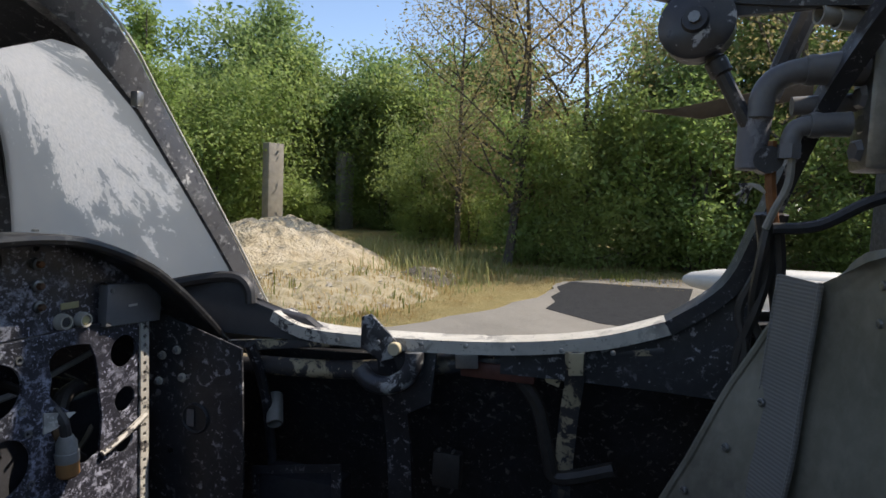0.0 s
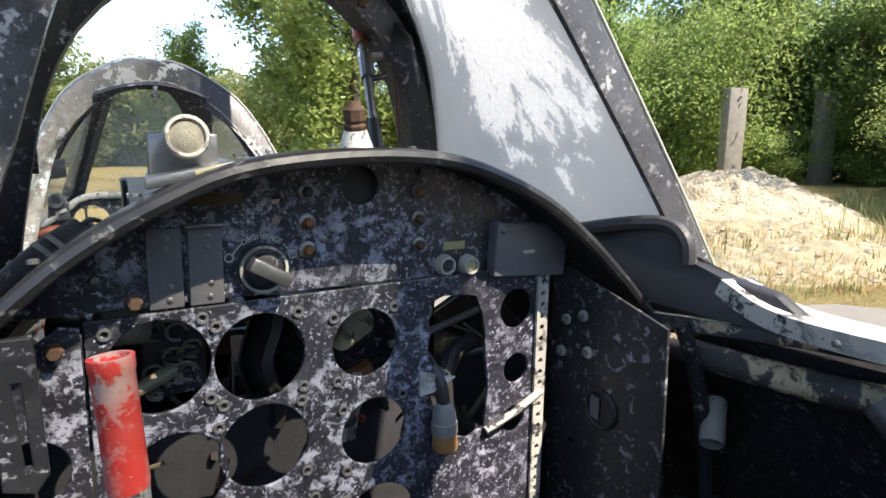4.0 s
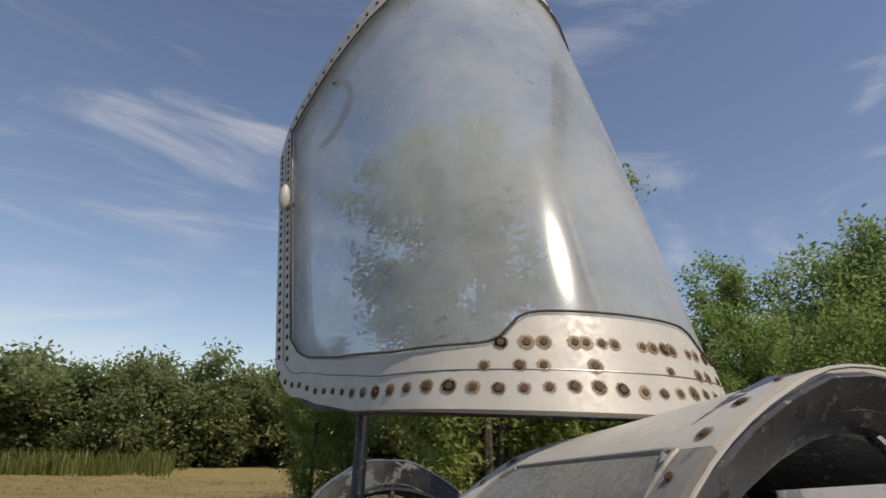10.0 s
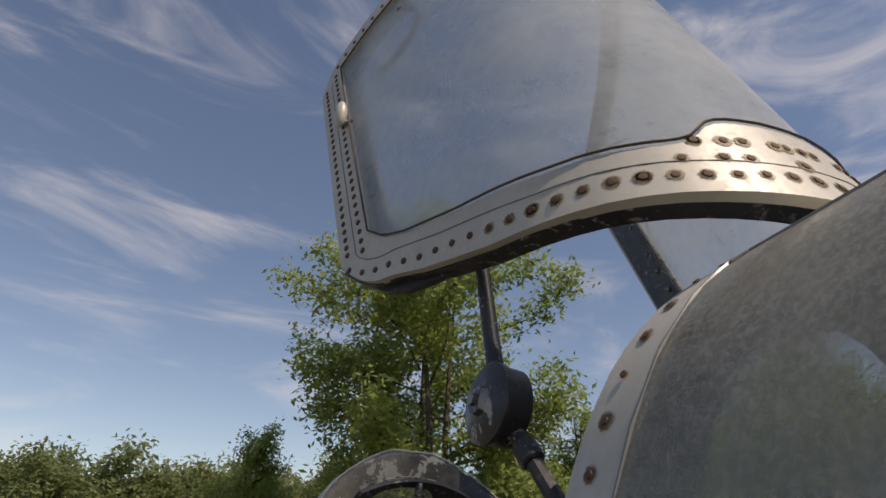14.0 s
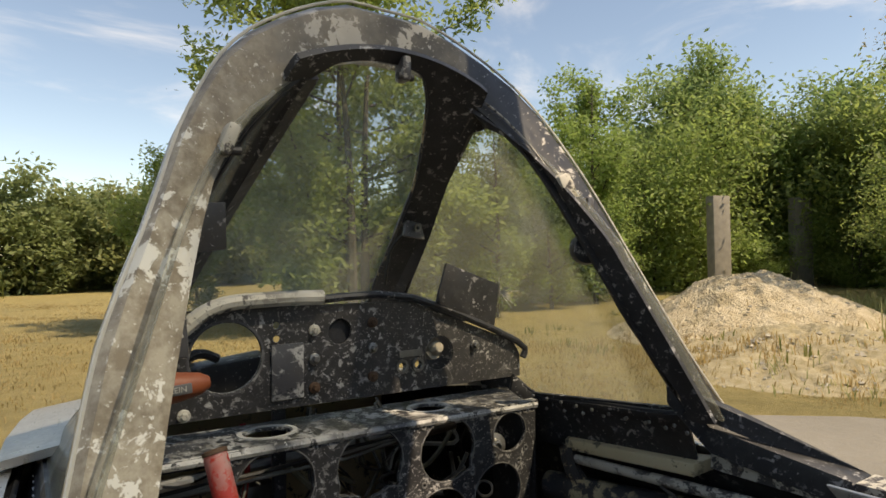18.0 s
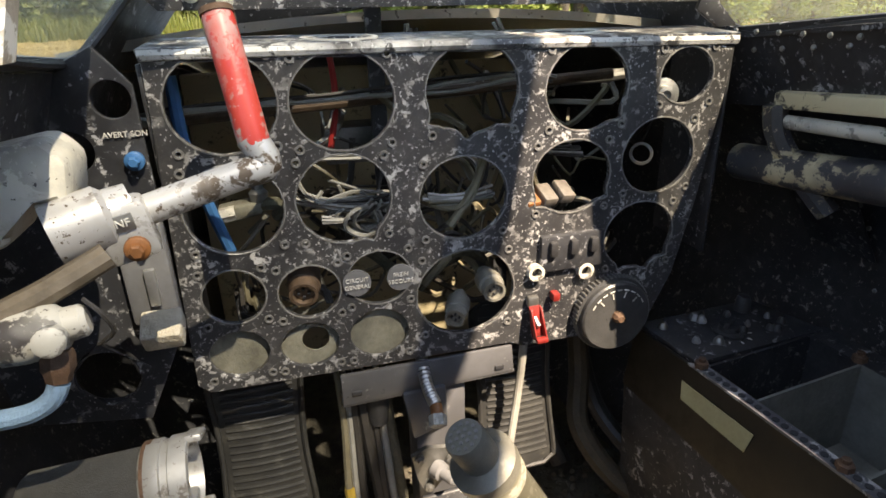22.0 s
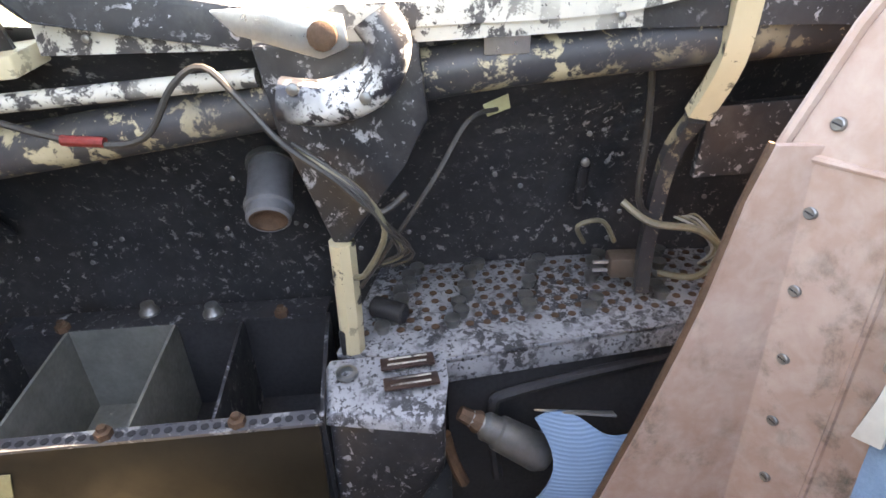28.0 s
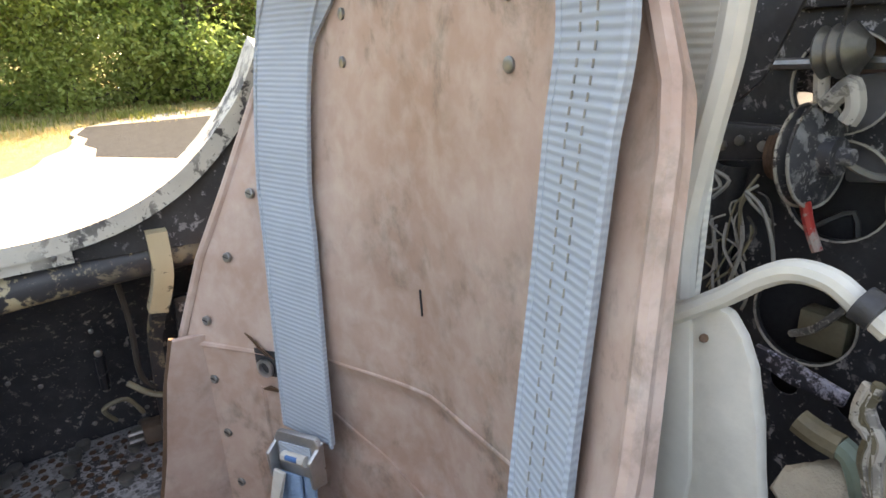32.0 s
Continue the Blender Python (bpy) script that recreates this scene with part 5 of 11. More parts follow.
# inner walls, floor and bulkheads
def wall(sgn, y0, y1, top_drop=0.015):
    def f(u, v):
        y = y0 + (y1 - y0) * u
        s, h, w, b = interp(SILL, y) - top_drop, interp(HALF, y) - 0.02, interp(WIDE, y) - 0.03, interp(BELLY, y) + 0.03
        m = b + (s - b) * 0.52
        half = smooth_line([(h, s, 0), (h + (w - h) * 0.75, s - (s - m) * 0.45, 0), (w, m, 0), (w * 0.86, b + (m - b) * 0.38, 0), (w * 0.55, b + 0.02, 0)], 4)
        k = v * (len(half) - 1)
        i = min(len(half) - 2, int(k))
        q = half[i].lerp(half[i + 1], k - i)
        return CX + sgn * q.x, y, q.y
    return surface(f, 20, 16, -0.006 * sgn)


for sgn, nm in ((1, "right_wall"), (-1, "left_wall")):
    part(nm, wall(sgn, 0.6, -2.2), WALL_BLACK, aircraft, "chipped black cockpit side wall")
part("cockpit_floor", box((CX, -0.7, 0.66), (0.74, 3.0, 0.02), 0.004), SOIL, aircraft, "dirty cockpit floor with debris")
part("front_bulkhead", box((CX, 0.50, 0.96), (0.62, 0.02, 0.60), 0.004), CREAM, aircraft, "cream primed bulkhead")
part("middle_bulkhead", box((CX, -1.20, 1.03), (0.98, 0.02, 0.72), 0.004), DARK, aircraft)
part("rear_bulkhead", box((CX, -2.18, 1.28), (0.78, 0.02, 1.1), 0.004), DARK, aircraft)


# starboard wing with its white tip tank
def wing_panel(u, v):
    x = 0.50 + 6.15 * u
    c = 2.0 - 0.75 * u
    a = v * math.tau
    return x, -4.0 + 0.35 * u - c * 0.5 * math.cos(a), 0.86 + 0.16 * u + 0.07 * (1 - 0.4 * u) * math.sin(a)


part("wing", surface(wing_panel, 12, 28), SKIN, aircraft)
part("tip_tank", lathe([(0, 0.0), (0.02, 0.04), (0.10, 0.085), (0.35, 0.13), (0.8, 0.16), (1.5, 0.16), (2.1, 0.11), (2.5, 0.04), (2.55, 0)], (6.72, -2.60, 0.97), (0, -1, 0.01), 28), WHITE_METAL, aircraft, "white wing tip tank")
# ---- canopies, hinged at the rear and thrown open ----
C_REAR = arch([(0, 0.0), (0.10, -0.018), (0.19, -0.070), (0.243, -0.15), (0.280, -0.28), (0.314, -0.40), (0.328, -0.45)], 20)
C_FRONT = arch([(0, -0.062), (0.09, -0.074), (0.187, -0.140), (0.25, -0.245), (0.300, -0.36), (0.336, -0.47), (0.348, -0.525)], 20)


def canopy_point(s, a, out=0.0):
    """Closed canopy about its hinge: s from the rear hoop to the front hoop, a from the left sill over the crown to the right sill."""
    s = s + 0.10 * max(0.0, (abs(a) - 0.86) / 0.14) ** 2.2 * max(0.0, 1 - s) ** 10
    s = s - 0.07 * max(0.0, (abs(a) - 0.84) / 0.16) ** 2.5 * max(0.0, s) ** 8
    k = abs(a) * 20
    i = min(19, int(k))
    t = k - i
    def at(tab, fy):
        w = tab[i][0] + (tab[i + 1][0] - tab[i][0]) * t
        z = tab[i][1] + (tab[i + 1][1] - tab[i][1]) * t
        return Vector((math.copysign(w, a), fy(z), z))
    r = at(C_REAR, lambda z: -0.31 * z)
    f = at(C_FRONT, lambda z: 0.93 + 0.36 * (z + 0.075))
    p = r.lerp(f, s)
    n = Vector((p.x, 0, p.z + 0.35)).normalized()
    return p + n * (out + 0.005 * math.sin(math.pi * max(0.0, s)) * (1 - abs(a) ** 4))


def canopy_sheet(s_of, a_of, nu, nv, thick, out, m):
    bm = surface(lambda u, v: canopy_point(s_of(u, v), a_of(u, v), out), nu, nv, thick)
    bmesh.ops.transform(bm, matrix=m, verts=bm.verts)
    return bm


REAR_LIP = [(0.0, -0.040), (0.60, -0.038), (0.76, -0.020), (0.85, 0.0), (1.0, 0.0)]
REAR_SEAM = [(0.0, 0.040), (0.45, 0.040), (0.64, 0.056), (0.78, 0.078), (0.84, 0.10), (0.885, 0.145)]


def rear_edge(a):
    """How far the pale rear band reaches forward, with its raised hinge plate near the crown."""
    k = abs(a)
    return interp(REAR_SEAM, k) + 0.043 / (1 + math.exp((k - 0.215) / 0.014))


def rear_lip(a):
    return interp(REAR_LIP, abs(a))


SEAL_BROWN = plain("perished_brown_seal", (0.10, 0.075, 0.05), 0.8, 0, 0.5, 80)


def make_canopy(hinge, angle, label, acrylic):
    m = pose(*hinge, angle, 0, 0)
    c = thing("canopy", hinge, label, "canopy", "aircraft canopies")
    part("acrylic", canopy_sheet(lambda u, v: 0.03 + 0.93 * u, lambda u, v: -0.95 + 1.9 * v, 24, 48, -0.006, 0.0, m), acrylic, c, "hazy scratched acrylic with green moss stains")
    part("rear_band", canopy_sheet(lambda u, v: rear_lip(2 * v - 1) + u * (rear_edge(2 * v - 1) - rear_lip(2 * v - 1)), lambda u, v: 2 * v - 1, 6, 100, -0.012, 0.004, m), WHITE_METAL, c, "white metal band with rust-ringed rivets")
    part("front_band", canopy_sheet(lambda u, v: 0.93 + 0.07 * u, lambda u, v: 2 * v - 1, 3, 60, -0.012, 0.004, m), WHITE_METAL, c)
    for sgn, nm in ((1, "right_sill_band"), (-1, "left_sill_band")):
        part(nm, canopy_sheet(lambda u, v: 0.143 + 0.787 * u, lambda u, v, q=sgn: q * (0.885 + 0.115 * v), 24, 4, 0.012 * -sgn, 0.004, m), WHITE_METAL, c)
    # black inner flange round the opening, with rounded corners and bolts
    SHUT = [(0.050, 0.0), (0.050, 0.42), (0.075, 0.66), (0.105, 0.79), (0.17, 0.855), (0.30, 0.868), (0.60, 0.868), (0.82, 0.86), (0.90, 0.80), (0.915, 0.60), (0.915, 0.0)]
    shut = SHUT + [(u, -v) for u, v in SHUT[-2:0:-1]]
    flange = ring_sheet(lambda u, v: canopy_point(u, max(-1.0, min(1.0, v)), -0.016), shut, (-0.030, 0.985, -0.985, 0.985), 0.010, 3, 140)
    bmesh.ops.transform(flange, matrix=m, verts=flange.verts)
    fl = part("inner_frame", flange, BLACK, c, "black inner flange with rounded corners")
    part("flange_rim", tube([m @ canopy_point(p.x, p.y, -0.020) for p in smooth_line([(u, v, 0) for u, v in shut + shut[:1]], 5)], 0.0042, 6, 1), LIGHT_WORN, c, "dirty cream rim of the opening")
    for k in range(0, 64):
        v = (k + 0.5) / 64
        q = smooth_line([(a_, b_, 0) for a_, b_ in shut], 8, True)
        q = q[int(v * len(q))]
        o = Vector((0.47, 0.0, 0))
        q = q + (q - o) * 0.045
        piece("bolt", SCREW, m @ Matrix.Translation(canopy_point(q.x, max(-1, min(1, q.y)), -0.028)) @ Vector((-math.copysign(0.7, q.y) * abs(q.y), 0, -0.7)).to_track_quat("Z", "Y").to_matrix().to_4x4() @ Matrix.Scale(1.3, 4), fl)
    loop_pts = []
    for k in range(90):
        loop_pts.append((rear_edge(-0.885 + 1.77 * k / 90) + 0.005, -0.885 + 1.77 * k / 90))
    for k in range(1, 20):
        loop_pts.append((0.147 + 0.783 * k / 20, 0.885))
    for k in range(20):
        loop_pts.append((0.93, 0.885 - 1.77 * k / 20))
    for k in range(20):
        loop_pts.append((0.93 - 0.783 * k / 20, -0.885))
    part("seal", tube([m @ canopy_point(s, a, 0.006) for s, a in loop_pts + loop_pts[:1]], 0.0016, 5, 1), SEAL_BROWN, c, "brown perished seal")
    seam = [(0.93 - 0.80 * k / 20, -0.94) for k in range(20)] + [(0.10 - 0.045 * math.sin(k * math.pi / 16), -0.94 + 0.12 * (1 - math.cos(k * math.pi / 16))) for k in range(9)]
    seam += [(interp([(0, 0.010), (0.5, 0.012), (0.70, 0.034), (0.82, 0.055)], abs(-0.82 + 1.64 * k / 50)), -0.82 + 1.64 * k / 50) for k in range(51)] + [(s, -a) for s, a in seam[::-1]]
    part("panel_seam", tube([m @ canopy_point(s, a, 0.0042) for s, a in seam], 0.0009, 5, 1), STEEL, c)
    inner = [m @ canopy_point(rear_lip(-1 + 2 * k / 40) + 0.024, -1 + 2 * k / 40, -0.018) for k in range(41)]
    part("rear_hoop", sweep(inner, [(-0.018, -0.012), (0.018, -0.012), (0.018, 0.012), (-0.018, 0.012)], lambda i: m.to_3x3() @ Vector((0, 1, 0))), BLACK, c, "black inner hoop")
    # rivets with rust rings
    rv = finish(lathe([(-0.002, 0.0046), (0.0013, 0.0042), (0.0022, 0.0)], (0, 0, 0), (0, 0, 1), 8), "rivet", RUST)
    rg_ = finish(lathe([(0.0004, 0.0105), (0.0004, 0.0)], (0, 0, 0), (0, 0, 1), 14), "rust_ring", RUST_RING)
    spots = [(rear_lip(-0.97 + 1.94 * k / 46) + 0.028 + 0.002 * math.sin(k), -0.97 + 1.94 * k / 46, abs(-0.97 + 1.94 * k / 46) < 0.62) for k in range(47)]
    spots += [(0.016, s * q, 1) for q in (0.27, 0.21, 0.17, 0.08) for s in (1, -1)] + [(0.046, s * q, 1) for q in (0.235, 0.19, 0.16, 0.105, 0.085, 0.055, 0.03) for s in (1, -1)]
    spots += [(0.10 + 0.83 * k / 26, s * 0.97, 0) for k in range(27) for s in (1, -1)] + [(0.10 + 0.83 * k / 26, s * 0.915, 0) for k in range(27) for s in (1, -1)]
    spots += [(0.965, -0.9 + 1.8 * k / 40, 0) for k in range(41)]
    for s, a, ringed in spots:
        p = canopy_point(s, a, 0.0045)
        du = canopy_point(min(1, s + 0.01), a) - canopy_point(max(0, s - 0.01), a)
        dv = canopy_point(s, min(1, a + 0.01)) - canopy_point(s, max(-1, a - 0.01))
        n = dv.cross(du).normalized()
        if n.dot(Vector((p.x, 0, p.z + 0.35))) < 0:
            n = -n
        q = m @ Matrix.Translation(p) @ n.to_track_quat("Z", "Y").to_matrix().to_4x4()
        base = Matrix.Translation(Vector(hinge)).inverted()
        piece("rivet", rv, q, c)
        if ringed:
            piece("rust_ring", rg_, q, c)
    return c


RUST_RING = stain_ring("rust_stain", (0.14, 0.095, 0.05), (0.34, 0.26, 0.15), 0.0092)
FRONT_HINGE, REAR_HINGE, OPEN = (CX - 0.005, -1.055, 1.935), (CX, -2.36, 1.90), 72
front_canopy = make_canopy(FRONT_HINGE, OPEN, "front canopy thrown open, hazy acrylic in a white riveted frame", GLASS_CANOPY)
make_canopy(REAR_HINGE, OPEN, "rear canopy thrown open, clear acrylic in a white riveted frame", GLASS)


LATCH_BLACK = painted("chipped_black_drum", (0.022, 0.022, 0.025), (0.42, 0.42, 0.42), 0.60, 34, rough=0.35, spot=0.72)


def make_strut(top, drum, foot, axis, label):
    t = thing("canopy_strut", drum, label, "strut", "canopy struts")
    part("upper_rod", cyl(top, drum, 0.008, 0.009, 12), BLACK, t)
    a = Vector(axis).normalized()
    d = part("spring_drum", lathe([(-0.018, 0.0), (-0.016, 0.031), (-0.012, 0.036), (0.011, 0.036), (0.011, 0.038), (0.015, 0.038), (0.018, 0.034), (0.022, 0.014), (0.027, 0.012), (0.027, 0.0)], drum, a, 32), LATCH_BLACK, t, "round black spring drum with worn face")
    part("hub_screw", cyl(Vector(drum) + a * 0.025, Vector(drum) + a * 0.032, 0.006, n=8), STEEL, d)
    part("lower_arm", tube([drum, Vector(drum).lerp(Vector(foot), 0.15), foot], 0.0078, 10, 3), BLACK, t)
    part("collar", cyl(Vector(drum).lerp(Vector(foot), 0.24), Vector(drum).lerp(Vector(foot), 0.36), 0.0115, n=14, bev=0.002), BLACK, t)
    part("foot_joint", lathe([(-0.012, 0.0), (-0.012, 0.014), (0.012, 0.014), (0.012, 0.0)], foot, (1, 0, 0), 14), BLACK, t)
    return t


make_strut((-0.200, -0.753, 1.972), (-0.224, -0.832, 1.748), (-0.200, -0.935, 1.601), (-1, 0.02, 0.1), "black steel canopy strut with a round spring drum")
make_strut((0.30, -1.90, 2.03), (0.30, -1.956, 1.863), (0.30, -2.030, 1.725), (-1, 0.25, 0.1), "black steel canopy strut with a round worn spring drum")


part("corner_bolt", lathe([(-0.016, 0.0), (-0.016, 0.005), (-0.004, 0.005), (-0.004, 0.0085), (0.002, 0.0085), (0.005, 0.004), (0.006, 0)], (-0.2225, -0.6785, 1.936), (0, 0.1, -1), 12), RUBBER, front_canopy, "black bolt under the canopy corner")
# white outer knob and grey inner pull on the front canopy
ck = part("knob", surface(lambda u, v: (-0.318 + 0.011 * math.cos(v * math.tau) * math.sin(u * math.pi), -0.478 + 0.012 * math.sin(v * math.tau) * math.sin(u * math.pi), 2.318 - 0.028 * math.cos(u * math.pi)), 12, 18), WHITE_METAL, front_canopy, "worn white oval knob")
part("stem", cyl((-0.312, -0.478, 2.30), (-0.296, -0.486, 2.303), 0.006, n=10), STEEL, ck)
part("pull_handle", tube([(-0.262, -0.50, 2.43), (-0.246, -0.525, 2.44), (-0.232, -0.55, 2.47), (-0.222, -0.565, 2.505), (-0.222, -0.57, 2.53), (-0.236, -0.56, 2.548), (-0.252, -0.545, 2.55)], 0.006, 10, 5), GREY_PLASTIC, front_canopy, "grey inner pull handle")
# ---- front cockpit ----
fp = thing("instrument_panel", (CX, 0.0, 1.0), "stripped black instrument panel with empty round holes and chipped paint", "panel", "instrument panels")
# round cut-outs: centre and half width and height; some are torn out to their bolt holes
FP_OVALS = [(-0.1803, 1.2788, 0.047, 0.044), (-0.0768, 1.2743, 0.048, 0.045), (0.047, 1.2766, 0.047, 0.044), (0.1675, 1.2718, 0.046, 0.0435), (0.281, 1.2775, 0.032, 0.029), (-0.1844, 1.1832, 0.045, 0.043), (-0.0836, 1.1828, 0.046, 0.0445), (0.0364, 1.1707, 0.047, 0.044), (0.1554, 1.1812, 0.045, 0.040), (0.2570, 1.1944, 0.044, 0.042), (0.2430, 1.1045, 0.044, 0.040), (-0.1979, 1.0959, 0.030, 0.029), (-0.1265, 1.0907, 0.031, 0.029), (-0.0555, 1.0956, 0.033, 0.030), (0.0374, 1.0645, 0.055, 0.050)]
COVERS = [(-0.2023, 1.0325, 0.030, 0.027), (-0.1321, 1.0304, 0.0305, 0.0265), (-0.0594, 1.0314, 0.032, 0.029)]
TEARS = {2: (215, 262, 318), 3: (318,), 8: (325, 218), 10: (245, 285, 320), 4: (205,), 6: (300,)}


def cutout(k, x, z, a, b):
    """An oval with notches where it has torn through to a bolt hole."""
    pts = []
    for j in range(64):
        t = 360 * j / 64
        q = 1.0 + sum(0.17 * math.exp(-((t - n) / 7.0) ** 2) for n in TEARS.get(k, ()))
        if k == 2 and 235 < t < 305:
            q *= 0.93
        q *= 1 + 0.012 * noise.noise((x * 40, z * 40, j * 0.9))
        pts.append((x + a * q * math.cos(radians(t)), z + b * q * math.sin(radians(t))))
    return pts


FP_HOLES = [cutout(k, *h) for k, h in enumerate(FP_OVALS)]
bolts = []
for x, z, a_, b_ in FP_OVALS + COVERS:
    bolts += [(x + i * (a_ * 0.76 + 0.006), z + j * (b_ * 0.76 + 0.006)) for i in (1, -1) for j in (1, -1)]
bolts = [p for k, p in enumerate(bolts) if all(math.hypot((p[0] - x) / (a_ + 0.004), (p[1] - z) / (b_ + 0.004)) > 1 for x, z, a_, b_ in FP_OVALS + COVERS) and all(math.dist(p, q) > 0.010 for q in bolts[:k])]
outline = [(-0.236, 1.318), (0.334, 1.308), (0.330, 1.26), (0.312, 1.14), (0.292, 1.05), (0.262, 0.985), (0.105, 0.985), (0.09, 0.992), (-0.235, 0.994), (-0.246, 1.004), (-0.242, 1.15)]
part("panel_plate", plate("panel_plate", outline, FP_HOLES + [cutout(-1, *h) for h in COVERS] + [(x, z, 0.0026) for x, z in bolts], 0.006, facing(0, 0, 0), FRONT_BLACK, 0.001), FRONT_BLACK, fp, "black plate with round cut-outs")
RIM_GREY = plain("worn_hole_rim", (0.27, 0.265, 0.255), 0.45, 0.3, 0.7, 160)
ey = finish(ring((0, 0, 0), (0, 0, 1), 0.0046, 0.0020, 0.0014, 10), "bolt_ring", RIM_GREY)
for x, z in bolts:
    piece("bolt_ring", ey, Matrix.Translation((x, -0.0031, z)) @ Vector(AFT).to_track_quat("Z", "Y").to_matrix().to_4x4(), fp)
for h in FP_HOLES:
    part("hole_rim", tube([(x, -0.0030, z) for x, z in h + h[:1]], 0.0010, 5, 1), RIM_GREY, fp, "bare worn rim of a cut-out")
oval = lambda cx, cy, a, b: [(cx + a * math.cos(k * math.tau / 24), cy + b * math.sin(k * math.tau / 24)) for k in range(24)]
part("shelf", plate("shelf", [(-0.238, -0.004), (0.336, -0.004), (0.352, 0.088), (-0.238, 0.088)], [oval(-0.07, 0.045, 0.03, 0.022), oval(0.165, 0.042, 0.028, 0.020)], 0.005, pose(0, 0, 1.321, 2.5, 0.9, 0), SHELF_BLACK, 0.0015), SHELF_BLACK, fp, "worn black shelf with two oval holes")
for ox, oy, oa, ob in ((-0.07, 0.045, 0.031, 0.023), (0.165, 0.042, 0.029, 0.021)):
    sh = pose(0, 0, 1.321, 2.5, 0.9, 0)
    part("hole_rim", plate("hole_rim", oval(ox, oy, oa + 0.006, ob + 0.004), [oval(ox, oy, oa, ob)], 0.0016, sh @ pose(0, 0, 0.003), ENGRAVE), RIM_GREY, fp, "rubbed white rim of the oval hole")
part("shelf_edge", tube([(-0.238, -0.002, 1.322), (0.05, -0.002, 1.318), (0.336, -0.002, 1.311)], 0.0055, 8, 4), RUBBED, fp, "bare metal front edge")
part("side_return", box((0.335, 0.05, 1.19), (0.004, 0.10, 0.24), 0.001), BLACK, fp)
part("side_return", box((-0.240, 0.05, 1.16), (0.004, 0.10, 0.31), 0.001), BLACK, fp)
for (x, z, a_, b_), has_hole in zip(COVERS, (0, 1, 0)):
    part("blank_cover", plate("blank_cover", oval(x, z, a_ + 0.002, b_ + 0.002), [(x + 0.006, z + 0.002, 0.014)] if has_hole else [], 0.002, facing(0, 0.006, 0), DUSTY), DUSTY, fp, "dusty grey-green blanking plate")
# small engraved plates
for x, words in ((-0.079, ("CIRCUIT", "GENERAL")), (-0.034, ("FREIN", "SECOURS"))):
    pl = part("engraved_plate", lathe([(0, 0.0), (0, 0.0145), (0.0025, 0.0145), (0.003, 0.0)], (x, -0.003, 1.094), AFT, 20), GREY_PLASTIC, fp, "small black engraved plate")
    for k, wd in enumerate(words):
        text(wd, 0.0062, facing(x, -0.0065, 1.0975 - 0.0075 * k), ENGRAVE, pl)
# selector dial, switches, red guard
PLUG_TAN = plain("grimy_terminal_plastic", (0.15, 0.13, 0.11), 0.6, 0, 0.5, 110)
DIAL_GREY = plain("scuffed_dial_metal", (0.085, 0.085, 0.085), 0.38, 0.3, 0.35, 60)
RED_DARK = plain("dirty_red_plastic", (0.26, 0.022, 0.018), 0.45, 0, 0.5, 120)
dial = part("selector_dial", lathe([(0, 0.046), (0.011, 0.046), (0.012, 0.043), (0.018, 0.043), (0.020, 0.041), (0.0205, 0.0)], (0.212, -0.004, 1.014), AFT, 40), DIAL_GREY, fp, "round grey selector dial with ribbed rim")
for k in range(56):
    a = k * math.tau / 56
    part("rib", box((0.212 + 0.0462 * math.cos(a), -0.010, 1.014 + 0.0462 * math.sin(a)), (0.0022, 0.010, 0.0022)), STEEL, dial)
part("hub", lathe([(0.020, 0.0075), (0.026, 0.007), (0.030, 0.004), (0.030, 0)], (0.212, -0.004, 1.016), AFT, 8), RUST, dial)
for k in range(9):
    a = radians(30 + 15 * k)
    part("marking", box((0.212 + 0.035 * math.cos(a), -0.0248, 1.014 + 0.035 * math.sin(a)), (0.006, 0.0006, 0.0014), 0, pose(0, 0, 0, 0, -math.degrees(a) + 90, 0)), ENGRAVE, dial)
    if k % 2:
        part("marking", box((0.212 + 0.029 * math.cos(a), -0.0248, 1.014 + 0.029 * math.sin(a)), (0.0012, 0.0006, 0.007), 0, pose(0, 0, 0, 0, -math.degrees(a) + 90, 0)), ENGRAVE, dial)
sw = part("fuse_block", box((0.158, -0.006, 1.098), (0.075, 0.008, 0.042), 0.002), BLACK, fp)
for k in range(3):
    part("toggle", box((0.134 + 0.024 * k, -0.012, 1.105), (0.009, 0.008, 0.017), 0.002), RUBBER, sw)
for x, z in ((0.116, 1.078), (0.176, 1.072)):
    part("socket_ring", ring((x, -0.002, z), AFT, 0.0095, 0.0035, 0.009, 18), LIGHT_WORN, fp)
gd = part("red_guard", slab([(0.107, -0.012, 1.040), (0.119, -0.012, 1.040), (0.124, -0.020, 1.004), (0.108, -0.020, 1.004)], (0.001, 0.003, 0), 0.001), RED_DARK, fp, "dirty red switch guard")
for x in (0.108, 0.120):
    part("guard_cheek", slab([(x, -0.010, 1.038), (x, -0.016, 1.036), (x + 0.002, -0.030, 1.004), (x + 0.002, -0.018, 1.001)], (0.002, 0, 0), 0.0005), RED_DARK, gd)
part("guard_tip", box((0.117, -0.028, 1.004), (0.014, 0.008, 0.006), 0.002), RED_DARK, gd)
part("guard_hinge", box((0.113, -0.008, 1.044), (0.013, 0.008, 0.012), 0.002), STEEL, gd)
part("toggle", cyl((0.113, -0.008, 1.030), (0.116, -0.022, 1.018), 0.0028, n=8), SILVER, gd)
part("red_button", box((0.139, -0.010, 1.047), (0.009, 0.012, 0.010), 0.002), RED_DARK, fp, "dirty red button")
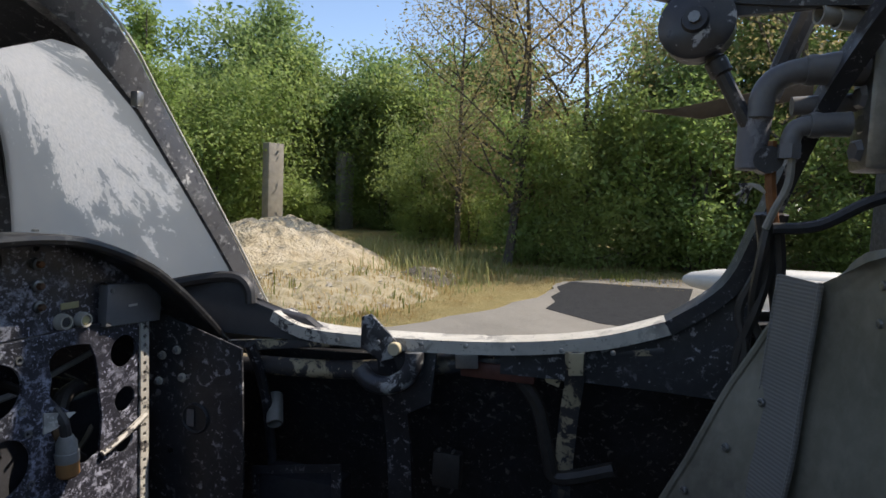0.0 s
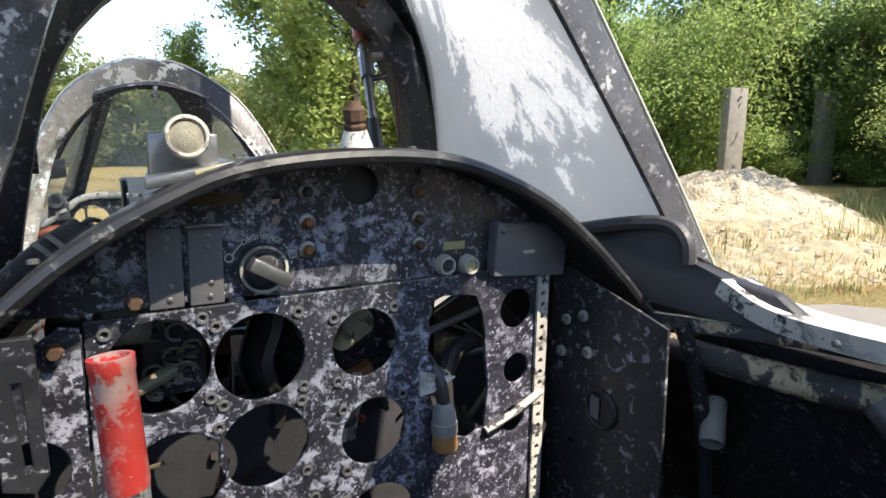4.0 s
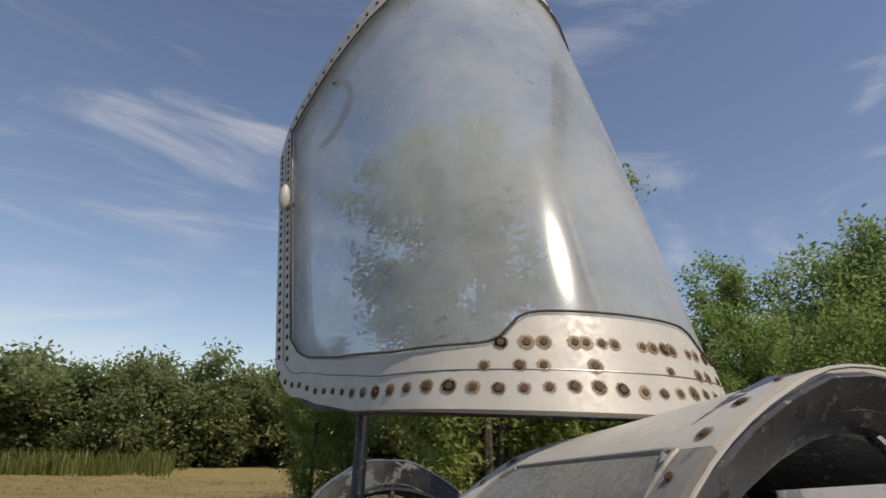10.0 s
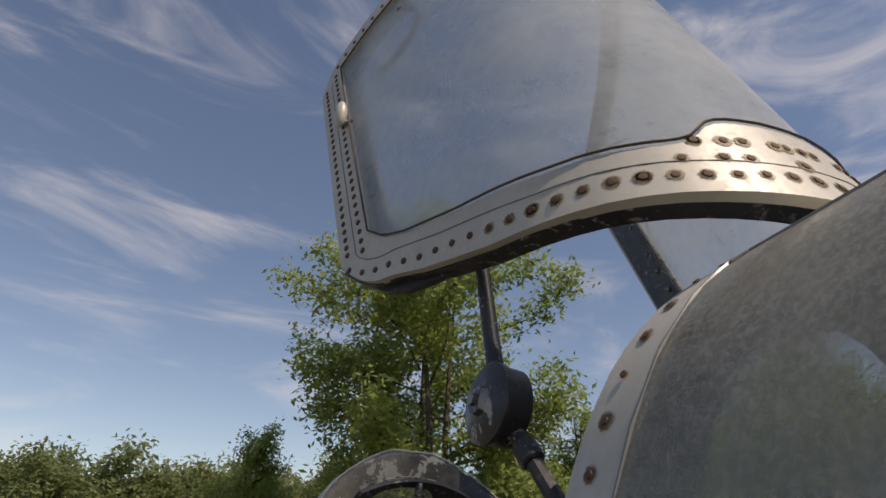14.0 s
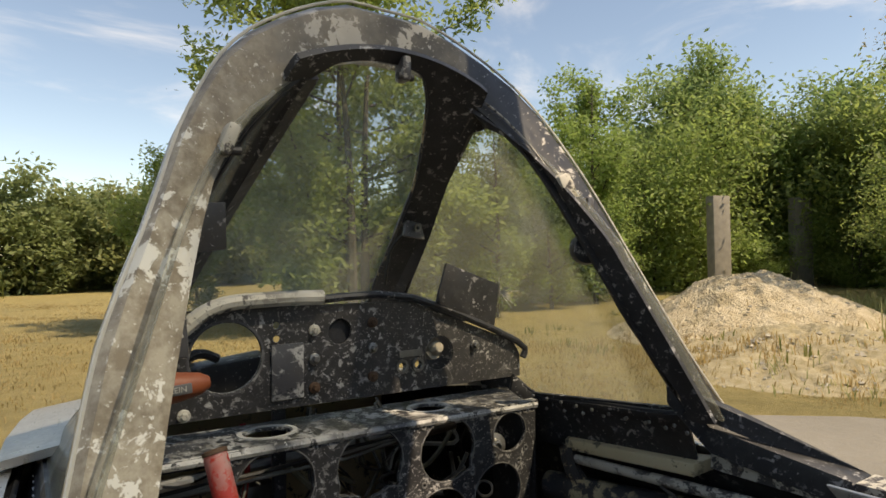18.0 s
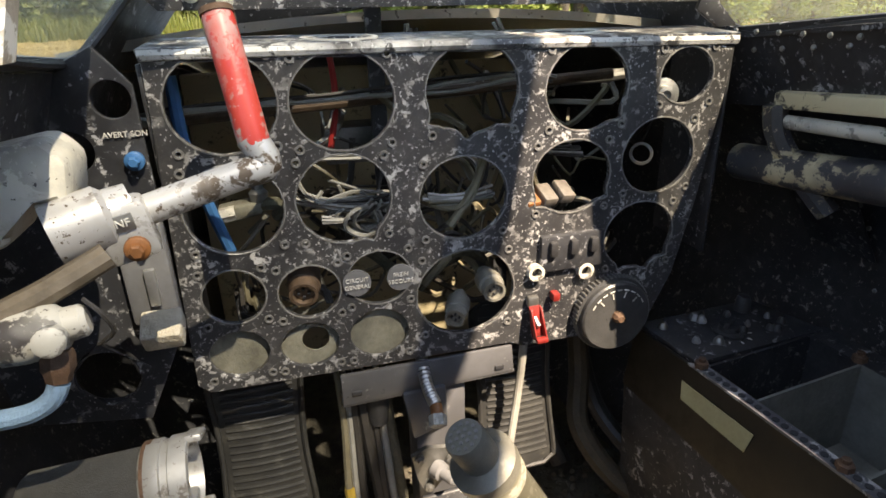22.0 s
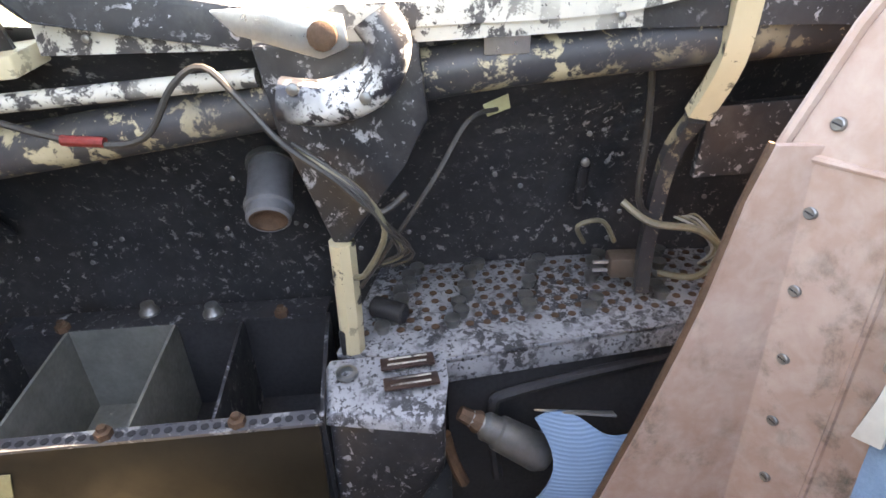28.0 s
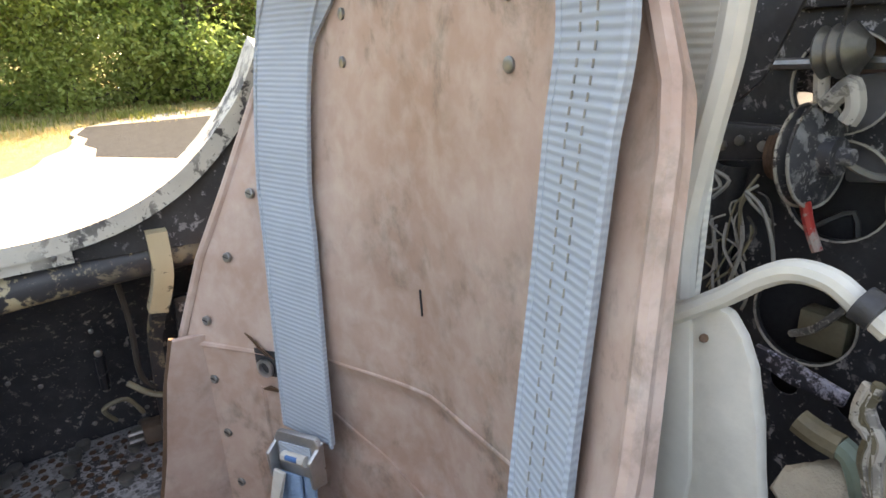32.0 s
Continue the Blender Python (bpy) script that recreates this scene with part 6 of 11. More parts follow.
# socket seen in the small top hole, instrument remnants
part("plug_socket", lathe([(0, 0.018), (0.004, 0.018), (0.006, 0.010), (0.018, 0.009), (0.019, 0.005), (0.010, 0.004), (0.010, 0)], (0.268, 0.020, 1.256), (-0.3, -1, 0.1), 18), STEEL, fp)
part("rim_ring", ring((0.258, 0.030, 1.190), (-0.9, -1, 0), 0.013, 0.003, 0.003), STEEL, fp)
for k in range(3):
    part("terminal_strip", box((0.112 + 0.020 * k, 0.010, 1.158 + 0.002 * k), (0.017, 0.026, 0.012), 0.002, pose(0, 0, 0, 28, 4 * k, 12)), PLUG_TAN if k else BUTTON_RUST, fp, "dusty terminal strip")

# wiring behind the panel
PLUG_GREY = plain("dull_grey_plug", (0.235, 0.225, 0.19), 0.5, 0.2, 0.35, 70)
PLUG_BROWN = plain("stained_brown_plug", (0.13, 0.085, 0.055), 0.55, 0.2, 0.5, 90)
OLIVE = plain("braided_olive_sheath", (0.10, 0.095, 0.06), 0.75, 0, 0.5, 140, 0.6, 0.001)
random.seed(21)
loom = thing("wiring_loom", (CX, 0.12, 1.1), "tangle of loose grey and yellowed wires with round connectors", "wiring")
def wander(p, q, sag, n=4, amp=0.02):
    p, q = Vector(p), Vector(q)
    pts = [p]
    for k in range(1, n):
        t = k / n
        pts.append(p.lerp(q, t) + Vector((random.uniform(-amp, amp), random.uniform(-amp, amp), random.uniform(-amp, amp) - sag * math.sin(math.pi * t))))
    return pts + [q]
part("conduit", tube([(-0.25, 0.095, 1.252), (0.0, 0.095, 1.262), (0.25, 0.095, 1.272)], 0.0062, 10, 4), PLUG_BROWN, loom, "brown conduit")
part("crossbar", cyl((-0.28, 0.16, 1.245), (0.32, 0.16, 1.262), 0.008, n=10), SILVER, loom)
for k in range(4):
    z = 1.285 + random.uniform(-0.012, 0.012)
    part("wire", tube(wander((-0.24, 0.065, z - 0.01), (0.12, 0.06, z + 0.005), 0.005, 5, 0.006), 0.0022, 5, 4), random.choice((WIRE, WIRE_DARK)), loom)
for k in range(5):
    part("wire", tube(wander((-0.11 + random.uniform(-0.03, 0.03), 0.05, 1.20 + random.uniform(-0.03, 0.02)), (-0.02 + random.uniform(-0.05, 0.06), 0.06, 1.15 + random.uniform(-0.04, 0.03)), 0.015, 4, 0.02), 0.0022, 5, 4), random.choice((WIRE, WIRE, WIRE_TAN)), loom)
for k in range(8):
    c = Vector((0.03 + random.uniform(-0.008, 0.008), 0.035 + 0.004 * k, 1.175))
    pts = [c + Vector((0.03 * math.cos(a) * (1 + 0.05 * k), 0.008 * math.sin(2 * a), 0.028 * math.sin(a))) for a in [j * 0.75 for j in range(9)]]
    part("wire", tube(pts, 0.0022, 5, 4), random.choice((WIRE, WIRE_TAN)), loom)
for k in range(10):
    c = Vector((-0.06 + random.uniform(-0.01, 0.01), 0.03 + 0.004 * k, 1.146))
    pts = [c + Vector((0.018 * math.cos(a) * (1 + 0.08 * k), 0.005 * math.sin(2 * a), 0.016 * math.sin(a))) for a in [j * 0.8 for j in range(8)]]
    part("wire", tube(pts, 0.002, 5, 4), WIRE, loom)
for k in range(80):
    a = (random.uniform(-0.22, 0.28), random.uniform(0.05, 0.14), random.uniform(1.02, 1.28))
    part("wire", tube(wander(a, (a[0] + random.uniform(-0.12, 0.12), random.uniform(0.05, 0.25), a[2] + random.uniform(-0.10, 0.06)), 0.03, 4, 0.03), random.choice((0.0018, 0.0025, 0.004)), 5, 4), random.choice((WIRE, WIRE_DARK, WIRE_DARK, WIRE_TAN)), loom)
for k in range(6):
    part("wire", tube(wander((0.00, 0.04 + 0.005 * k, 1.06 + 0.006 * k), (0.075, 0.05, 1.055 + 0.008 * k), -0.03, 4, 0.008), 0.005 if k < 2 else 0.003, 6, 4), WIRE_DARK if k % 2 else WIRE_TAN, loom)
def connector(c, axis, r, L, parent, name="connector", mat=None):
    b = part(name, lathe([(0, r * 0.55), (L * 0.25, r * 0.7), (L * 0.3, r), (L * 0.72, r), (L * 0.75, r * 0.86), (L, r * 0.86), (L, r * 0.66), (L * 0.9, r * 0.6), (L * 0.9, 0)], c, axis, 18), mat or LIGHT_WORN, parent, "round metal cable connector")
    a = Vector(axis).normalized()
    s, u, _ = frame_of(a)
    for k in range(4):
        q = Vector(c) + a * L * 0.9 + (s * math.cos(k * 1.57) + u * math.sin(k * 1.57)) * r * 0.3
        part("pin", cyl(q, q + a * L * 0.06, r * 0.1, n=6), DARK, b)
    return b
connector((0.068, 0.030, 1.070), (-0.05, -1, -0.10), 0.0145, 0.045, loom, mat=PLUG_GREY)
connector((0.040, 0.030, 1.046), (-0.45, -1, -0.20), 0.0135, 0.045, loom, mat=PLUG_GREY)
connector((-0.128, 0.045, 1.100), (-0.1, -1, -0.25), 0.017, 0.05, loom, mat=PLUG_BROWN)
part("relay_box", box((-0.05, 0.20, 1.195), (0.07, 0.05, 0.045), 0.003), STEEL, loom)
def bundle(p, q, n, sag, spread, r=0.0019, mats=None):
    """A loom of nearly parallel wires with two ties round it."""
    p, q = Vector(p), Vector(q)
    bend = Vector((random.uniform(-0.01, 0.01), random.uniform(-0.01, 0.01), -sag))
    for k in range(n):
        o = Vector((random.uniform(-spread, spread), random.uniform(-spread, spread), random.uniform(-spread, spread)))
        o2 = o * random.uniform(0.5, 1.5)
        part("wire", tube([p + o, p.lerp(q, 0.3) + o * 0.7 + bend * 0.8, p.lerp(q, 0.65) + o2 * 0.7 + bend, q + o2], r, 5, 5), random.choice(mats or (WIRE, WIRE, WIRE_DARK)), loom)
bundle((-0.13, 0.050, 1.218), (-0.03, 0.060, 1.214), 12, 0.004, 0.006)
bundle((-0.13, 0.055, 1.176), (-0.03, 0.045, 1.166), 12, 0.006, 0.008)
bundle((-0.10, 0.040, 1.150), (-0.045, 0.030, 1.166), 9, 0.010, 0.006)
bundle((0.012, 0.10, 1.33), (0.014, 0.09, 1.21), 12, 0.0, 0.008)
bundle((0.005, 0.035, 1.163), (0.080, 0.045, 1.160), 10, 0.004, 0.006, mats=(WIRE, WIRE_TAN, ENGRAVE))
bundle((0.10, 0.060, 1.215), (0.19, 0.060, 1.200), 14, 0.006, 0.010, mats=(WIRE, WIRE_DARK, WIRE_DARK))
bundle((0.10, 0.080, 1.33), (0.16, 0.070, 1.28), 8, 0.01, 0.008)
bundle((-0.150, 0.045, 1.128), (-0.118, 0.040, 1.118), 9, -0.016, 0.005, mats=(WIRE, ENGRAVE))
for pts, r in (([(-0.075, 0.05, 1.115), (-0.055, 0.04, 1.105), (-0.035, 0.04, 1.085), (-0.02, 0.06, 1.07)], 0.006), ([(0.005, 0.05, 1.062), (0.025, 0.045, 1.085), (0.052, 0.045, 1.092), (0.075, 0.05, 1.075)], 0.006),
               ([(0.000, 0.06, 1.045), (0.02, 0.05, 1.072), (0.05, 0.06, 1.082), (0.09, 0.06, 1.09)], 0.005), ([(-0.15, 0.07, 1.20), (-0.135, 0.06, 1.185), (-0.135, 0.06, 1.165), (-0.15, 0.07, 1.15)], 0.007)):
    part("braided_hose", tube(pts, r, 9, 5), OLIVE, loom, "olive braided hose")
vb = part("valve_block", box((-0.185, 0.075, 1.160), (0.045, 0.03, 0.014), 0.003, pose(0, 0, 0, 0, -8, 0)), DUSTY, loom, "dusty valve block")
part("valve_cap", lathe([(0, 0.009), (0.010, 0.010), (0.014, 0.006), (0.022, 0.005), (0.030, 0.003), (0.030, 0)], (-0.165, 0.07, 1.168), (0, 0, 1), 10), STEEL, vb)
part("valve_elbow", tube([(-0.172, 0.07, 1.162), (-0.150, 0.065, 1.166), (-0.135, 0.07, 1.156)], 0.007, 8, 4), OLIVE, vb)
part("valve_nut", cyl((-0.205, 0.065, 1.158), (-0.190, 0.065, 1.160), 0.008, n=6), LIGHT_WORN, vb)
part("terminal", cyl((-0.165, 0.09, 1.175), (-0.165, 0.09, 1.215), 0.005, n=8), STEEL, loom)
part("yellow_tube", tube([(0.03, 0.03, 1.13), (0.06, 0.035, 1.17), (0.075, 0.04, 1.21)], 0.005, 8, 4), WIRE_TAN, loom)
part("blue_tube", tube([(-0.225, 0.05, 1.30), (-0.222, 0.05, 1.22), (-0.20, 0.06, 1.12)], 0.006, 8, 4), BLUE_CAP, loom)
part("black_post", box((-0.022, 0.14, 1.2), (0.018, 0.012, 0.32), 0.002), BLACK, loom)
part("red_lead", tube([(-0.075, 0.13, 1.32), (-0.072, 0.12, 1.26), (-0.085, 0.11, 1.20)], 0.004, 6, 4), RED, loom)

# upper panel
up = thing("upper_panel", (CX, 0.09, 1.34), "upper black panel with chipped white patches and round holes", "panel")
UP_OUT = [(-0.226, 1.345), (0.392, 1.338), (0.392, 1.375), (0.378, 1.398), (0.163, 1.478), (-0.132, 1.480), (-0.238, 1.420), (-0.240, 1.36)]
part("panel_plate", plate("upper_plate", UP_OUT, [(-0.113, 1.418, 0.046), (0.046, 1.440, 0.019), (0.220, 1.393, 0.028), (-0.047, 1.455, 0.006), (-0.047, 1.437, 0.006), (0.148, 1.378, 0.007), (0.177, 1.380, 0.007)], 0.005, facing(0, 0.092, 0), FRONT_BLACK, 0.001), FRONT_BLACK, up)
part("hole_ring", ring((-0.113, 0.091, 1.418), AFT, 0.049, 0.003, 0.002, 36), DARK_GREY, up)
part("rim_tube", tube([(-0.262, 0.06, 1.385), (-0.245, 0.07, 1.405), (-0.185, 0.075, 1.446), (-0.130, 0.08, 1.484), (-0.06, 0.08, 1.491), (0.015, 0.08, 1.491)], 0.0105, 10, 5), LIGHT_WORN, up, "grey padded rim tube")
part("rim_edge", tube([(0.015, 0.083, 1.488), (0.165, 0.083, 1.484), (0.38, 0.083, 1.400), (0.394, 0.083, 1.37)], 0.006, 8, 3), BLACK, up)
part("cover_plate", box((-0.033, 0.087, 1.392), (0.045, 0.004, 0.075), 0.001), DARK_GREY, up)
for x, z, mt in ((0.006, 1.445, LIGHT_WORN), (0.006, 1.365, RUST), (0.098, 1.370, RUST), (0.098, 1.450, RUST), (0.006, 1.405, STEEL), (0.098, 1.412, STEEL), (0.29, 1.40, STEEL), (-0.195, 1.358, LIGHT_WORN), (-0.165, 1.352, LIGHT_WORN)):
    button(up, (x, 0.090, z), AFT, 0.008, mt, mt, "push_button")
for x in (0.148, 0.177):
    part("lamp_ring", ring((x, 0.090, 1.379), AFT, 0.011, 0.004, 0.005, 18), STEEL, up)
part("label_plate", box((0.165, 0.0885, 1.398), (0.042, 0.002, 0.010)), STEEL, up)
part("side_cheek", slab([(0.326, 0.030, 1.355), (0.372, 0.030, 1.312), (0.347, 0.030, 1.311), (0.318, 0.030, 1.330)], (0.002, 0.008, 0), 0.001), BLACK, up)

part("instrument_can", lathe([(0, 0.026), (0.05, 0.026), (0.05, 0.0)], (0.046, 0.099, 1.440), (0, 1, 0), 20), DARK, up, "black instrument can")
part("lamp_socket", lathe([(0, 0.018), (0.012, 0.018), (0.013, 0.010), (0.020, 0.011), (0.027, 0.008), (0.030, 0.0)], (0.222, 0.122, 1.396), (0.1, -1, 0.2), 16), CLOTH, up, "dusty lamp socket")

# the upper panel stands a little ahead of the lower one's shelf edge
nearer = Matrix.Translation((-0.1867, -0.4774, 1.4699)) @ Matrix.Scale(0.9175, 4) @ Matrix.Translation((0.1867, 0.4774, -1.4699))
for o in up.children_recursive:
    o.data.transform(nearer)

# compass lamp left of the upper panel, sight plate on the right, pulleys ahead
lampb = thing("gun_camera_mount", (-0.195, 0.03, 1.43), "round black ringed mount on a bracket by the windscreen", "mount")
part("bracket", slab([(-0.215, 0.02, 1.43), (-0.165, 0.02, 1.43), (-0.168, 0.02, 1.475), (-0.185, 0.02, 1.498), (-0.21, 0.02, 1.49)], (0, 0.012, 0), 0.002), DARK_GREY, lampb)
part("ring_body", lathe([(0, 0.019), (0.012, 0.019), (0.016, 0.016), (0.016, 0.010), (0.006, 0.008), (0.006, 0)], (-0.194, 0.02, 1.480), AFT, 24), STEEL, lampb)
part("label_plate", box((-0.185, 0.017, 1.452), (0.026, 0.002, 0.008), 0.0005, pose(0, 0, 0, 0, -22, 0)), LIGHT_WORN, lampb)
vis = thing("visor_plate", (0.24, 0.035, 1.43), "small black square plate standing on the coaming", "plate")
part("plate", slab([(0.194, 0.032, 1.532), (0.301, 0.040, 1.497), (0.287, 0.036, 1.430), (0.173, 0.030, 1.474)], (0.001, 0.006, 0), 0.001), BLACK, vis)
part("foot", box((0.20, 0.05, 1.458), (0.07, 0.03, 0.008), 0.002, pose(0, 0, 0, 0, 20, 0)), BLACK, vis)
pul = thing("cable_pulleys", (-0.11, 0.3, 1.38), "pair of small grooved pulleys with a thin cable", "pulley")
for x, z in ((-0.135, 1.455), (-0.128, 1.395)):
    part("pulley_wheel", lathe([(0, 0), (0, 0.016), (0.002, 0.019), (0.005, 0.014), (0.008, 0.019), (0.010, 0.016), (0.010, 0)], (x, 0.24, z), (1, -0.6, 0), 20), STEEL, pul)
part("link", cyl((-0.128, 0.235, 1.395), (-0.130, 0.235, 1.455), 0.003, n=8), STEEL, pul)
part("cable", tube([(-0.13, 0.24, 1.465), (-0.06, 0.26, 1.462), (0.0, 0.28, 1.45)], 0.0015, 5, 3), WIRE_DARK, pul)
part("support", box((-0.09, 0.22, 1.368), (0.16, 0.06, 0.05), 0.006, pose(0, 0, 0, 0, -6, 0)), BLACK, pul)
part("lever", tube([(-0.16, 0.2, 1.385), (-0.12, 0.19, 1.41), (-0.09, 0.2, 1.40)], 0.007, 8, 4), BLACK, pul)
lug = thing("strut_bracket", (0.165, 0.075, 1.585), "small worn bracket with a hole on the windscreen strut", "bracket")
part("lug", slab([(0.140, 0.062, 1.572), (0.178, 0.064, 1.567), (0.174, 0.070, 1.598), (0.148, 0.068, 1.602)], (0, 0.008, 0), 0.002), DARK_GREY, lug)
part("eye", ring((0.161, 0.062, 1.584), AFT, 0.006, 0.003, 0.004, 14), STEEL, lug)
part("eye_hole", cyl((0.161, 0.0625, 1.584), (0.161, 0.0605, 1.584), 0.0045, n=12), DARK, lug)
part("wire_tuft", tube([(0.146, 0.075, 1.575), (0.132, 0.09, 1.55), (0.128, 0.10, 1.50)], 0.0025, 6, 4), WIRE_DARK, lug)
for c, n_ in (((CX, -0.118, 1.748), "arch_catch"), ((-0.170, -0.150, 1.640), "arch_catch"), ((0.285, -0.155, 1.60), "arch_catch")):
    kc = thing(n_, c, "small worn metal catch under the windscreen arch", "catch", "arch catches")
    part("lug", box(c, (0.012, 0.020, 0.030), 0.004, pose(0, 0, 0, 0, 20 if c[0] < -0.1 else 0, 0)), LIGHT_WORN if c[0] < -0.1 else DARK_GREY, kc)
    part("pin", cyl(Vector(c) + Vector((-0.010, -0.004, -0.010)), Vector(c) + Vector((0.010, -0.004, -0.010)), 0.004, n=10), DARK, kc)
mirror = thing("mirror_knob", (0.30, -0.12, 1.56), "round black knob with a lens on the windscreen leg", "knob")
part("body", lathe([(0, 0), (0, 0.018), (0.012, 0.021), (0.022, 0.018), (0.024, 0)], (0.283, -0.150, 1.548), (-0.6, -1, -0.1), 20), BLACK, mirror)
part("clip", box((0.243, -0.160, 1.625), (0.022, 0.012, 0.036), 0.003, pose(0, 0, 0, 0, -28, 0)), LIGHT_WORN, mirror)
lbr = thing("frame_bracket", (-0.17, -0.12, 1.55), "black notched plate hanging inside the windscreen frame", "bracket")
part("plate", slab([(-0.199, -0.15, 1.583), (-0.168, -0.135, 1.587), (-0.167, -0.135, 1.545), (-0.196, -0.15, 1.541)], (0.002, 0.008, 0), 0.001), BLACK, lbr)

# brake handle
fr = thing("brake_handle", (-0.205, -0.05, 1.40), "faded orange wooden brake pull handle with a name plate", "handle")
part("grip", lathe([(-0.046, 0.0), (-0.045, 0.006), (-0.036, 0.0115), (-0.01, 0.0150), (0.015, 0.0148), (0.036, 0.0108), (0.0445, 0.006), (0.046, 0.0)], (-0.206, -0.05, 1.411), (1, 0, 0.06), 20), ORANGE, fr)
npl = part("name_plate", box((-0.196, -0.0655, 1.4115), (0.030, 0.002, 0.010), 0.0008, pose(0, 0, 0, 0, -4, 0)), GREY_PLASTIC, fr)
text("FREIN", 0.0078, facing(-0.196, -0.0668, 1.4115) @ pose(0, 0, 0, 0, 0, 4), ENGRAVE, npl)
part("pull_rod", cyl((-0.206, -0.05, 1.411), (-0.206, 0.10, 1.405), 0.006, n=10), STEEL, fr)

# red gripped lever on its arm
WORN_LEVER = painted("stained_lever_paint", (0.34, 0.335, 0.33), (0.10, 0.075, 0.055), 0.565, 60, rough=0.36, spot=0.64, base2=(0.44, 0.435, 0.425), metal=0.3)
lev = thing("red_lever", (-0.23, -0.13, 1.22), "angled steel lever with a worn red grip", "lever")
part("grip", lathe([(0, 0.0100), (0.004, 0.0112), (0.090, 0.0112), (0.094, 0.0104), (0.094, 0.0)], (-0.152, -0.120, 1.265), (-0.015, 0.035, 0.095), 22), RED_WORN, lev, "worn red painted grip")
part("tip", lathe([(0.093, 0.0118), (0.097, 0.0116), (0.098, 0.008), (0.093, 0.005), (0.093, 0)], (-0.152, -0.120, 1.265), (-0.015, 0.035, 0.095), 22), RUST, lev)
part("arm", tube([(-0.155, -0.118, 1.272), (-0.146, -0.122, 1.252), (-0.165, -0.125, 1.247), (-0.232, -0.134, 1.230)], 0.0108, 12, 4), WORN_LEVER, lev, "scuffed grey tubular arm")
part("hub", lathe([(-0.02, 0.012), (-0.02, 0.021), (0.012, 0.021), (0.016, 0.017), (0.03, 0.016), (0.03, 0.0)], (-0.262, -0.146, 1.230), (1, 0.35, 0.2), 24), WORN_LEVER, lev)
part("clamp", box((-0.240, -0.142, 1.222), (0.034, 0.026, 0.040), 0.005, pose(0, 0, 0, 0, -10, 12)), WORN_LEVER, lev)
button(lev, (-0.232, -0.158, 1.214), (0.1, -1, 0), 0.008, BUTTON_RUST, BUTTON_RUST, "rusty_knob")
cp = part("clamp_plate", box((-0.243, -0.157, 1.230), (0.024, 0.002, 0.011), 0.0006, pose(0, 0, 0, 0, -10, 12)), STEEL, lev)
text("GONF", 0.0075, facing(-0.243, -0.1585, 1.230) @ pose(0, 0, 0, 0, 0, 10), ENGRAVE, cp)

# left sub panel, knurled grip and plumbing
ls = thing("side_sub_panel", (-0.31, -0.02, 1.0), "black side panel with an empty round hole and small switches", "panel")
part("plate", plate("left_plate", [(-0.268, 1.33), (-0.245, 1.30), (-0.245, 1.08), (-0.292, 0.985), (-0.40, 1.0), (-0.41, 1.15), (-0.33, 1.30)], [(-0.318, 1.040, 0.030), (-0.262, 1.290, 0.016), (-0.30, 1.25, 0.018)], 0.005, facing(0, -0.012, 0), BLACK, 0.001), BLACK, ls)
part("hole_flange", plate("hole_flange", [(-0.355, 1.04), (-0.318, 1.078), (-0.280, 1.045), (-0.312, 1.002)], [(-0.318, 1.040, 0.0285)], 0.003, facing(0, -0.0205, 0), FRONT_BLACK), FRONT_BLACK, ls)
cap = button(ls, (-0.254, -0.016, 1.240), AFT, 0.008, BLUE_CAP, BLUE_CAP, "blue_button", "blue push button")
text("AVERT SON", 0.0065, facing(-0.257, -0.016, 1.262), ENGRAVE, ls)
tg = part("trim_switch", box((-0.263, -0.022, 1.140), (0.040, 0.014, 0.095), 0.004), GREY_PLASTIC, ls, "grey switch unit with a white rocker")
part("rocker", box((-0.256, -0.045, 1.095), (0.034, 0.030, 0.022), 0.003, pose(0, 0, 0, 30, 0, 0)), CLOTH, tg)
part("slot", box((-0.260, -0.031, 1.130), (0.009, 0.006, 0.035), 0.001), SILVER, tg)
button(tg, (-0.260, -0.031, 1.170), AFT, 0.0065, RED, RED, "red_button")
screws(tg, [(-0.278, -0.030, 1.176), (-0.249, -0.030, 1.178)], AFT)
WORN_SILVER = painted("stained_silver_casting", (0.36, 0.355, 0.34), (0.11, 0.085, 0.06), 0.57, 60, rough=0.38, spot=0.64, base2=(0.48, 0.475, 0.455), metal=0.4)
gr = thing("knurled_grip", (-0.30, -0.14, 1.0), "large knurled grey throttle grip with a metal collar", "grip")
part("barrel", lathe([(0, 0.0), (0, 0.028), (0.004, 0.031), (0.08, 0.031), (0.083, 0.030)], (-0.352, -0.145, 1.008), (1, 0.02, 0.03), 32), plain("knurled_grey", (0.165, 0.163, 0.148), 0.55, 0.2, 0.2, 140, 0.9, 0.003), gr)
part("collar", lathe([(0.083, 0.031), (0.088, 0.0345), (0.098, 0.0345), (0.099, 0.0325), (0.104, 0.0325), (0.105, 0.0345), (0.118, 0.0345), (0.119, 0.030), (0.106, 0.027), (0.104, 0.0)], (-0.352, -0.145, 1.008), (1, 0.02, 0.03), 32), WORN_SILVER, gr)
for an in (1.15, 4.55):
    part("castle_lug", box((-0.231, -0.142 + 0.0312 * math.cos(an), 1.0116 + 0.0312 * math.sin(an)), (0.013, 0.026, 0.006), 0.002, pose(0, 0, 0, math.degrees(an) + 90, 0, 0)), WORN_SILVER, gr)
part("rust_band", ring((-0.267, -0.143, 1.0105), (1, 0.02, 0.03), 0.0345, 0.003, 0.006, 32), RUST, gr)
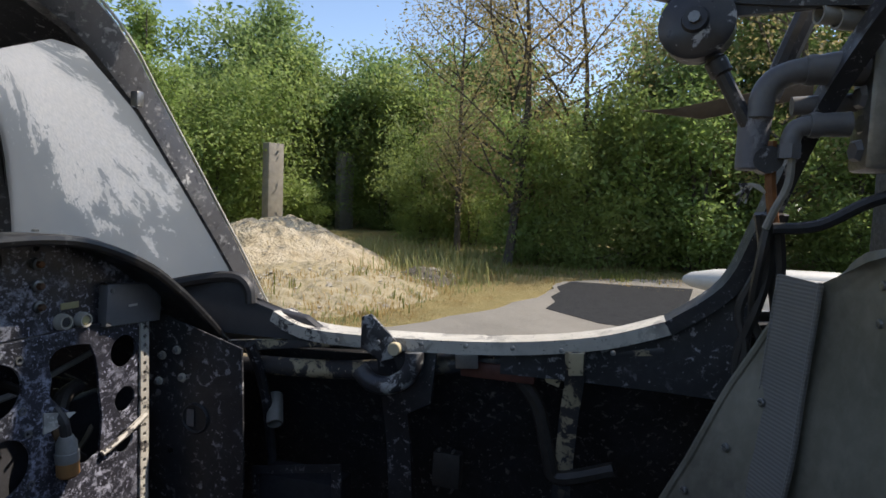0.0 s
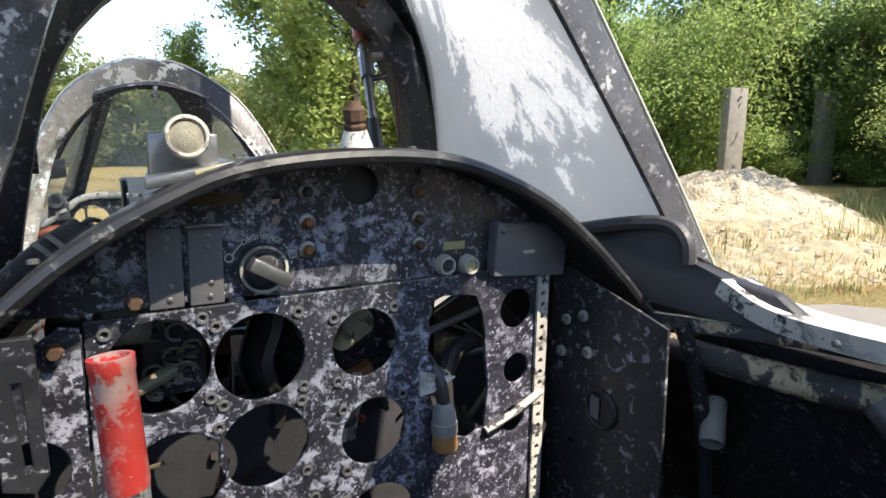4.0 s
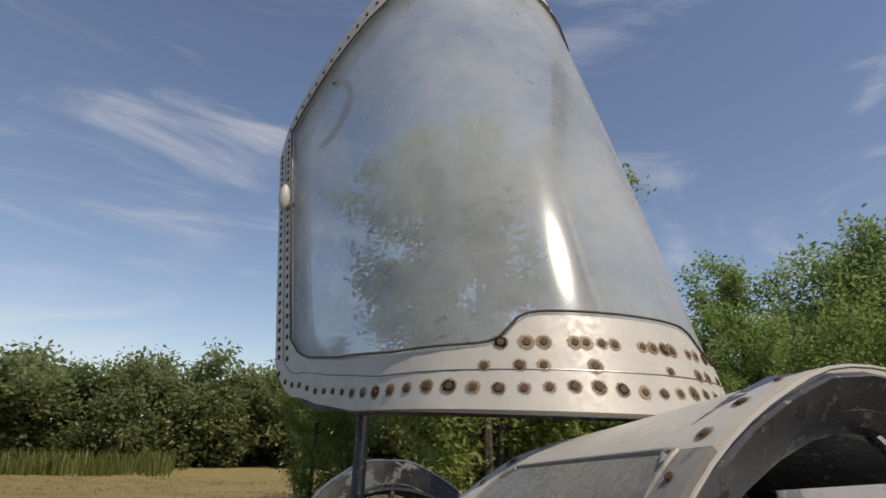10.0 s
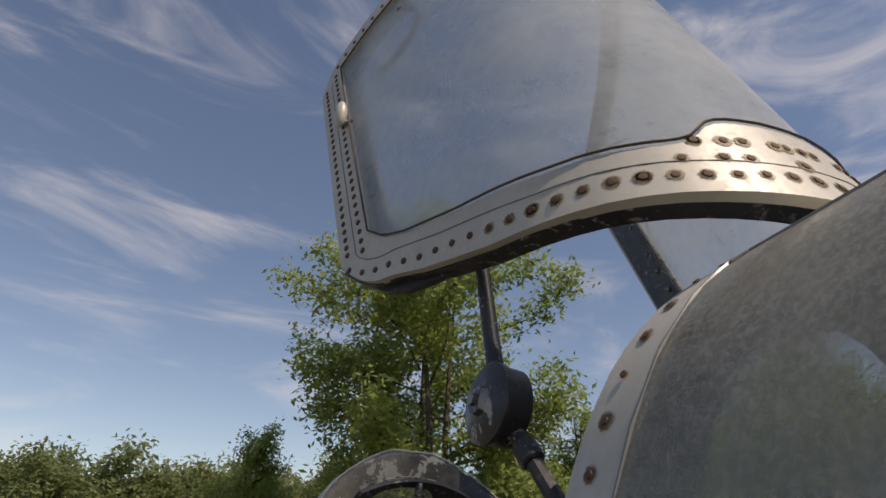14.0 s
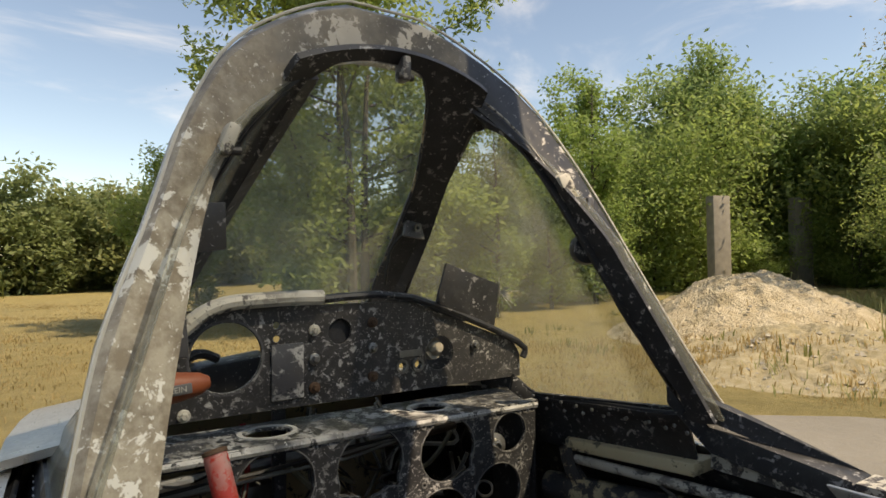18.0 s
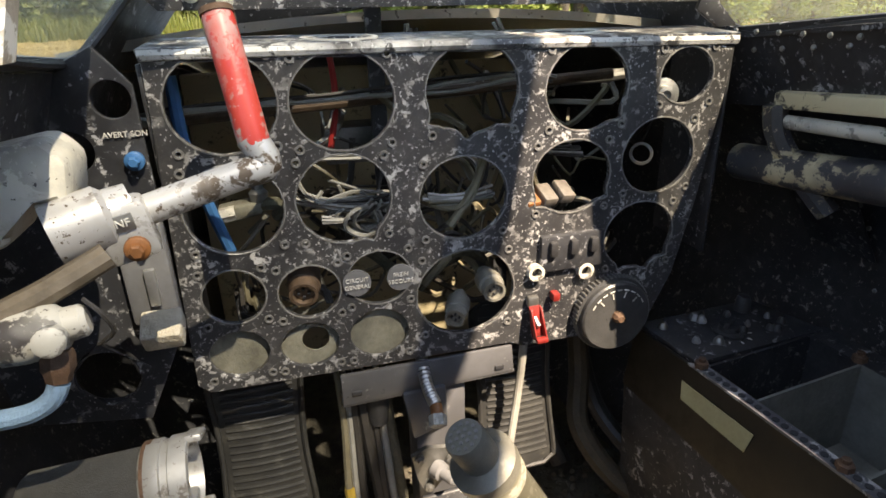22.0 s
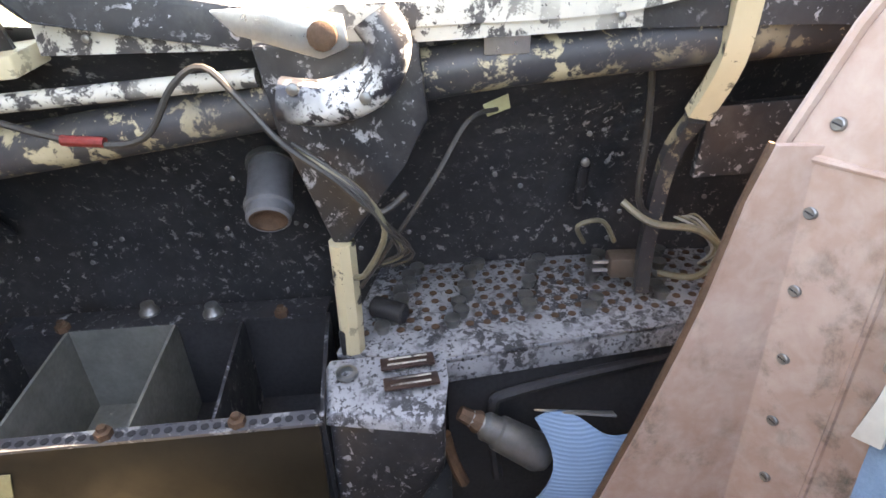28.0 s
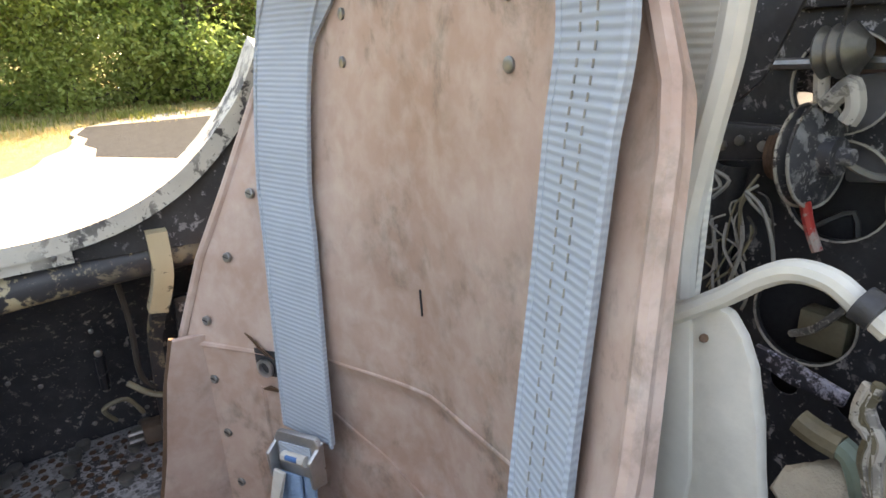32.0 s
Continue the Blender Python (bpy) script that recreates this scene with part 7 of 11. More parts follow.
part("stand", box((-0.247, -0.14, 0.92), (0.022, 0.022, 0.14), 0.003), SILVER, gr)
part("mount_plate", box((-0.30, -0.13, 0.955), (0.10, 0.09, 0.012), 0.003), painted("chipped_blue_grey_paint", (0.25, 0.275, 0.285), (0.05, 0.05, 0.05), 0.53, 60, rough=0.4, spot=0.62, base2=(0.32, 0.34, 0.35)), gr, "chipped blue-grey plate")
pb = thing("side_plumbing", (-0.36, -0.15, 1.1), "corroded white pipes and fittings along the cockpit wall", "pipes")
part("white_casting", slab([(-0.365, -0.16, 1.27), (-0.275, -0.15, 1.285), (-0.262, -0.15, 1.27), (-0.268, -0.15, 1.235), (-0.285, -0.155, 1.262), (-0.30, -0.16, 1.225), (-0.37, -0.17, 1.20)], (0.0, 0.05, 0.0), 0.006), LIGHT_WORN, pb, "flaking white casting")
part("rust_pipe", tube([(-0.36, -0.21, 1.165), (-0.31, -0.19, 1.190), (-0.282, -0.18, 1.200), (-0.248, -0.165, 1.214)], 0.0085, 10, 4), plain("tan_stained_pipe", (0.19, 0.155, 0.115), 0.5, 0.3, 0.5, 60), pb, "tan stained pipe")
ft_ = part("fitting", lathe([(0, 0.008), (0.006, 0.014), (0.018, 0.0165), (0.034, 0.0165), (0.040, 0.0145), (0.043, 0.011), (0.052, 0.0105), (0.055, 0.008), (0.055, 0)], (-0.315, -0.195, 1.176), (1, 0.15, 0.12), 14), LIGHT_WORN, pb, "flaking white pipe fitting")
part("boss", lathe([(0, 0.009), (0.012, 0.009), (0.014, 0.006), (0.014, 0)], (-0.277, -0.203, 1.180), (0.2, -1, 0.3), 12), LIGHT_WORN, ft_)
part("union_nut", lathe([(0, 0.008), (0.004, 0.0095), (0.012, 0.0095), (0.015, 0.008), (0.020, 0.007), (0.020, 0)], (-0.278, -0.198, 1.170), (-0.15, -0.2, -1), 6), RUST, pb, "rusty union nut")
part("blue_hose", tube([(-0.281, -0.202, 1.150), (-0.287, -0.204, 1.140), (-0.302, -0.206, 1.134), (-0.33, -0.208, 1.135), (-0.38, -0.21, 1.14)], 0.0062, 10, 5), SKY_BLUE, pb)
part("loop_wire", tube([(-0.262, -0.185, 1.195), (-0.252, -0.19, 1.185), (-0.250, -0.185, 1.170), (-0.262, -0.18, 1.160)], 0.0015, 6, 4), WIRE_DARK, pb)

# pedals, pedestal, stick, cloth, hoses
PEDAL = painted("dusty_pedal_paint", (0.022, 0.022, 0.022), (0.10, 0.097, 0.085), 0.60, 45, rough=0.40, spot=0.74, base2=(0.044, 0.043, 0.040), soft=0.14)
for x0, x1, y in ((-0.254, -0.148, 0.055), (0.066, 0.172, 0.060)):
    pd = thing("rudder_pedal", ((x0 + x1) / 2, y, 0.76), "dusty black rudder pedal plate with fine cross ribs", "pedal", "rudder pedals")
    def half_width(v, x0=x0, x1=x1):
        h = (x1 - x0) / 2 * (1 - 0.10 * math.sin(math.pi * min(1, v * 1.1)) ** 2)
        e = min(v, 1 - v) * 0.235
        return h - (0.016 - math.sqrt(max(0.0, 0.016 ** 2 - (0.016 - e) ** 2)) if e < 0.016 else 0.0)
    def ped(u, v, x0=x0, x1=x1, y=y, half_width=half_width):
        return (x0 + x1) / 2 + half_width(v) * (2 * u - 1), y - 0.03 + 0.045 * v + 0.006 * (2 * u - 1) ** 2, 0.768 + 0.235 * v
    part("plate", surface(ped, 12, 30, 0.008), PEDAL, pd)
    rim_line = [Vector(ped(0, k / 24)) for k in range(25)] + [Vector(ped(1, 1 - k / 24)) for k in range(25)]
    part("rim", tube([p + Vector((0, -0.003, 0)) for p in rim_line + rim_line[:1]], 0.0035, 6, 1), PEDAL, pd)
    for k in range(22):
        v = 0.09 + 0.039 * k
        part("rib", tube([Vector(ped(u, v + 0.006 * math.sin(3 * u))) + Vector((0, -0.0002, 0)) for u in (0.10, 0.3, 0.5, 0.7, 0.90)], 0.0024, 6, 2), PEDAL, pd)
    part("arm", box(((x0 + x1) / 2, y + 0.06, 0.90), (0.02, 0.02, 0.30), 0.003), BLACK, pd)
BEAM = painted("scuffed_grey_beam", (0.060, 0.060, 0.064), (0.36, 0.36, 0.35), 0.66, 40, rough=0.36, spot=0.72)
HOSE_OLIVE = plain("braided_olive_hose", (0.105, 0.095, 0.065), 0.75, 0.0, 0.5, 130, 0.6, 0.001)
PLUG_KHAKI = plain("dull_khaki_metal", (0.21, 0.20, 0.165), 0.45, 0.3, 0.3, 60)
pdst = thing("pedestal", (0.0, 0.0, 0.70), "black pedestal with a bracket, cables and a lever guide", "pedestal")
part("cross_beam", slab([(-0.106, -0.003, 0.985), (0.092, -0.003, 0.987), (0.095, -0.003, 0.950), (-0.106, -0.003, 0.944)], (0, 0.006, 0), 0.002), BEAM, pdst)
part("beam_flange", slab([(-0.106, -0.003, 0.944), (0.095, -0.003, 0.950), (0.095, 0.05, 0.950), (-0.106, 0.05, 0.944)], (0, 0, 0.004), 0.001), BEAM, pdst)
for x in (-0.090, 0.076):
    part("slot", box((x, -0.004, 0.961), (0.011, 0.002, 0.006), 0.001), DARK, pdst)
part("column", box((0.006, 0.030, 0.835), (0.062, 0.05, 0.22), 0.004), BEAM, pdst)
part("column_bracket", slab([(-0.040, -0.008, 0.950), (0.010, -0.008, 0.952), (0.012, -0.008, 0.900), (-0.030, -0.008, 0.885)], (0, 0.014, 0), 0.003), BEAM, pdst)
flg = part("flange", plate("flange", [(-0.028, 0.020), (-0.011, 0.029), (0.014, 0.025), (0.025, 0.012), (0.023, -0.009), (0.007, -0.024), (-0.004, -0.036), (-0.016, -0.031), (-0.023, -0.011)], [], 0.006, facing(-0.007, -0.010, 0.844), STEEL), STEEL, pdst, "dull lobed metal flange")
for x, z in ((-0.026, 0.862), (0.011, 0.854), (-0.016, 0.818)):
    part("bolt", lathe([(0, 0.006), (0.004, 0.006), (0.005, 0.0035), (0.007, 0.003), (0.007, 0)], (x, -0.015, z), AFT, 10), STEEL, flg)
part("spindle", lathe([(0, 0.012), (0.010, 0.011), (0.012, 0.007), (0.030, 0.006), (0.032, 0.004), (0.032, 0)], (-0.006, -0.014, 0.842), (0.5, -1, 0.05), 16), GREY_PLASTIC, flg)
gp_ = part("guide_plate", slab([(-0.026, -0.020, 0.805), (0.046, -0.020, 0.808), (0.046, -0.050, 0.748), (-0.020, -0.050, 0.738)], (0, 0.006, 0.001), 0.002), BLACK, pdst, "black lever guide with a white mark")
for p, q in (((0.021, -0.0305, 0.794), (0.038, -0.0295, 0.796)), ((0.021, -0.0305, 0.794), (0.020, -0.0430, 0.768)), ((0.038, -0.0295, 0.796), (0.038, -0.0380, 0.778))):
    part("guide_mark", cyl(p, q, 0.0022, n=6), ENGRAVE, gp_)
screws(gp_, [(-0.016, -0.051, 0.754), (0.036, -0.051, 0.760), (-0.018, -0.027, 0.796)], AFT, 1.0)
for k, (x, mt, r) in enumerate(((-0.108, WIRE_TAN, 0.0045), (-0.101, WIRE, 0.004), (-0.095, WIRE_DARK, 0.005), (-0.072, WIRE_DARK, 0.005), (-0.064, WIRE, 0.0045), (-0.055, HOSE_OLIVE, 0.006), (-0.084, WIRE_DARK, 0.007))):
    part("cable", tube([(x, 0.03, 0.98), (x + 0.002, 0.02, 0.90), (x - 0.002 + 0.002 * k, 0.0, 0.81), (x + 0.005 + 0.002 * k, -0.02, 0.70)], r, 7, 4), mt, pdst)
part("boot", lathe([(0, 0.013), (0.03, 0.014), (0.045, 0.012), (0.047, 0.0)], (-0.066, 0.022, 0.90), (0, 0, 1), 14), RUBBER, pdst)
part("yellow_sleeve", tube([(-0.109, 0.004, 0.825), (-0.108, -0.002, 0.80), (-0.106, -0.008, 0.775)], 0.0065, 8, 3), plain("yellow_sleeve", (0.45, 0.30, 0.05), 0.6), pdst, "yellow sleeve on a cable")
part("clamp_block", box((-0.085, -0.012, 0.742), (0.05, 0.03, 0.024), 0.004), GREY_PLASTIC, pdst, "grey cable clamp")
hose_line = smooth_line([(-0.013, 0.012, 0.985), (-0.014, -0.015, 0.964), (-0.009, -0.035, 0.949)], 8)
sh = part("spring_hose", tube(hose_line, 0.0055, 10, 1), STEEL, pdst, "flexible steel hose")
for k in range(15):
    p, q = hose_line[k], hose_line[k + 1]
    part("coil", ring(p, q - p, 0.0072, 0.0022, 0.0026, 12), SILVER, sh)
part("rusty_end", cyl((-0.009, -0.034, 0.9495), (-0.0098, -0.044, 0.942), 0.0068, n=12), BUTTON_RUST, sh)
part("hex_nut", cyl((-0.0098, -0.043, 0.9425), (-0.0115, -0.053, 0.935), 0.010, n=6, bev=0.001), LIGHT_WORN, sh)
part("white_tube", tube([(0.116, 0.02, 0.985), (0.115, 0.02, 0.957), (0.110, 0.02, 0.901), (0.092, 0.0, 0.837), (0.086, 0.0, 0.78)], 0.0050, 10, 4), WIRE, pdst, "pale flexible tube")
for line, r, mt in (([(0.238, 0.13, 0.99), (0.238, 0.10, 0.86), (0.223, 0.06, 0.79), (0.255, 0.0, 0.735), (0.31, -0.04, 0.71)], 0.015, plain("grimy_brown_hose", (0.075, 0.056, 0.032), 0.7, 0, 0.5, 50, 0.4)),
                    ([(0.262, 0.16, 0.99), (0.258, 0.14, 0.88), (0.270, 0.10, 0.79), (0.30, 0.04, 0.74)], 0.013, WIRE_DARK), ([(0.215, 0.22, 0.99), (0.212, 0.20, 0.86), (0.205, 0.16, 0.76), (0.22, 0.10, 0.69)], 0.016, WIRE_DARK)):
    part("duct_hose", tube(line, r, 10, 6), mt, pdst, "ribbed hose")
stk = thing("control_stick_stub", (0.06, -0.16, 0.70), "dusty khaki cylindrical control stick stub with a round plug face", "stick")
p0, ax = Vector((0.058, -0.150, 0.874)), Vector((-0.082, -0.030, 0.157))
part("tube", lathe([(-0.010, 0.0), (-0.010, 0.017), (0, 0.0255), (0.003, 0.0268), (0.098, 0.0268), (0.100, 0.0280), (0.102, 0.0292), (0.1035, 0.0275), (0.106, 0.0292), (0.1075, 0.0275), (0.110, 0.0292), (0.1115, 0.0275), (0.114, 0.0292), (0.117, 0.0280)], p0, ax, 28), KHAKI, stk)
cl_ = part("collar", lathe([(0.117, 0.0280), (0.120, 0.0305), (0.133, 0.0305), (0.136, 0.0245), (0.140, 0.0180), (0.170, 0.0180), (0.174, 0.0164), (0.174, 0)], p0, ax, 28), PLUG_KHAKI, stk, "dull metal plug collar")
s_, u_, a_ = frame_of(ax)
part("key", box(p0 + a_ * 0.134 + u_ * 0.020, (0.006, 0.006, 0.010), 0.001), PLUG_KHAKI, cl_)
for k in range(19):
    rr = 0.0 if k == 0 else (0.006 if k < 7 else 0.0118)
    an = k * math.tau / (6 if k < 7 else 12)
    q = p0 + a_ * 0.1735 + (s_ * math.cos(an) + u_ * math.sin(an)) * rr
    part("pin_hole", cyl(q, q + a_ * 0.0012, 0.0019, n=6), STEEL, stk)
HINGE_BLUE = painted("blue_black_hinge", (0.018, 0.019, 0.028), (0.30, 0.30, 0.31), 0.60, 60, rough=0.35, spot=0.68)
JOINT, SPIN = Vector((0.074, -0.158, 0.843)), Vector((0.12, -0.75, 0.45)).normalized()
hj = part("ball_joint", lathe([(-0.034, 0), (-0.034, 0.027), (-0.030, 0.0325), (0.004, 0.0325), (0.006, 0.031), (0.006, 0.024), (0.003, 0.023), (0.003, 0)], JOINT, SPIN, 28), HINGE_BLUE, stk, "blue-black hinge of the stick")
part("bearing_ring", ring(JOINT + SPIN * 0.004, SPIN, 0.0205, 0.004, 0.003, 24), SILVER, hj)
part("bearing_washer", ring(JOINT + SPIN * 0.003, SPIN, 0.014, 0.006, 0.002, 20), STEEL, hj)
part("bearing_nut", lathe([(0.003, 0.0105), (0.009, 0.0105), (0.011, 0.007), (0.017, 0.006), (0.018, 0)], JOINT, SPIN, 16), STEEL, hj)
part("lower_rod", cyl((0.076, -0.148, 0.835), (0.064, -0.12, 0.69), 0.015, n=14), HINGE_BLUE, stk)
part("link", cyl((0.040, -0.125, 0.865), (0.036, -0.11, 0.74), 0.009, n=12), HINGE_BLUE, stk)
clo = thing("crumpled_cloth", (-0.16, -0.02, 0.68), "crumpled dirty white cloth lying on the floor", "cloth")
def clf(u, v):
    x, y = -0.30 + 0.30 * u, -0.16 + 0.28 * v
    h = 0.055 * (1 - abs(2 * u - 1) ** 3) * (1 - abs(2 * v - 1) ** 3)
    f = 0.5 + abs(noise.noise((x * 16, y * 16, 1.0))) + 0.8 * abs(noise.noise((x * 9 + y * 14, y * 7, 5.0)))
    return x + 0.02 * noise.noise((y * 12, x * 5, 2)), y + 0.02 * noise.noise((x * 12, 3, y * 4)), 0.676 + h * f
part("fabric", surface(clf, 44, 40, 0.003), CLOTH, clo, smooth=70)
random.seed(8)
deb = thing("floor_debris", (0.16, -0.05, 0.67), "brown crumbs of dead leaves scattered over the cockpit floor", "debris", kind="stuff")
bmd = bmesh.new()
for k in range(2200):
    c = Vector((random.uniform(-0.12, 0.28), random.uniform(-0.55, 0.2), 0.672 + random.uniform(0, 0.008)))
    e = Euler([random.uniform(-0.6, 0.6), random.uniform(-0.6, 0.6), random.uniform(0, 6)]).to_matrix()
    r = random.uniform(0.002, 0.006)
    bmd.faces.new([bmd.verts.new(c + e @ Vector((r * math.cos(a) * random.uniform(0.6, 1), r * math.sin(a), 0))) for a in (0, 1.6, 3.1, 4.7)])
part("flakes", bmd, CRUMB, deb)

# ---- front right wall ----
def on_wall(y, z, off=0.0):
    return (interp([(0.93, 0.548), (1.05, 0.545), (1.11, 0.532), (1.18, 0.490), (1.24, 0.43), (1.29, 0.40)], z) - off, y, z)
rw = thing("wall_structure", (0.42, -0.45, 1.0), "black and cream longeron, ribs and rails on the cockpit side", "structure")
part("longeron", tube([(0.385, 0.02, 1.172), (0.405, -0.18, 1.191), (0.41, -0.45, 1.228), (0.41, -0.61, 1.250), (0.412, -0.82, 1.264), (0.40, -0.93, 1.275)], 0.021, 14, 4), BLACK_CREAM, rw, "black longeron tube flaking to cream")
part("light_rail", cyl((0.380, -0.03, 1.228), (0.392, -0.415, 1.248), 0.0075, n=12), LIGHT_WORN, rw, "pale rail tube")
part("ledge", slab([(0.372, -0.028, 1.258), (0.405, -0.02, 1.262), (0.405, -0.255, 1.282), (0.372, -0.245, 1.275)], (0, 0, -0.017), 0.002), CREAM, rw, "cream painted ledge")
part("ledge_end", tube([(0.374, -0.03, 1.245), (0.378, -0.035, 1.215), (0.395, -0.05, 1.18), (0.42, -0.08, 1.135)], 0.013, 8, 4), BLACK_CREAM, rw)
part("gusset", slab([(0.372, -0.420, 1.275), (0.372, -0.540, 1.272), (0.374, -0.545, 1.215), (0.376, -0.525, 1.180), (0.385, -0.470, 1.105), (0.386, -0.455, 1.105), (0.376, -0.428, 1.21)], (0.014, 0, 0), 0.003), BLACK, rw)
part("cream_rib", tube([(0.390, -0.462, 1.105), (0.392, -0.460, 1.03), (0.392, -0.458, 0.985)], 0.012, 8, 3), CREAM, rw, "cream rib")
part("rib", sweep(smooth_line([(0.382, -0.772, 1.292), (0.392, -0.772, 1.245), (0.41, -0.762, 1.200)], 5), [(-0.0095, -0.006), (0.0095, -0.006), (0.0095, 0.006), (-0.0095, 0.006)], lambda i: (0, 1, 0)), CREAM, rw, "curved cream rib")
part("lower_rib", sweep(smooth_line([(0.412, -0.762, 1.197), (0.44, -0.755, 1.15), (0.455, -0.752, 1.06), (0.455, -0.752, 1.0)], 5), [(-0.007, -0.006), (0.007, -0.006), (0.007, 0.006), (-0.007, 0.006)], lambda i: (0, 1, 0)), BLACK_CREAM, rw, "lower rib flaking to cream")
part("aft_plate", slab([(0.43, -0.78, 1.20), (0.43, -0.95, 1.21), (0.44, -0.95, 1.14), (0.44, -0.78, 1.13)], (0.012, 0, 0), 0.003), BLACK, rw)
part("sill_bar", sweep(smooth_line([(0.385, -0.262, 1.283), (0.385, -0.45, 1.281), (0.384, -0.60, 1.283), (0.384, -0.70, 1.286)], 5), [(-0.003, -0.011), (0.004, -0.011), (0.004, 0.011), (-0.003, 0.011)], lambda i: (1, 0, 0)), LIGHT_WORN, rw, "pale riveted sill strip")
screws(rw, [(0.380, -0.30 - 0.055 * k, 1.283) for k in range(8)], (-1, 0, 0), 0.8)
part("bent_clip", slab([(0.388, -0.588, 1.292), (0.388, -0.622, 1.292), (0.392, -0.622, 1.258), (0.392, -0.588, 1.258)], (-0.003, 0, 0), 0.001), SILVER, rw, "bare metal clip")
random.seed(4)
screws(rw, [on_wall(random.uniform(-0.9, 0.05), random.uniform(1.0, 1.17), 0.006) for k in range(30)], (-1, 0, 0.1), 0.7)
screws(rw, [(0.352, 0.02 - 0.03 * k, 1.318) for k in range(10)], (-1, 0, 0), 0.7)
bk = part("rivet_panel", slab([on_wall(0.02, 1.06, 0.03), on_wall(-0.075, 1.06, 0.03), on_wall(-0.075, 1.19, 0.05), on_wall(0.02, 1.17, 0.05)], (0.004, 0, 0), 0.001), BLACK, rw)
screws(bk, [on_wall(-0.072 + 0.022 * i, 1.075 + 0.03 * j, 0.034 + 0.005 * j) for i in range(5) for j in range(4)], (-1, 0, 0.2), 0.7)

lv = thing("latch_lever", (0.36, -0.48, 1.25), "black and white worn S-shaped canopy latch lever with a pivot bolt", "lever", "latch levers")
part("body", tube([(0.354, -0.441, 1.240), (0.354, -0.475, 1.237), (0.354, -0.508, 1.250), (0.355, -0.521, 1.275), (0.357, -0.512, 1.294)], 0.0165, 14, 6), painted("latch_black_white", (0.016, 0.016, 0.02), (0.66, 0.66, 0.64), 0.52, 60, rough=0.4, spot=0.72), lv)
part("link_plate", slab([(0.352, -0.405, 1.302), (0.352, -0.42, 1.286), (0.352, -0.475, 1.268), (0.352, -0.495, 1.275), (0.352, -0.493, 1.296), (0.352, -0.46, 1.302)], (-0.006, 0, 0), 0.002), SILVER, lv, "bare metal link plate")
part("pivot_bolt", lathe([(0, 0.010), (0.006, 0.010), (0.008, 0.007), (0.008, 0)], (0.346, -0.479, 1.284), (-1, 0, 0), 12), RUST, lv)
screws(lv, [(0.337, -0.455, 1.251), (0.338, -0.504, 1.243)], (-1, 0, 0), 1.1)
sk = thing("wall_socket", (0.44, -0.38, 1.1), "grey cylindrical socket with a rusty open mouth on the wall", "socket", "wall sockets")
part("body", lathe([(0, 0.0), (0, 0.020), (0.006, 0.021), (0.05, 0.021), (0.054, 0.023), (0.060, 0.023), (0.062, 0.0205), (0.072, 0.0205), (0.074, 0.018), (0.060, 0.0165)], (0.482, -0.384, 1.150), (-0.86, -0.10, -0.50), 24), GREY_PLASTIC, sk)
part("mouth", lathe([(0.056, 0.0), (0.056, 0.0165), (0.0735, 0.0175), (0.0735, 0.0155), (0.060, 0.0)], (0.482, -0.384, 1.150), (-0.86, -0.10, -0.50), 24), RUST, sk)
part("clamp", ring((0.478, -0.384, 1.148), (-0.86, -0.10, -0.50), 0.0235, 0.004, 0.006), STEEL, sk)
wr = thing("wall_wiring", (0.38, -0.45, 1.15), "loose dark and yellowed wires clipped along the side wall", "wiring")
part("wire", tube([(0.368, -0.20, 1.235), (0.362, -0.28, 1.212), (0.362, -0.33, 1.213), (0.365, -0.36, 1.25), (0.368, -0.385, 1.262), (0.365, -0.41, 1.235), (0.360, -0.435, 1.205), (0.360, -0.47, 1.175), (0.362, -0.50, 1.145), (0.365, -0.525, 1.16)], 0.0027, 7, 5), WIRE_DARK, wr)
part("wire", tube([(0.366, -0.44, 1.198), (0.358, -0.485, 1.17), (0.360, -0.505, 1.13), (0.37, -0.485, 1.085), (0.385, -0.47, 1.07)], 0.0027, 7, 5), WIRE_TAN, wr)
part("wire", tube([(0.385, -0.475, 1.06), (0.372, -0.50, 1.10), (0.372, -0.545, 1.165), (0.40, -0.575, 1.205), (0.42, -0.60, 1.208)], 0.0021, 7, 5), WIRE_DARK, wr)
part("red_tape", cyl((0.362, -0.268, 1.214), (0.362, -0.300, 1.211), 0.0042, n=10), RED_DARK, wr, "red tape on the wire")
part("yellow_flag", slab([(0.42, -0.588, 1.212), (0.43, -0.610, 1.218), (0.43, -0.612, 1.206), (0.42, -0.592, 1.202)], (0.001, 0, 0)), YELLOW, wr)
part("wire", tube([(0.44, -0.73, 1.24), (0.445, -0.735, 1.18), (0.445, -0.735, 1.11), (0.45, -0.755, 1.085)], 0.0034, 7, 5), WIRE_DARK, wr)
part("wire", tube([(0.445, -0.72, 1.108), (0.43, -0.745, 1.092), (0.42, -0.785, 1.088), (0.425, -0.812, 1.06), (0.44, -0.80, 1.025), (0.465, -0.772, 1.015)], 0.0036, 7, 5), WIRE_TAN, wr)
part("wire", tube([(0.50, -0.70, 1.035), (0.49, -0.69, 1.06), (0.49, -0.715, 1.065), (0.49, -0.73, 1.04)], 0.0027, 7, 5), WIRE_TAN, wr)
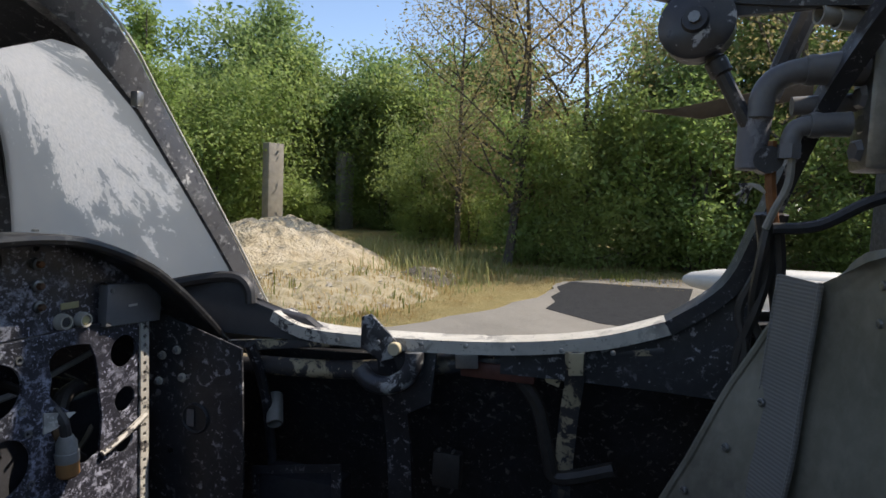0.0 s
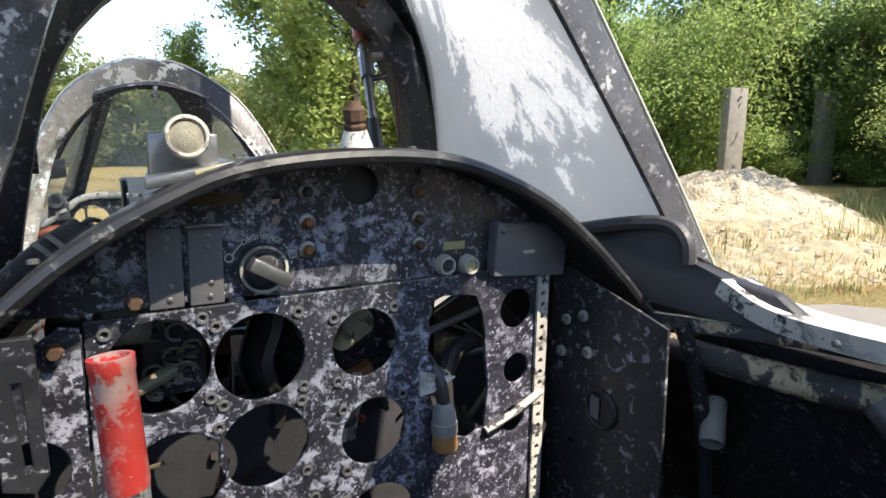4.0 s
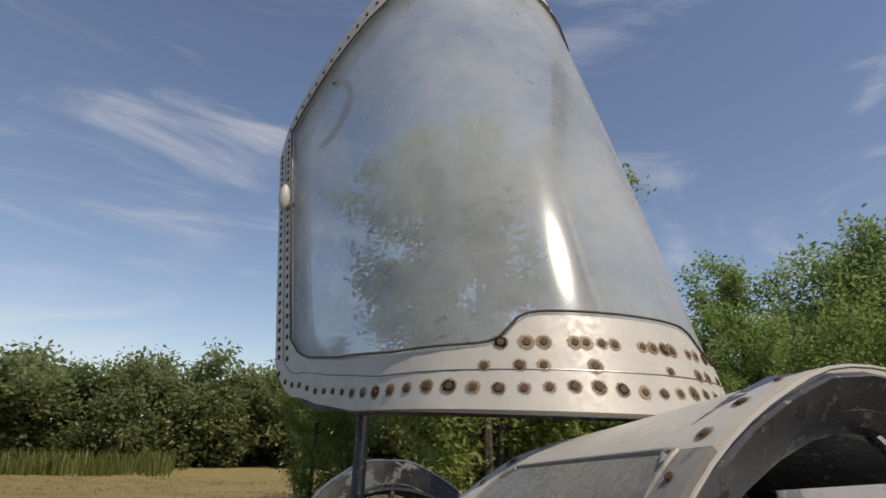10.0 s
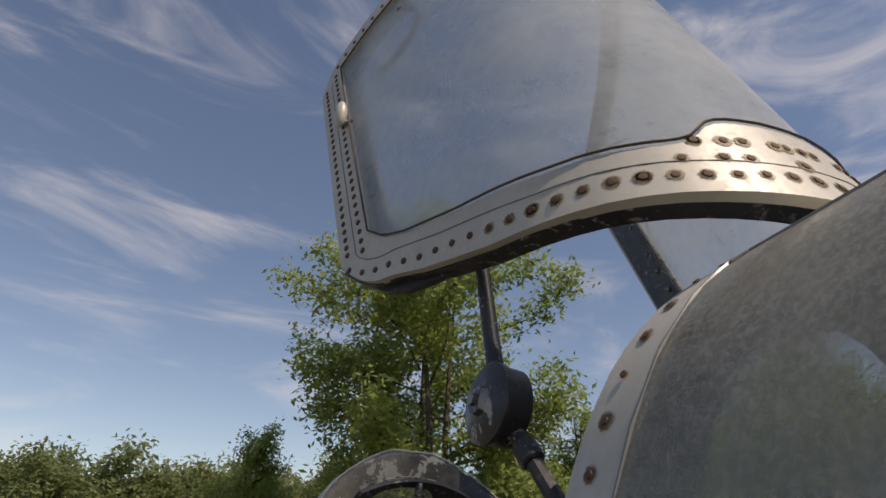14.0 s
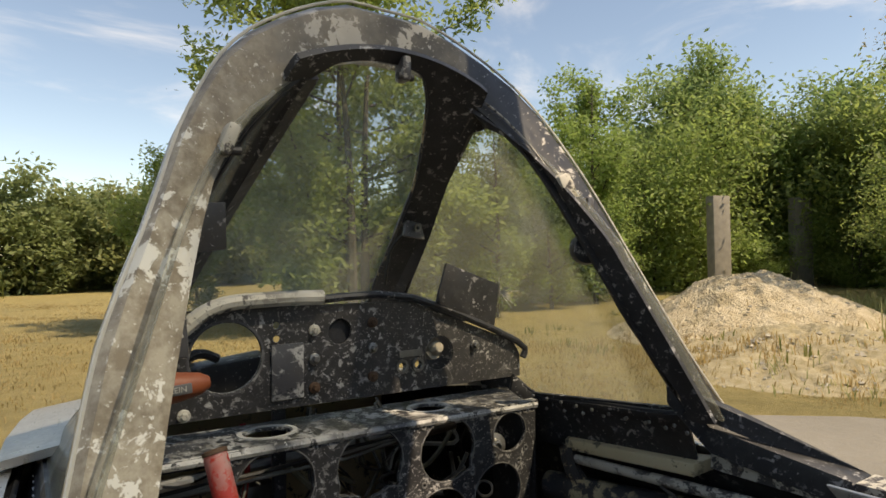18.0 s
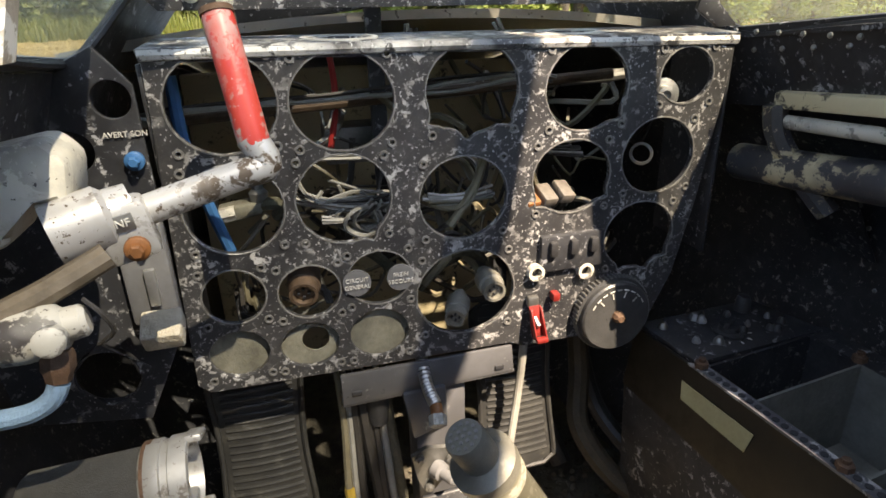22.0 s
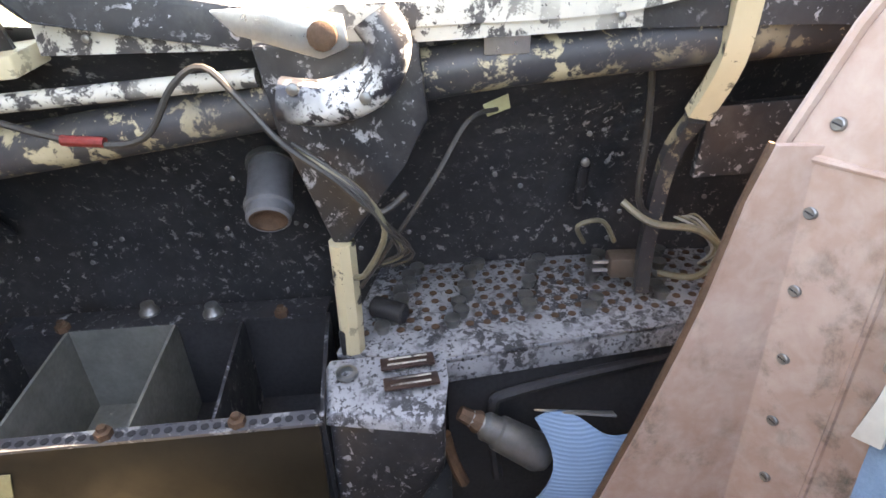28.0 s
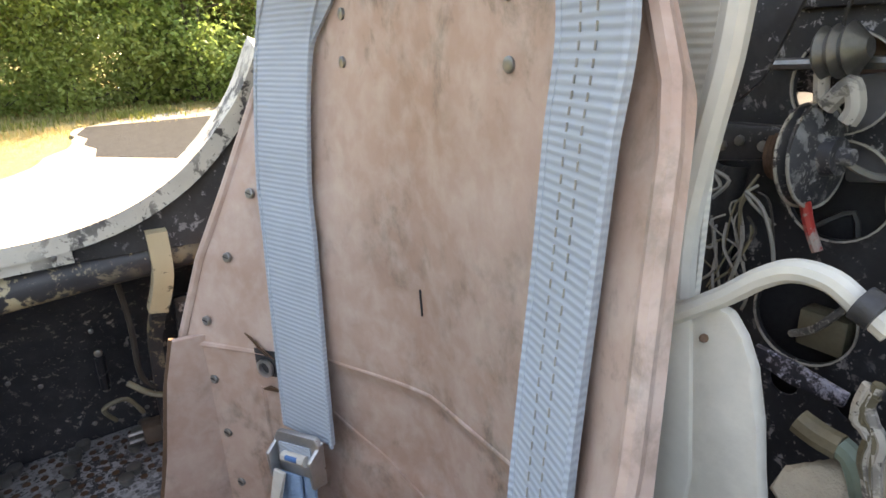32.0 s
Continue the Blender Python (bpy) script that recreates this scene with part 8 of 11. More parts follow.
for k in range(5):
    o = Vector((0.004 * (k % 2), 0.003 * k - 0.006, 0.003 * (k % 3)))
    part("wire", tube([Vector(p) + o for p in ((0.366, -0.44, 1.198), (0.356, -0.48 - 0.003 * k, 1.165), (0.358, -0.502, 1.13 + 0.004 * k), (0.372, -0.52, 1.10), (0.378, -0.50, 1.085))], 0.0014, 6, 5), random.choice((WIRE_TAN, WIRE_DARK)), wr)
for k in range(4):
    part("wire", tube([(0.455, -0.775 - 0.004 * k, 1.085), (0.440, -0.792, 1.080 + 0.004 * k), (0.430, -0.806 - 0.003 * k, 1.062), (0.440, -0.80, 1.040)], 0.0013, 6, 4), WIRE_TAN if k % 2 else WIRE, wr)
plg = part("plug", box((0.488, -0.742, 1.014), (0.026, 0.036, 0.024), 0.004), plain("brown_bakelite", (0.12, 0.085, 0.065), 0.5), wr, "brown two-pin plug")
for z in (1.009, 1.019):
    part("plug_pin", cyl((0.484, -0.724, z), (0.484, -0.708, z), 0.0022, n=8), SILVER, plg)
part("tube_screw", cyl(on_wall(-0.698, 1.118, 0.012), on_wall(-0.697, 1.068, 0.012), 0.006, n=10), BLACK, wr)
screws(wr, [on_wall(-0.698, 1.122, 0.012), on_wall(-0.697, 1.066, 0.012)], (-1, 0, 0), 1.2)

# side box with open compartments
tray = thing("map_tray", (0.36, -0.25, 0.66), "dark metal side box with open compartments along the cockpit wall", "box")
A0, A1, B0, B1 = Vector((0.260, 0.000, 0.982)), Vector((0.306, -0.440, 0.980)), Vector((0.436, -0.080, 0.982)), Vector((0.462, -0.418, 0.980))
F0 = Vector((0.272, -0.100, 0.982))
part("outer_face", slab([A0 + Vector((-0.004, 0, -0.002)), A1 + Vector((-0.004, 0, -0.002)), A1 + Vector((-0.016, 0, -0.10)), A0 + Vector((-0.016, 0, -0.08))], (0.004, 0, 0), 0.001), plain("bronzed_metal", (0.034, 0.027, 0.018), 0.42, 0.3, 0.4, 8), tray, "worn bronze-tinted face")
part("lower_face", slab([A0 + Vector((-0.014, 0, -0.080)), A1 + Vector((-0.014, 0, -0.100)), A1 + Vector((0.0, 0, -0.30)), A0 + Vector((0.0, 0, -0.31))], (0.004, 0, 0), 0.001), BLACK, tray)
part("label_patch", slab([A0.lerp(A1, 0.20) + Vector((-0.0085, 0, -0.022)), A0.lerp(A1, 0.42) + Vector((-0.0085, 0, -0.022)), A0.lerp(A1, 0.41) + Vector((-0.011, 0, -0.046)), A0.lerp(A1, 0.21) + Vector((-0.011, 0, -0.043))], (-0.0008, 0, 0)), YELLOW, tray, "pale yellow label patch")
part("back_face", slab([B0, B1, B1 + Vector((0, 0, -0.14)), B0 + Vector((0, 0, -0.14))], (0.004, 0, 0)), DARK, tray)
part("end_face", slab([A1, B1, B1 + Vector((0, 0, -0.3)), A1 + Vector((0, 0, -0.3))], (0, -0.004, 0)), BLACK, tray)
for k, t in enumerate((0.0, 0.19, 0.52, 0.73)):
    p, q = F0.lerp(A1, t), B0.lerp(B1, t)
    part("divider", slab([p, q, q + Vector((0, 0, -0.13)), p + Vector((0, 0, -0.13))], (0, -0.003, 0)), ZINC if k in (1, 2) else BLACK, tray)
for t0, t1, mt, dz in ((0.0, 0.19, DARK, -0.10), (0.19, 0.52, ZINC, -0.105), (0.52, 1.0, DARK, -0.115)):
    cf = part("compartment_floor", slab([F0.lerp(A1, t0), F0.lerp(A1, t1), B0.lerp(B1, t1), B0.lerp(B1, t0)], (0, 0, -0.003)), mt, tray)
    cf.location.z += dz
for t0, t1, side_a in ((0.19, 0.52, F0.lerp(A1, 0.19)),):
    p, q, r_, s2 = F0.lerp(A1, t0), F0.lerp(A1, t1), B0.lerp(B1, t0), B0.lerp(B1, t1)
    part("zinc_liner", slab([r_ + Vector((-0.003, 0, 0)), s2 + Vector((-0.003, 0, 0)), s2 + Vector((-0.003, 0, -0.105)), r_ + Vector((-0.003, 0, -0.105))], (-0.001, 0, 0)), ZINC, tray)
rim = part("rim", slab([F0 + Vector((-0.008, 0.012, 0.001)), F0 + Vector((0.008, 0, 0.001)), A1 + Vector((0.008, 0.006, 0.001)), A1 + Vector((-0.008, -0.004, 0.001))], (0, 0, -0.003)), DARK_GREY, tray, "perforated rim with worn paint")
hole = finish(cyl((0, 0, 0), (0, 0, 0.0008), 0.0036, n=8), "rim_hole", DARK)
for k in range(34):
    q = F0.lerp(A1, (k + 0.5) / 34)
    piece("rim_hole", hole, Matrix.Translation(q + Vector((0, 0, 0.001))), rim)
part("rear_rim", slab([B0 + Vector((-0.004, 0.01, 0.001)), B1 + Vector((-0.004, 0, 0.001)), B1 + Vector((0.03, 0, 0.001)), B0 + Vector((0.03, 0.01, 0.001))], (0, 0, -0.004)), BLACK, tray)
for q in (F0.lerp(A1, 0.0), F0.lerp(A1, 0.48), F0.lerp(A1, 0.80), B0.lerp(B1, 0.18), B0.lerp(B1, 0.86)):
    part("hex_bolt", lathe([(0, 0.0075), (0.007, 0.0075), (0.008, 0.004), (0.012, 0.004), (0.012, 0)], q, (0, 0, 1), 6), RUST, tray)
for q in (Vector((0.468, -0.222, 0.981)), Vector((0.462, -0.295, 0.981))):
    part("terminal_knob", lathe([(0, 0.011), (0.004, 0.011), (0.008, 0.008), (0.014, 0.007), (0.015, 0)], q, (0, 0, 1), 16), STEEL, tray)
sp = part("selector_plate", slab([A0 + Vector((0.0, 0.0, 0.003)), F0 + Vector((0, 0.006, 0.003)), B0 + Vector((0.02, 0.0, 0.003)), Vector((0.43, 0.01, 0.985))], (0, 0, -0.006), 0.001), BLACK, tray, "black switch plate with knobs")
random.seed(6)
for k in range(16):
    u, v = random.uniform(0.06, 0.94), random.uniform(0.10, 0.90)
    q = A0.lerp(F0, v).lerp(Vector((0.43, 0.01, 0.985)).lerp(B0, v), u) + Vector((0, 0, 0.004))
    r = random.choice((0.0035, 0.005, 0.0065))
    part("knob", lathe([(0, r), (0.004, r * 0.9), (0.006, r * 0.6), (0.008, r * 0.5), (0.008, 0)], q, (0, 0, 1), 10), random.choice((RUBBER, GREY_PLASTIC, RUBBER, STEEL)), sp)
q = Vector((0.345, -0.052, 0.986))
sel = part("selector", lathe([(0, 0.018), (0.003, 0.018), (0.004, 0.012), (0.010, 0.011), (0.011, 0)], q, (0, 0, 1), 20), RUBBER, sp, "black rotary selector with white marks")
for k in range(5):
    an = radians(200 + 35 * k)
    part("marking", box(q + Vector((0.024 * math.cos(an), 0.024 * math.sin(an), -0.001)), (0.005, 0.0015, 0.001), 0, pose(0, 0, 0, 0, 0, math.degrees(an))), ENGRAVE, sel)
part("pointer", box(q + Vector((0, 0, 0.013)), (0.026, 0.006, 0.007), 0.001, pose(0, 0, 0, 0, 0, 35)), RUBBER, sel)
part("tall_knob", lathe([(0, 0.010), (0.014, 0.009), (0.020, 0.007), (0.021, 0)], (0.395, -0.015, 0.988), (0, 0, 1), 16), RUBBER, sp)
console = thing("stud_console", (0.44, -0.66, 0.7), "speckled console with rows of round studs on the side wall", "console")
SPECK = painted("speckled_grey_plate", (0.235, 0.24, 0.255), (0.045, 0.045, 0.05), 0.51, 110, rough=0.45, spot=0.58)
C0, C1, D1, D0 = Vector((0.455, -0.428, 0.985)), Vector((0.545, -0.47, 0.985)), Vector((0.575, -0.90, 0.985)), Vector((0.435, -0.86, 0.985))
E0 = Vector((0.372, -0.548, 0.985))
part("top_plate", slab([Vector((0.385, -0.442, 0.985)), C1, D1, D0, E0], (0, 0, -0.008), 0.002), SPECK, console)
part("front_lip", slab([E0, D0, D0 + Vector((0, 0, -0.03)), E0 + Vector((0, 0, -0.03))], (0.004, 0, 0), 0.001), SPECK, console)
part("front_face", slab([E0 + Vector((0.012, 0, -0.02)), D0 + Vector((0.012, 0, -0.02)), D0 + Vector((0.0, 0, -0.3)), E0 + Vector((0.0, 0, -0.3))], (0.004, 0, 0), 0.001), DARK, console)
part("pressed_bead", tube([E0 + Vector((-0.002, -0.05, -0.16)), E0 + Vector((0.004, -0.045, -0.07)), E0 + Vector((0.012, -0.075, -0.052)), D0 + Vector((0.004, 0.06, -0.055))], 0.006, 8, 5), DARK, console)
hump = part("hump", slab([Vector((0.372, -0.438, 0.988)), Vector((0.385, -0.548, 0.988)), Vector((0.345, -0.552, 0.985)), Vector((0.305, -0.548, 0.972)), Vector((0.316, -0.447, 0.975))], (-0.005, 0.006, -0.012), 0.003), SPECK, console, "worn console end with engraved plates")
part("hump_face", slab([Vector((0.314, -0.445, 0.966)), Vector((0.303, -0.548, 0.964)), Vector((0.318, -0.545, 0.90)), Vector((0.316, -0.49, 0.80)), Vector((0.300, -0.44, 0.78))], (0.06, 0, 0), 0.004), BLACK, console)
for k, (x, y) in enumerate(((0.364, -0.513), (0.340, -0.518))):
    pl = part("engraved_plate", box((x, y, 0.990 - 0.003 * k), (0.018, 0.050, 0.003), 0.001, pose(0, 0, 0, 0, 6, 10)), plain("brown_engraved_plate_%s" % "ab"[k], (0.055, 0.032, 0.026), 0.4), hump, "brown engraved plate")
    for j in range(2):
        part("engraved_line", box((x + 0.004 - 0.008 * j, y, 0.9922 - 0.003 * k), (0.0022, 0.036, 0.0006), 0, pose(0, 0, 0, 0, 6, 10)), LIGHT_WORN, pl)
part("ring_screw", ring((0.352, -0.458, 0.986), (0, 0, 1), 0.010, 0.004, 0.004), STEEL, hump)
part("stop_block", box((0.392, -0.455, 0.998), (0.02, 0.014, 0.03), 0.003), BLACK, console)
stud = finish(lathe([(0, 0.0065), (0.006, 0.0065), (0.006, 0.0085), (0.010, 0.0085), (0.011, 0.006), (0.011, 0)], (0, 0, 0), (0, 0, 1), 12), "stud", STEEL)
pit = finish(lathe([(0, 0.0045), (0.0008, 0.0042), (0.0009, 0)], (0, 0, 0), (0, 0, 1), 8), "stud_hole", RUST)
for i in range(22):
    for j in range(8):
        u, v = (i + 0.6) / 22.5, (j + 0.5) / 8
        a = Vector((0.405, -0.455, 0.9855)).lerp(Vector((0.450, -0.852, 0.9855)), u)
        b = Vector((0.535, -0.482, 0.9855)).lerp(Vector((0.568, -0.885, 0.9855)), u)
        q = a.lerp(b, v) + Vector((0, -0.006 * (j % 2), 0))
        if i % 4 == 1 and random.random() < 0.75:
            piece("stud", stud, Matrix.Translation(q), console)
        else:
            piece("stud_hole", pit, Matrix.Translation(q), console)
part("black_plug", cyl((0.440, -0.474, 1.002), (0.425, -0.508, 1.000), 0.011, n=14, bev=0.002), RUBBER, console)

bst = thing("lap_strap", (0.33, -0.67, 0.75), "folded faded blue lap strap with a metal end beside the seat", "strap")
def strapf(u, v):
    x = 0.335 - 0.03 * math.sin(3.1 * v) - 0.02 * u
    y = -0.630 - 0.10 * u - 0.015 * math.sin(6 * v)
    z = 0.945 - 0.16 * v + 0.012 * math.sin(7 * u + 3 * v)
    return x, y, z
part("webbing", surface(strapf, 14, 16, 0.004), webbing("faded_blue_ribbed_webbing", (0.17, 0.28, 0.42)), bst, smooth=70)
part("end_tab", slab([(0.338, -0.628, 0.952), (0.325, -0.655, 0.960), (0.322, -0.70, 0.957), (0.335, -0.70, 0.950)], (0, 0, -0.003), 0.001), SILVER, bst)
hc = thing("hose_coupling", (0.34, -0.60, 0.80), "corroded hose coupling on the console face", "coupling")
part("coupling", lathe([(0, 0.008), (0.012, 0.010), (0.016, 0.014), (0.028, 0.014), (0.03, 0.017), (0.075, 0.019), (0.085, 0.014), (0.085, 0)], (0.345, -0.570, 0.935), (-0.1, -0.75, -0.45), 14), STEEL, hc)
part("rusty_end", lathe([(-0.012, 0), (-0.012, 0.007), (0, 0.008), (0.006, 0.011), (0.010, 0.011), (0.010, 0)], (0.345, -0.570, 0.935), (-0.1, -0.75, -0.45), 8), RUST, hc)
part("down_pipe", tube([(0.345, -0.545, 0.915), (0.343, -0.552, 0.88), (0.342, -0.562, 0.85)], 0.006, 8, 3), RUST, hc)

# ---- seats ----
WEB_BACK = webbing("dusty_beige_webbing", (0.70, 0.68, 0.60))
CREAM_WHITE = plain("dirty_white_paint", (0.58, 0.55, 0.48), 0.5, 0, 0.25, 20, 0.2)
def seat_thing(dy, dz, label, web, shell, rear=False):
    s = thing("pilot_seat", (0.05, -0.80 + dy, 0.75 + dz), label, "seat", "pilot seats")
    RIGHT = [(0.70, 0.222), (1.21, 0.229), (1.30, 0.222), (1.36, 0.215), (1.44, 0.213), (1.50, 0.175), (1.545, 0.125), (1.57, 0.09)]
    LEFT = [(0.70, 0.207), (1.33, 0.203), (1.40, 0.192), (1.455, 0.184), (1.50, 0.162), (1.545, 0.125), (1.57, 0.09)]
    FLANGE = [(0.70, 0.134), (1.215, 0.134), (1.30, 0.102), (1.36, 0.072), (1.44, 0.032), (1.50, 0.006), (1.57, 0.0)]
    top, out = 1.57, 0.0
    if rear:
        RIGHT = [(0.70, 0.222), (1.38, 0.222), (1.44, 0.205), (1.475, 0.170), (1.50, 0.120), (1.512, 0.09)]
        LEFT = RIGHT
        FLANGE = [(0.70, 0.20), (1.215, 0.1685), (1.28, 0.136), (1.35, 0.1055), (1.40, 0.08), (1.473, 0.05), (1.50, 0.03), (1.57, 0.0)]
        top, out = 1.512, 0.028
    def back(x, z):
        """The front face of the shell: a flat back with two wings that come forward."""
        h = interp(RIGHT if x > 0.065 else LEFT, z)
        g = 0.078 if x > 0.065 else 0.100
        k = max(0.0, (abs(x - 0.065) - g) / max(0.05, h - g))
        y = -0.897 + interp(FLANGE, z) * (1.0 if x > 0.065 else 0.58) * (k * k * 3 if k < 0.17 else 0.0867 + 1.07 * (k - 0.17)) + 0.03 * (z - 1.2)
        if x > 0.065:
            y = -0.897 + interp(FLANGE, z) * interp([(0.0, 0.0), (0.05, 0.004), (0.15, 0.06), (0.27, 0.15), (0.39, 0.25), (0.52, 0.34), (0.64, 0.44), (0.77, 0.61), (0.895, 0.82), (1.0, 1.0)], (x - 0.065) / h) + 0.03 * (z - 1.2)
        lip = 0.006 * (1 / (1 + math.exp(-(z - 1.214 - 0.05 * max(0, x - 0.1)) / 0.003)) - 1 / (1 + math.exp(-(z - 1.135) / 0.004))) if abs(x - 0.065) < 0.14 else 0.0
        return y + lip
    def at(a, z, off=0.0):
        x = 0.065 + a * interp(RIGHT if a > 0 else LEFT, z)
        return Vector((x, back(x, z) + dy + off, z - 0.02 * a * a * (z - 0.72) / 0.85 + dz))
    def on(x, z, off=0.0):
        return Vector((x, back(x, z) + dy + off, z + dz))
    part("shell", surface(lambda u, v: at(2 * u - 1, 0.72 + (top - 0.72) * v), 84, 240, -0.008), shell, s, "weathered pinkish brown seat shell")
    for sgn in (1, -1):
        rm = [at(sgn * 0.992, 0.74 + (top - 0.77) * k / 40, 0.0) for k in range(41)]
        part("rolled_edge", tube(rm, 0.0042, 8, 1), shell, s)
        for xx in (0.172, 0.150):
            part("moulded_rib", tube([on(0.065 + sgn * (xx + 0.006 * k / 12), 1.175 - 0.36 * k / 12, -0.0012) for k in range(13)], 0.0028, 8, 1), shell, s)
        part("fold_rib", tube([on(0.065 + sgn * (0.218 - 0.052 * k / 8), 1.212 - 0.004 * k / 8, -0.0018) for k in range(9)], 0.003, 8, 1), shell, s)
        for x, z in () if sgn < 0 else ((0.183, 1.345), (0.195, 1.291), (0.207, 1.234), (0.206, 1.177), (0.204, 1.120), (0.201, 1.064), (0.198, 1.007), (0.194, 0.950), (0.190, 0.893)):
            p = on(0.065 + sgn * x, z, 0.0012)
            n_ = (-0.50 * sgn, 0.85, 0.15)
            hd = part("seat_screw", lathe([(-0.002, 0.0044), (0.0004, 0.0042), (0.0010, 0.0034), (0.0007, 0.0)], p, n_, 14), STEEL, s, "grey slotted screw")
            part("screw_slot", cyl(p + Vector(n_) * 0.0008 - Vector((0.85 * sgn, 0.5, 0.2)) * 0.0030, p + Vector(n_) * 0.0008 + Vector((0.85 * sgn, 0.5, 0.2)) * 0.0030, 0.0006, n=5), DARK, hd)
        for z in (1.476, 1.446):
            part("seat_screw", lathe([(-0.002, 0.0040), (0.0006, 0.0038), (0.0010, 0.0030), (0.0008, 0.0)], on(0.065 + sgn * 0.084, z, 0.0008), (0, 1, 0), 12), STEEL, s, "grey slotted screw")
    def pan(u, v):
        a = 2 * u - 1
        return 0.05 + a * 0.21, -0.90 + 0.30 * v + dy, 0.76 + 0.04 * v + 0.06 * abs(a) ** 6 + dz
    def wing(u, v):
        z = 0.76 + 0.46 * v
        yf = interp([(0.76, -0.64), (0.915, -0.685), (0.994, -0.708), (1.096, -0.734), (1.197, -0.751), (1.229, -0.762)], z)
        yb = interp([(0.76, -0.820), (1.229, -0.800)], z)
        return 0.283 + 0.004 * u - 0.004 * v, yb + (yf - yb) * u + dy, z + dz
    part("side_wing", surface(wing, 8, 12, 0.006), shell, s, "turned side wing of the shell")
    part("wing_edge", tube([wing(1.0, k / 10) for k in range(11)], 0.0034, 6, 1), RUST, s, "rusty worn edge")
    part("seat_pan", surface(pan, 20, 10, 0.01), shell, s)
    for sg, x0, tops in ((1, 0.145, ((0.205, -0.864, 1.47), (0.2065, -0.851, 1.37), (0.196, -0.846, 1.31), (0.189, -0.842, 1.24), (0.181, -0.838, 1.15))),
                         (-1, -0.072, ((-0.085, -0.873, 1.468), (-0.081, -0.872, 1.421), (-0.080, -0.868, 1.366), (-0.083, -0.859, 1.31), (-0.089, -0.848, 1.25), (-0.100, -0.832, 1.15)))):
        if rear:
            tops = [(x + out * sg, back(x + out * sg, z) + 0.004, z) for x, y, z in tops]
        wide = 0.030 if sg > 0 else 0.0225
        tilt = 0.38 if sg > 0 else -0.26
        line = smooth_line(([] if rear else [(x0, -0.885 + dy, 1.562 + dz), (x0, -0.872 + dy, 1.53 + dz)]) + [(x, y + dy, z + dz) for x, y, z in tops], 8)
        st = part("shoulder_strap", sweep(line, [(-wide, -0.0018), (wide, -0.0018), (wide, 0.0018), (-wide, 0.0018)], lambda i: (1, tilt, 0)), web, s, "pale blue ribbed webbing strap")
        w_ = Vector((1, tilt, 0)).normalized()
        f_ = Vector((-tilt, 1, 0)).normalized()
        for e in (-1, 1):
            part("selvedge", tube([p + w_ * (e * wide * 0.97) + f_ * 0.0014 for p in line], 0.0019, 5, 1), web, st)
        if sg < 0:
            for a0 in (-0.2, 0.28):
                for k in range(1, len(line) - 2):
                    p, q = line[k] + w_ * wide * a0 + f_ * 0.0022, line[k + 1] + w_ * wide * a0 + f_ * 0.0022
                    part("stitch", cyl(p, p + (q - p) * 0.55, 0.00045, n=5), WIRE, st)
        if rear:
            continue
        gd_ = part("strap_guide", box((x0, -0.885 + dy, 1.570 + dz), (0.066, 0.040, 0.011), 0.003, pose(0, 0, 0, 12, 0, 0)), RUBBER, s)
        part("guide_cheek", box((x0 - 0.031, -0.893 + dy, 1.535 + dz), (0.0045, 0.026, 0.085), 0.0015), RUBBER, gd_)
        part("guide_cheek", box((x0 + 0.031, -0.893 + dy, 1.535 + dz), (0.0045, 0.026, 0.085), 0.0015), RUBBER, gd_)
        xr = x0
        back_l = [(xr, -0.903 + dy, 1.580 + dz), (xr, -0.918 + dy, 1.55 + dz), (xr, -0.925 + dy, 1.48 + dz), (xr + 0.005, -0.935 + dy, 1.30 + dz)]
        part("rear_strap", sweep(smooth_line(back_l, 5), [(-0.027, -0.0018), (0.027, -0.0018), (0.027, 0.0018), (-0.027, 0.0018)], lambda i: (1, 0, 0)), WEB_BACK, s, "dusty beige ribbed webbing behind the seat")
        c0 = Vector((tops[-1][0] - 0.002, tops[-1][1] + 0.008 + dy, 1.135 + dz))
        def bk_(a, b, c=0.0):
            return c0 + w_ * (a * 0.80) + f_ * c + Vector((0, 0, b)) - Vector((0, 0, 0.18 * a * sg))
        bu = part("buckle", slab([bk_(-0.036, 0.016), bk_(-0.030, 0.023), bk_(0.030, 0.023), bk_(0.036, 0.016), bk_(0.036, -0.012), bk_(0.030, -0.018), bk_(-0.030, -0.018), bk_(-0.036, -0.012)], f_ * 0.006, 0.002), SILVER, s, "worn steel buckle")
        part("buckle_opening", slab([bk_(-0.025, 0.014, 0.0062), bk_(0.025, 0.014, 0.0062), bk_(0.025, -0.006, 0.0062), bk_(-0.025, -0.006, 0.0062)], f_ * 0.0015, 0.0005), web, bu)
        part("buckle_bar", cyl(bk_(-0.022, 0.003, 0.010), bk_(0.014, 0.003, 0.010), 0.0045, n=10), CREAM_WHITE, bu, "white roller")
        part("blue_mark", cyl(bk_(-0.012, 0.004, 0.0125), bk_(0.006, 0.004, 0.0125), 0.0025, n=8), BLUE_CAP, bu)
        for e in (-1, 1):
            part("buckle_cheek", slab([bk_(e * 0.036, 0.018), bk_(e * 0.036, -0.022), bk_(e * 0.036, -0.020, 0.014), bk_(e * 0.036, 0.006, 0.016)], w_ * (-0.004 * e), 0.001), SILVER, bu)
        part("lower_strap", slab([bk_(-0.024, -0.014, 0.002), bk_(0.024, -0.014, 0.002), bk_(0.024, -0.17, 0.012), bk_(-0.018, -0.17, 0.012)], f_ * 0.003, 0.001), SKY_BLUE, s, "faded blue lower strap")
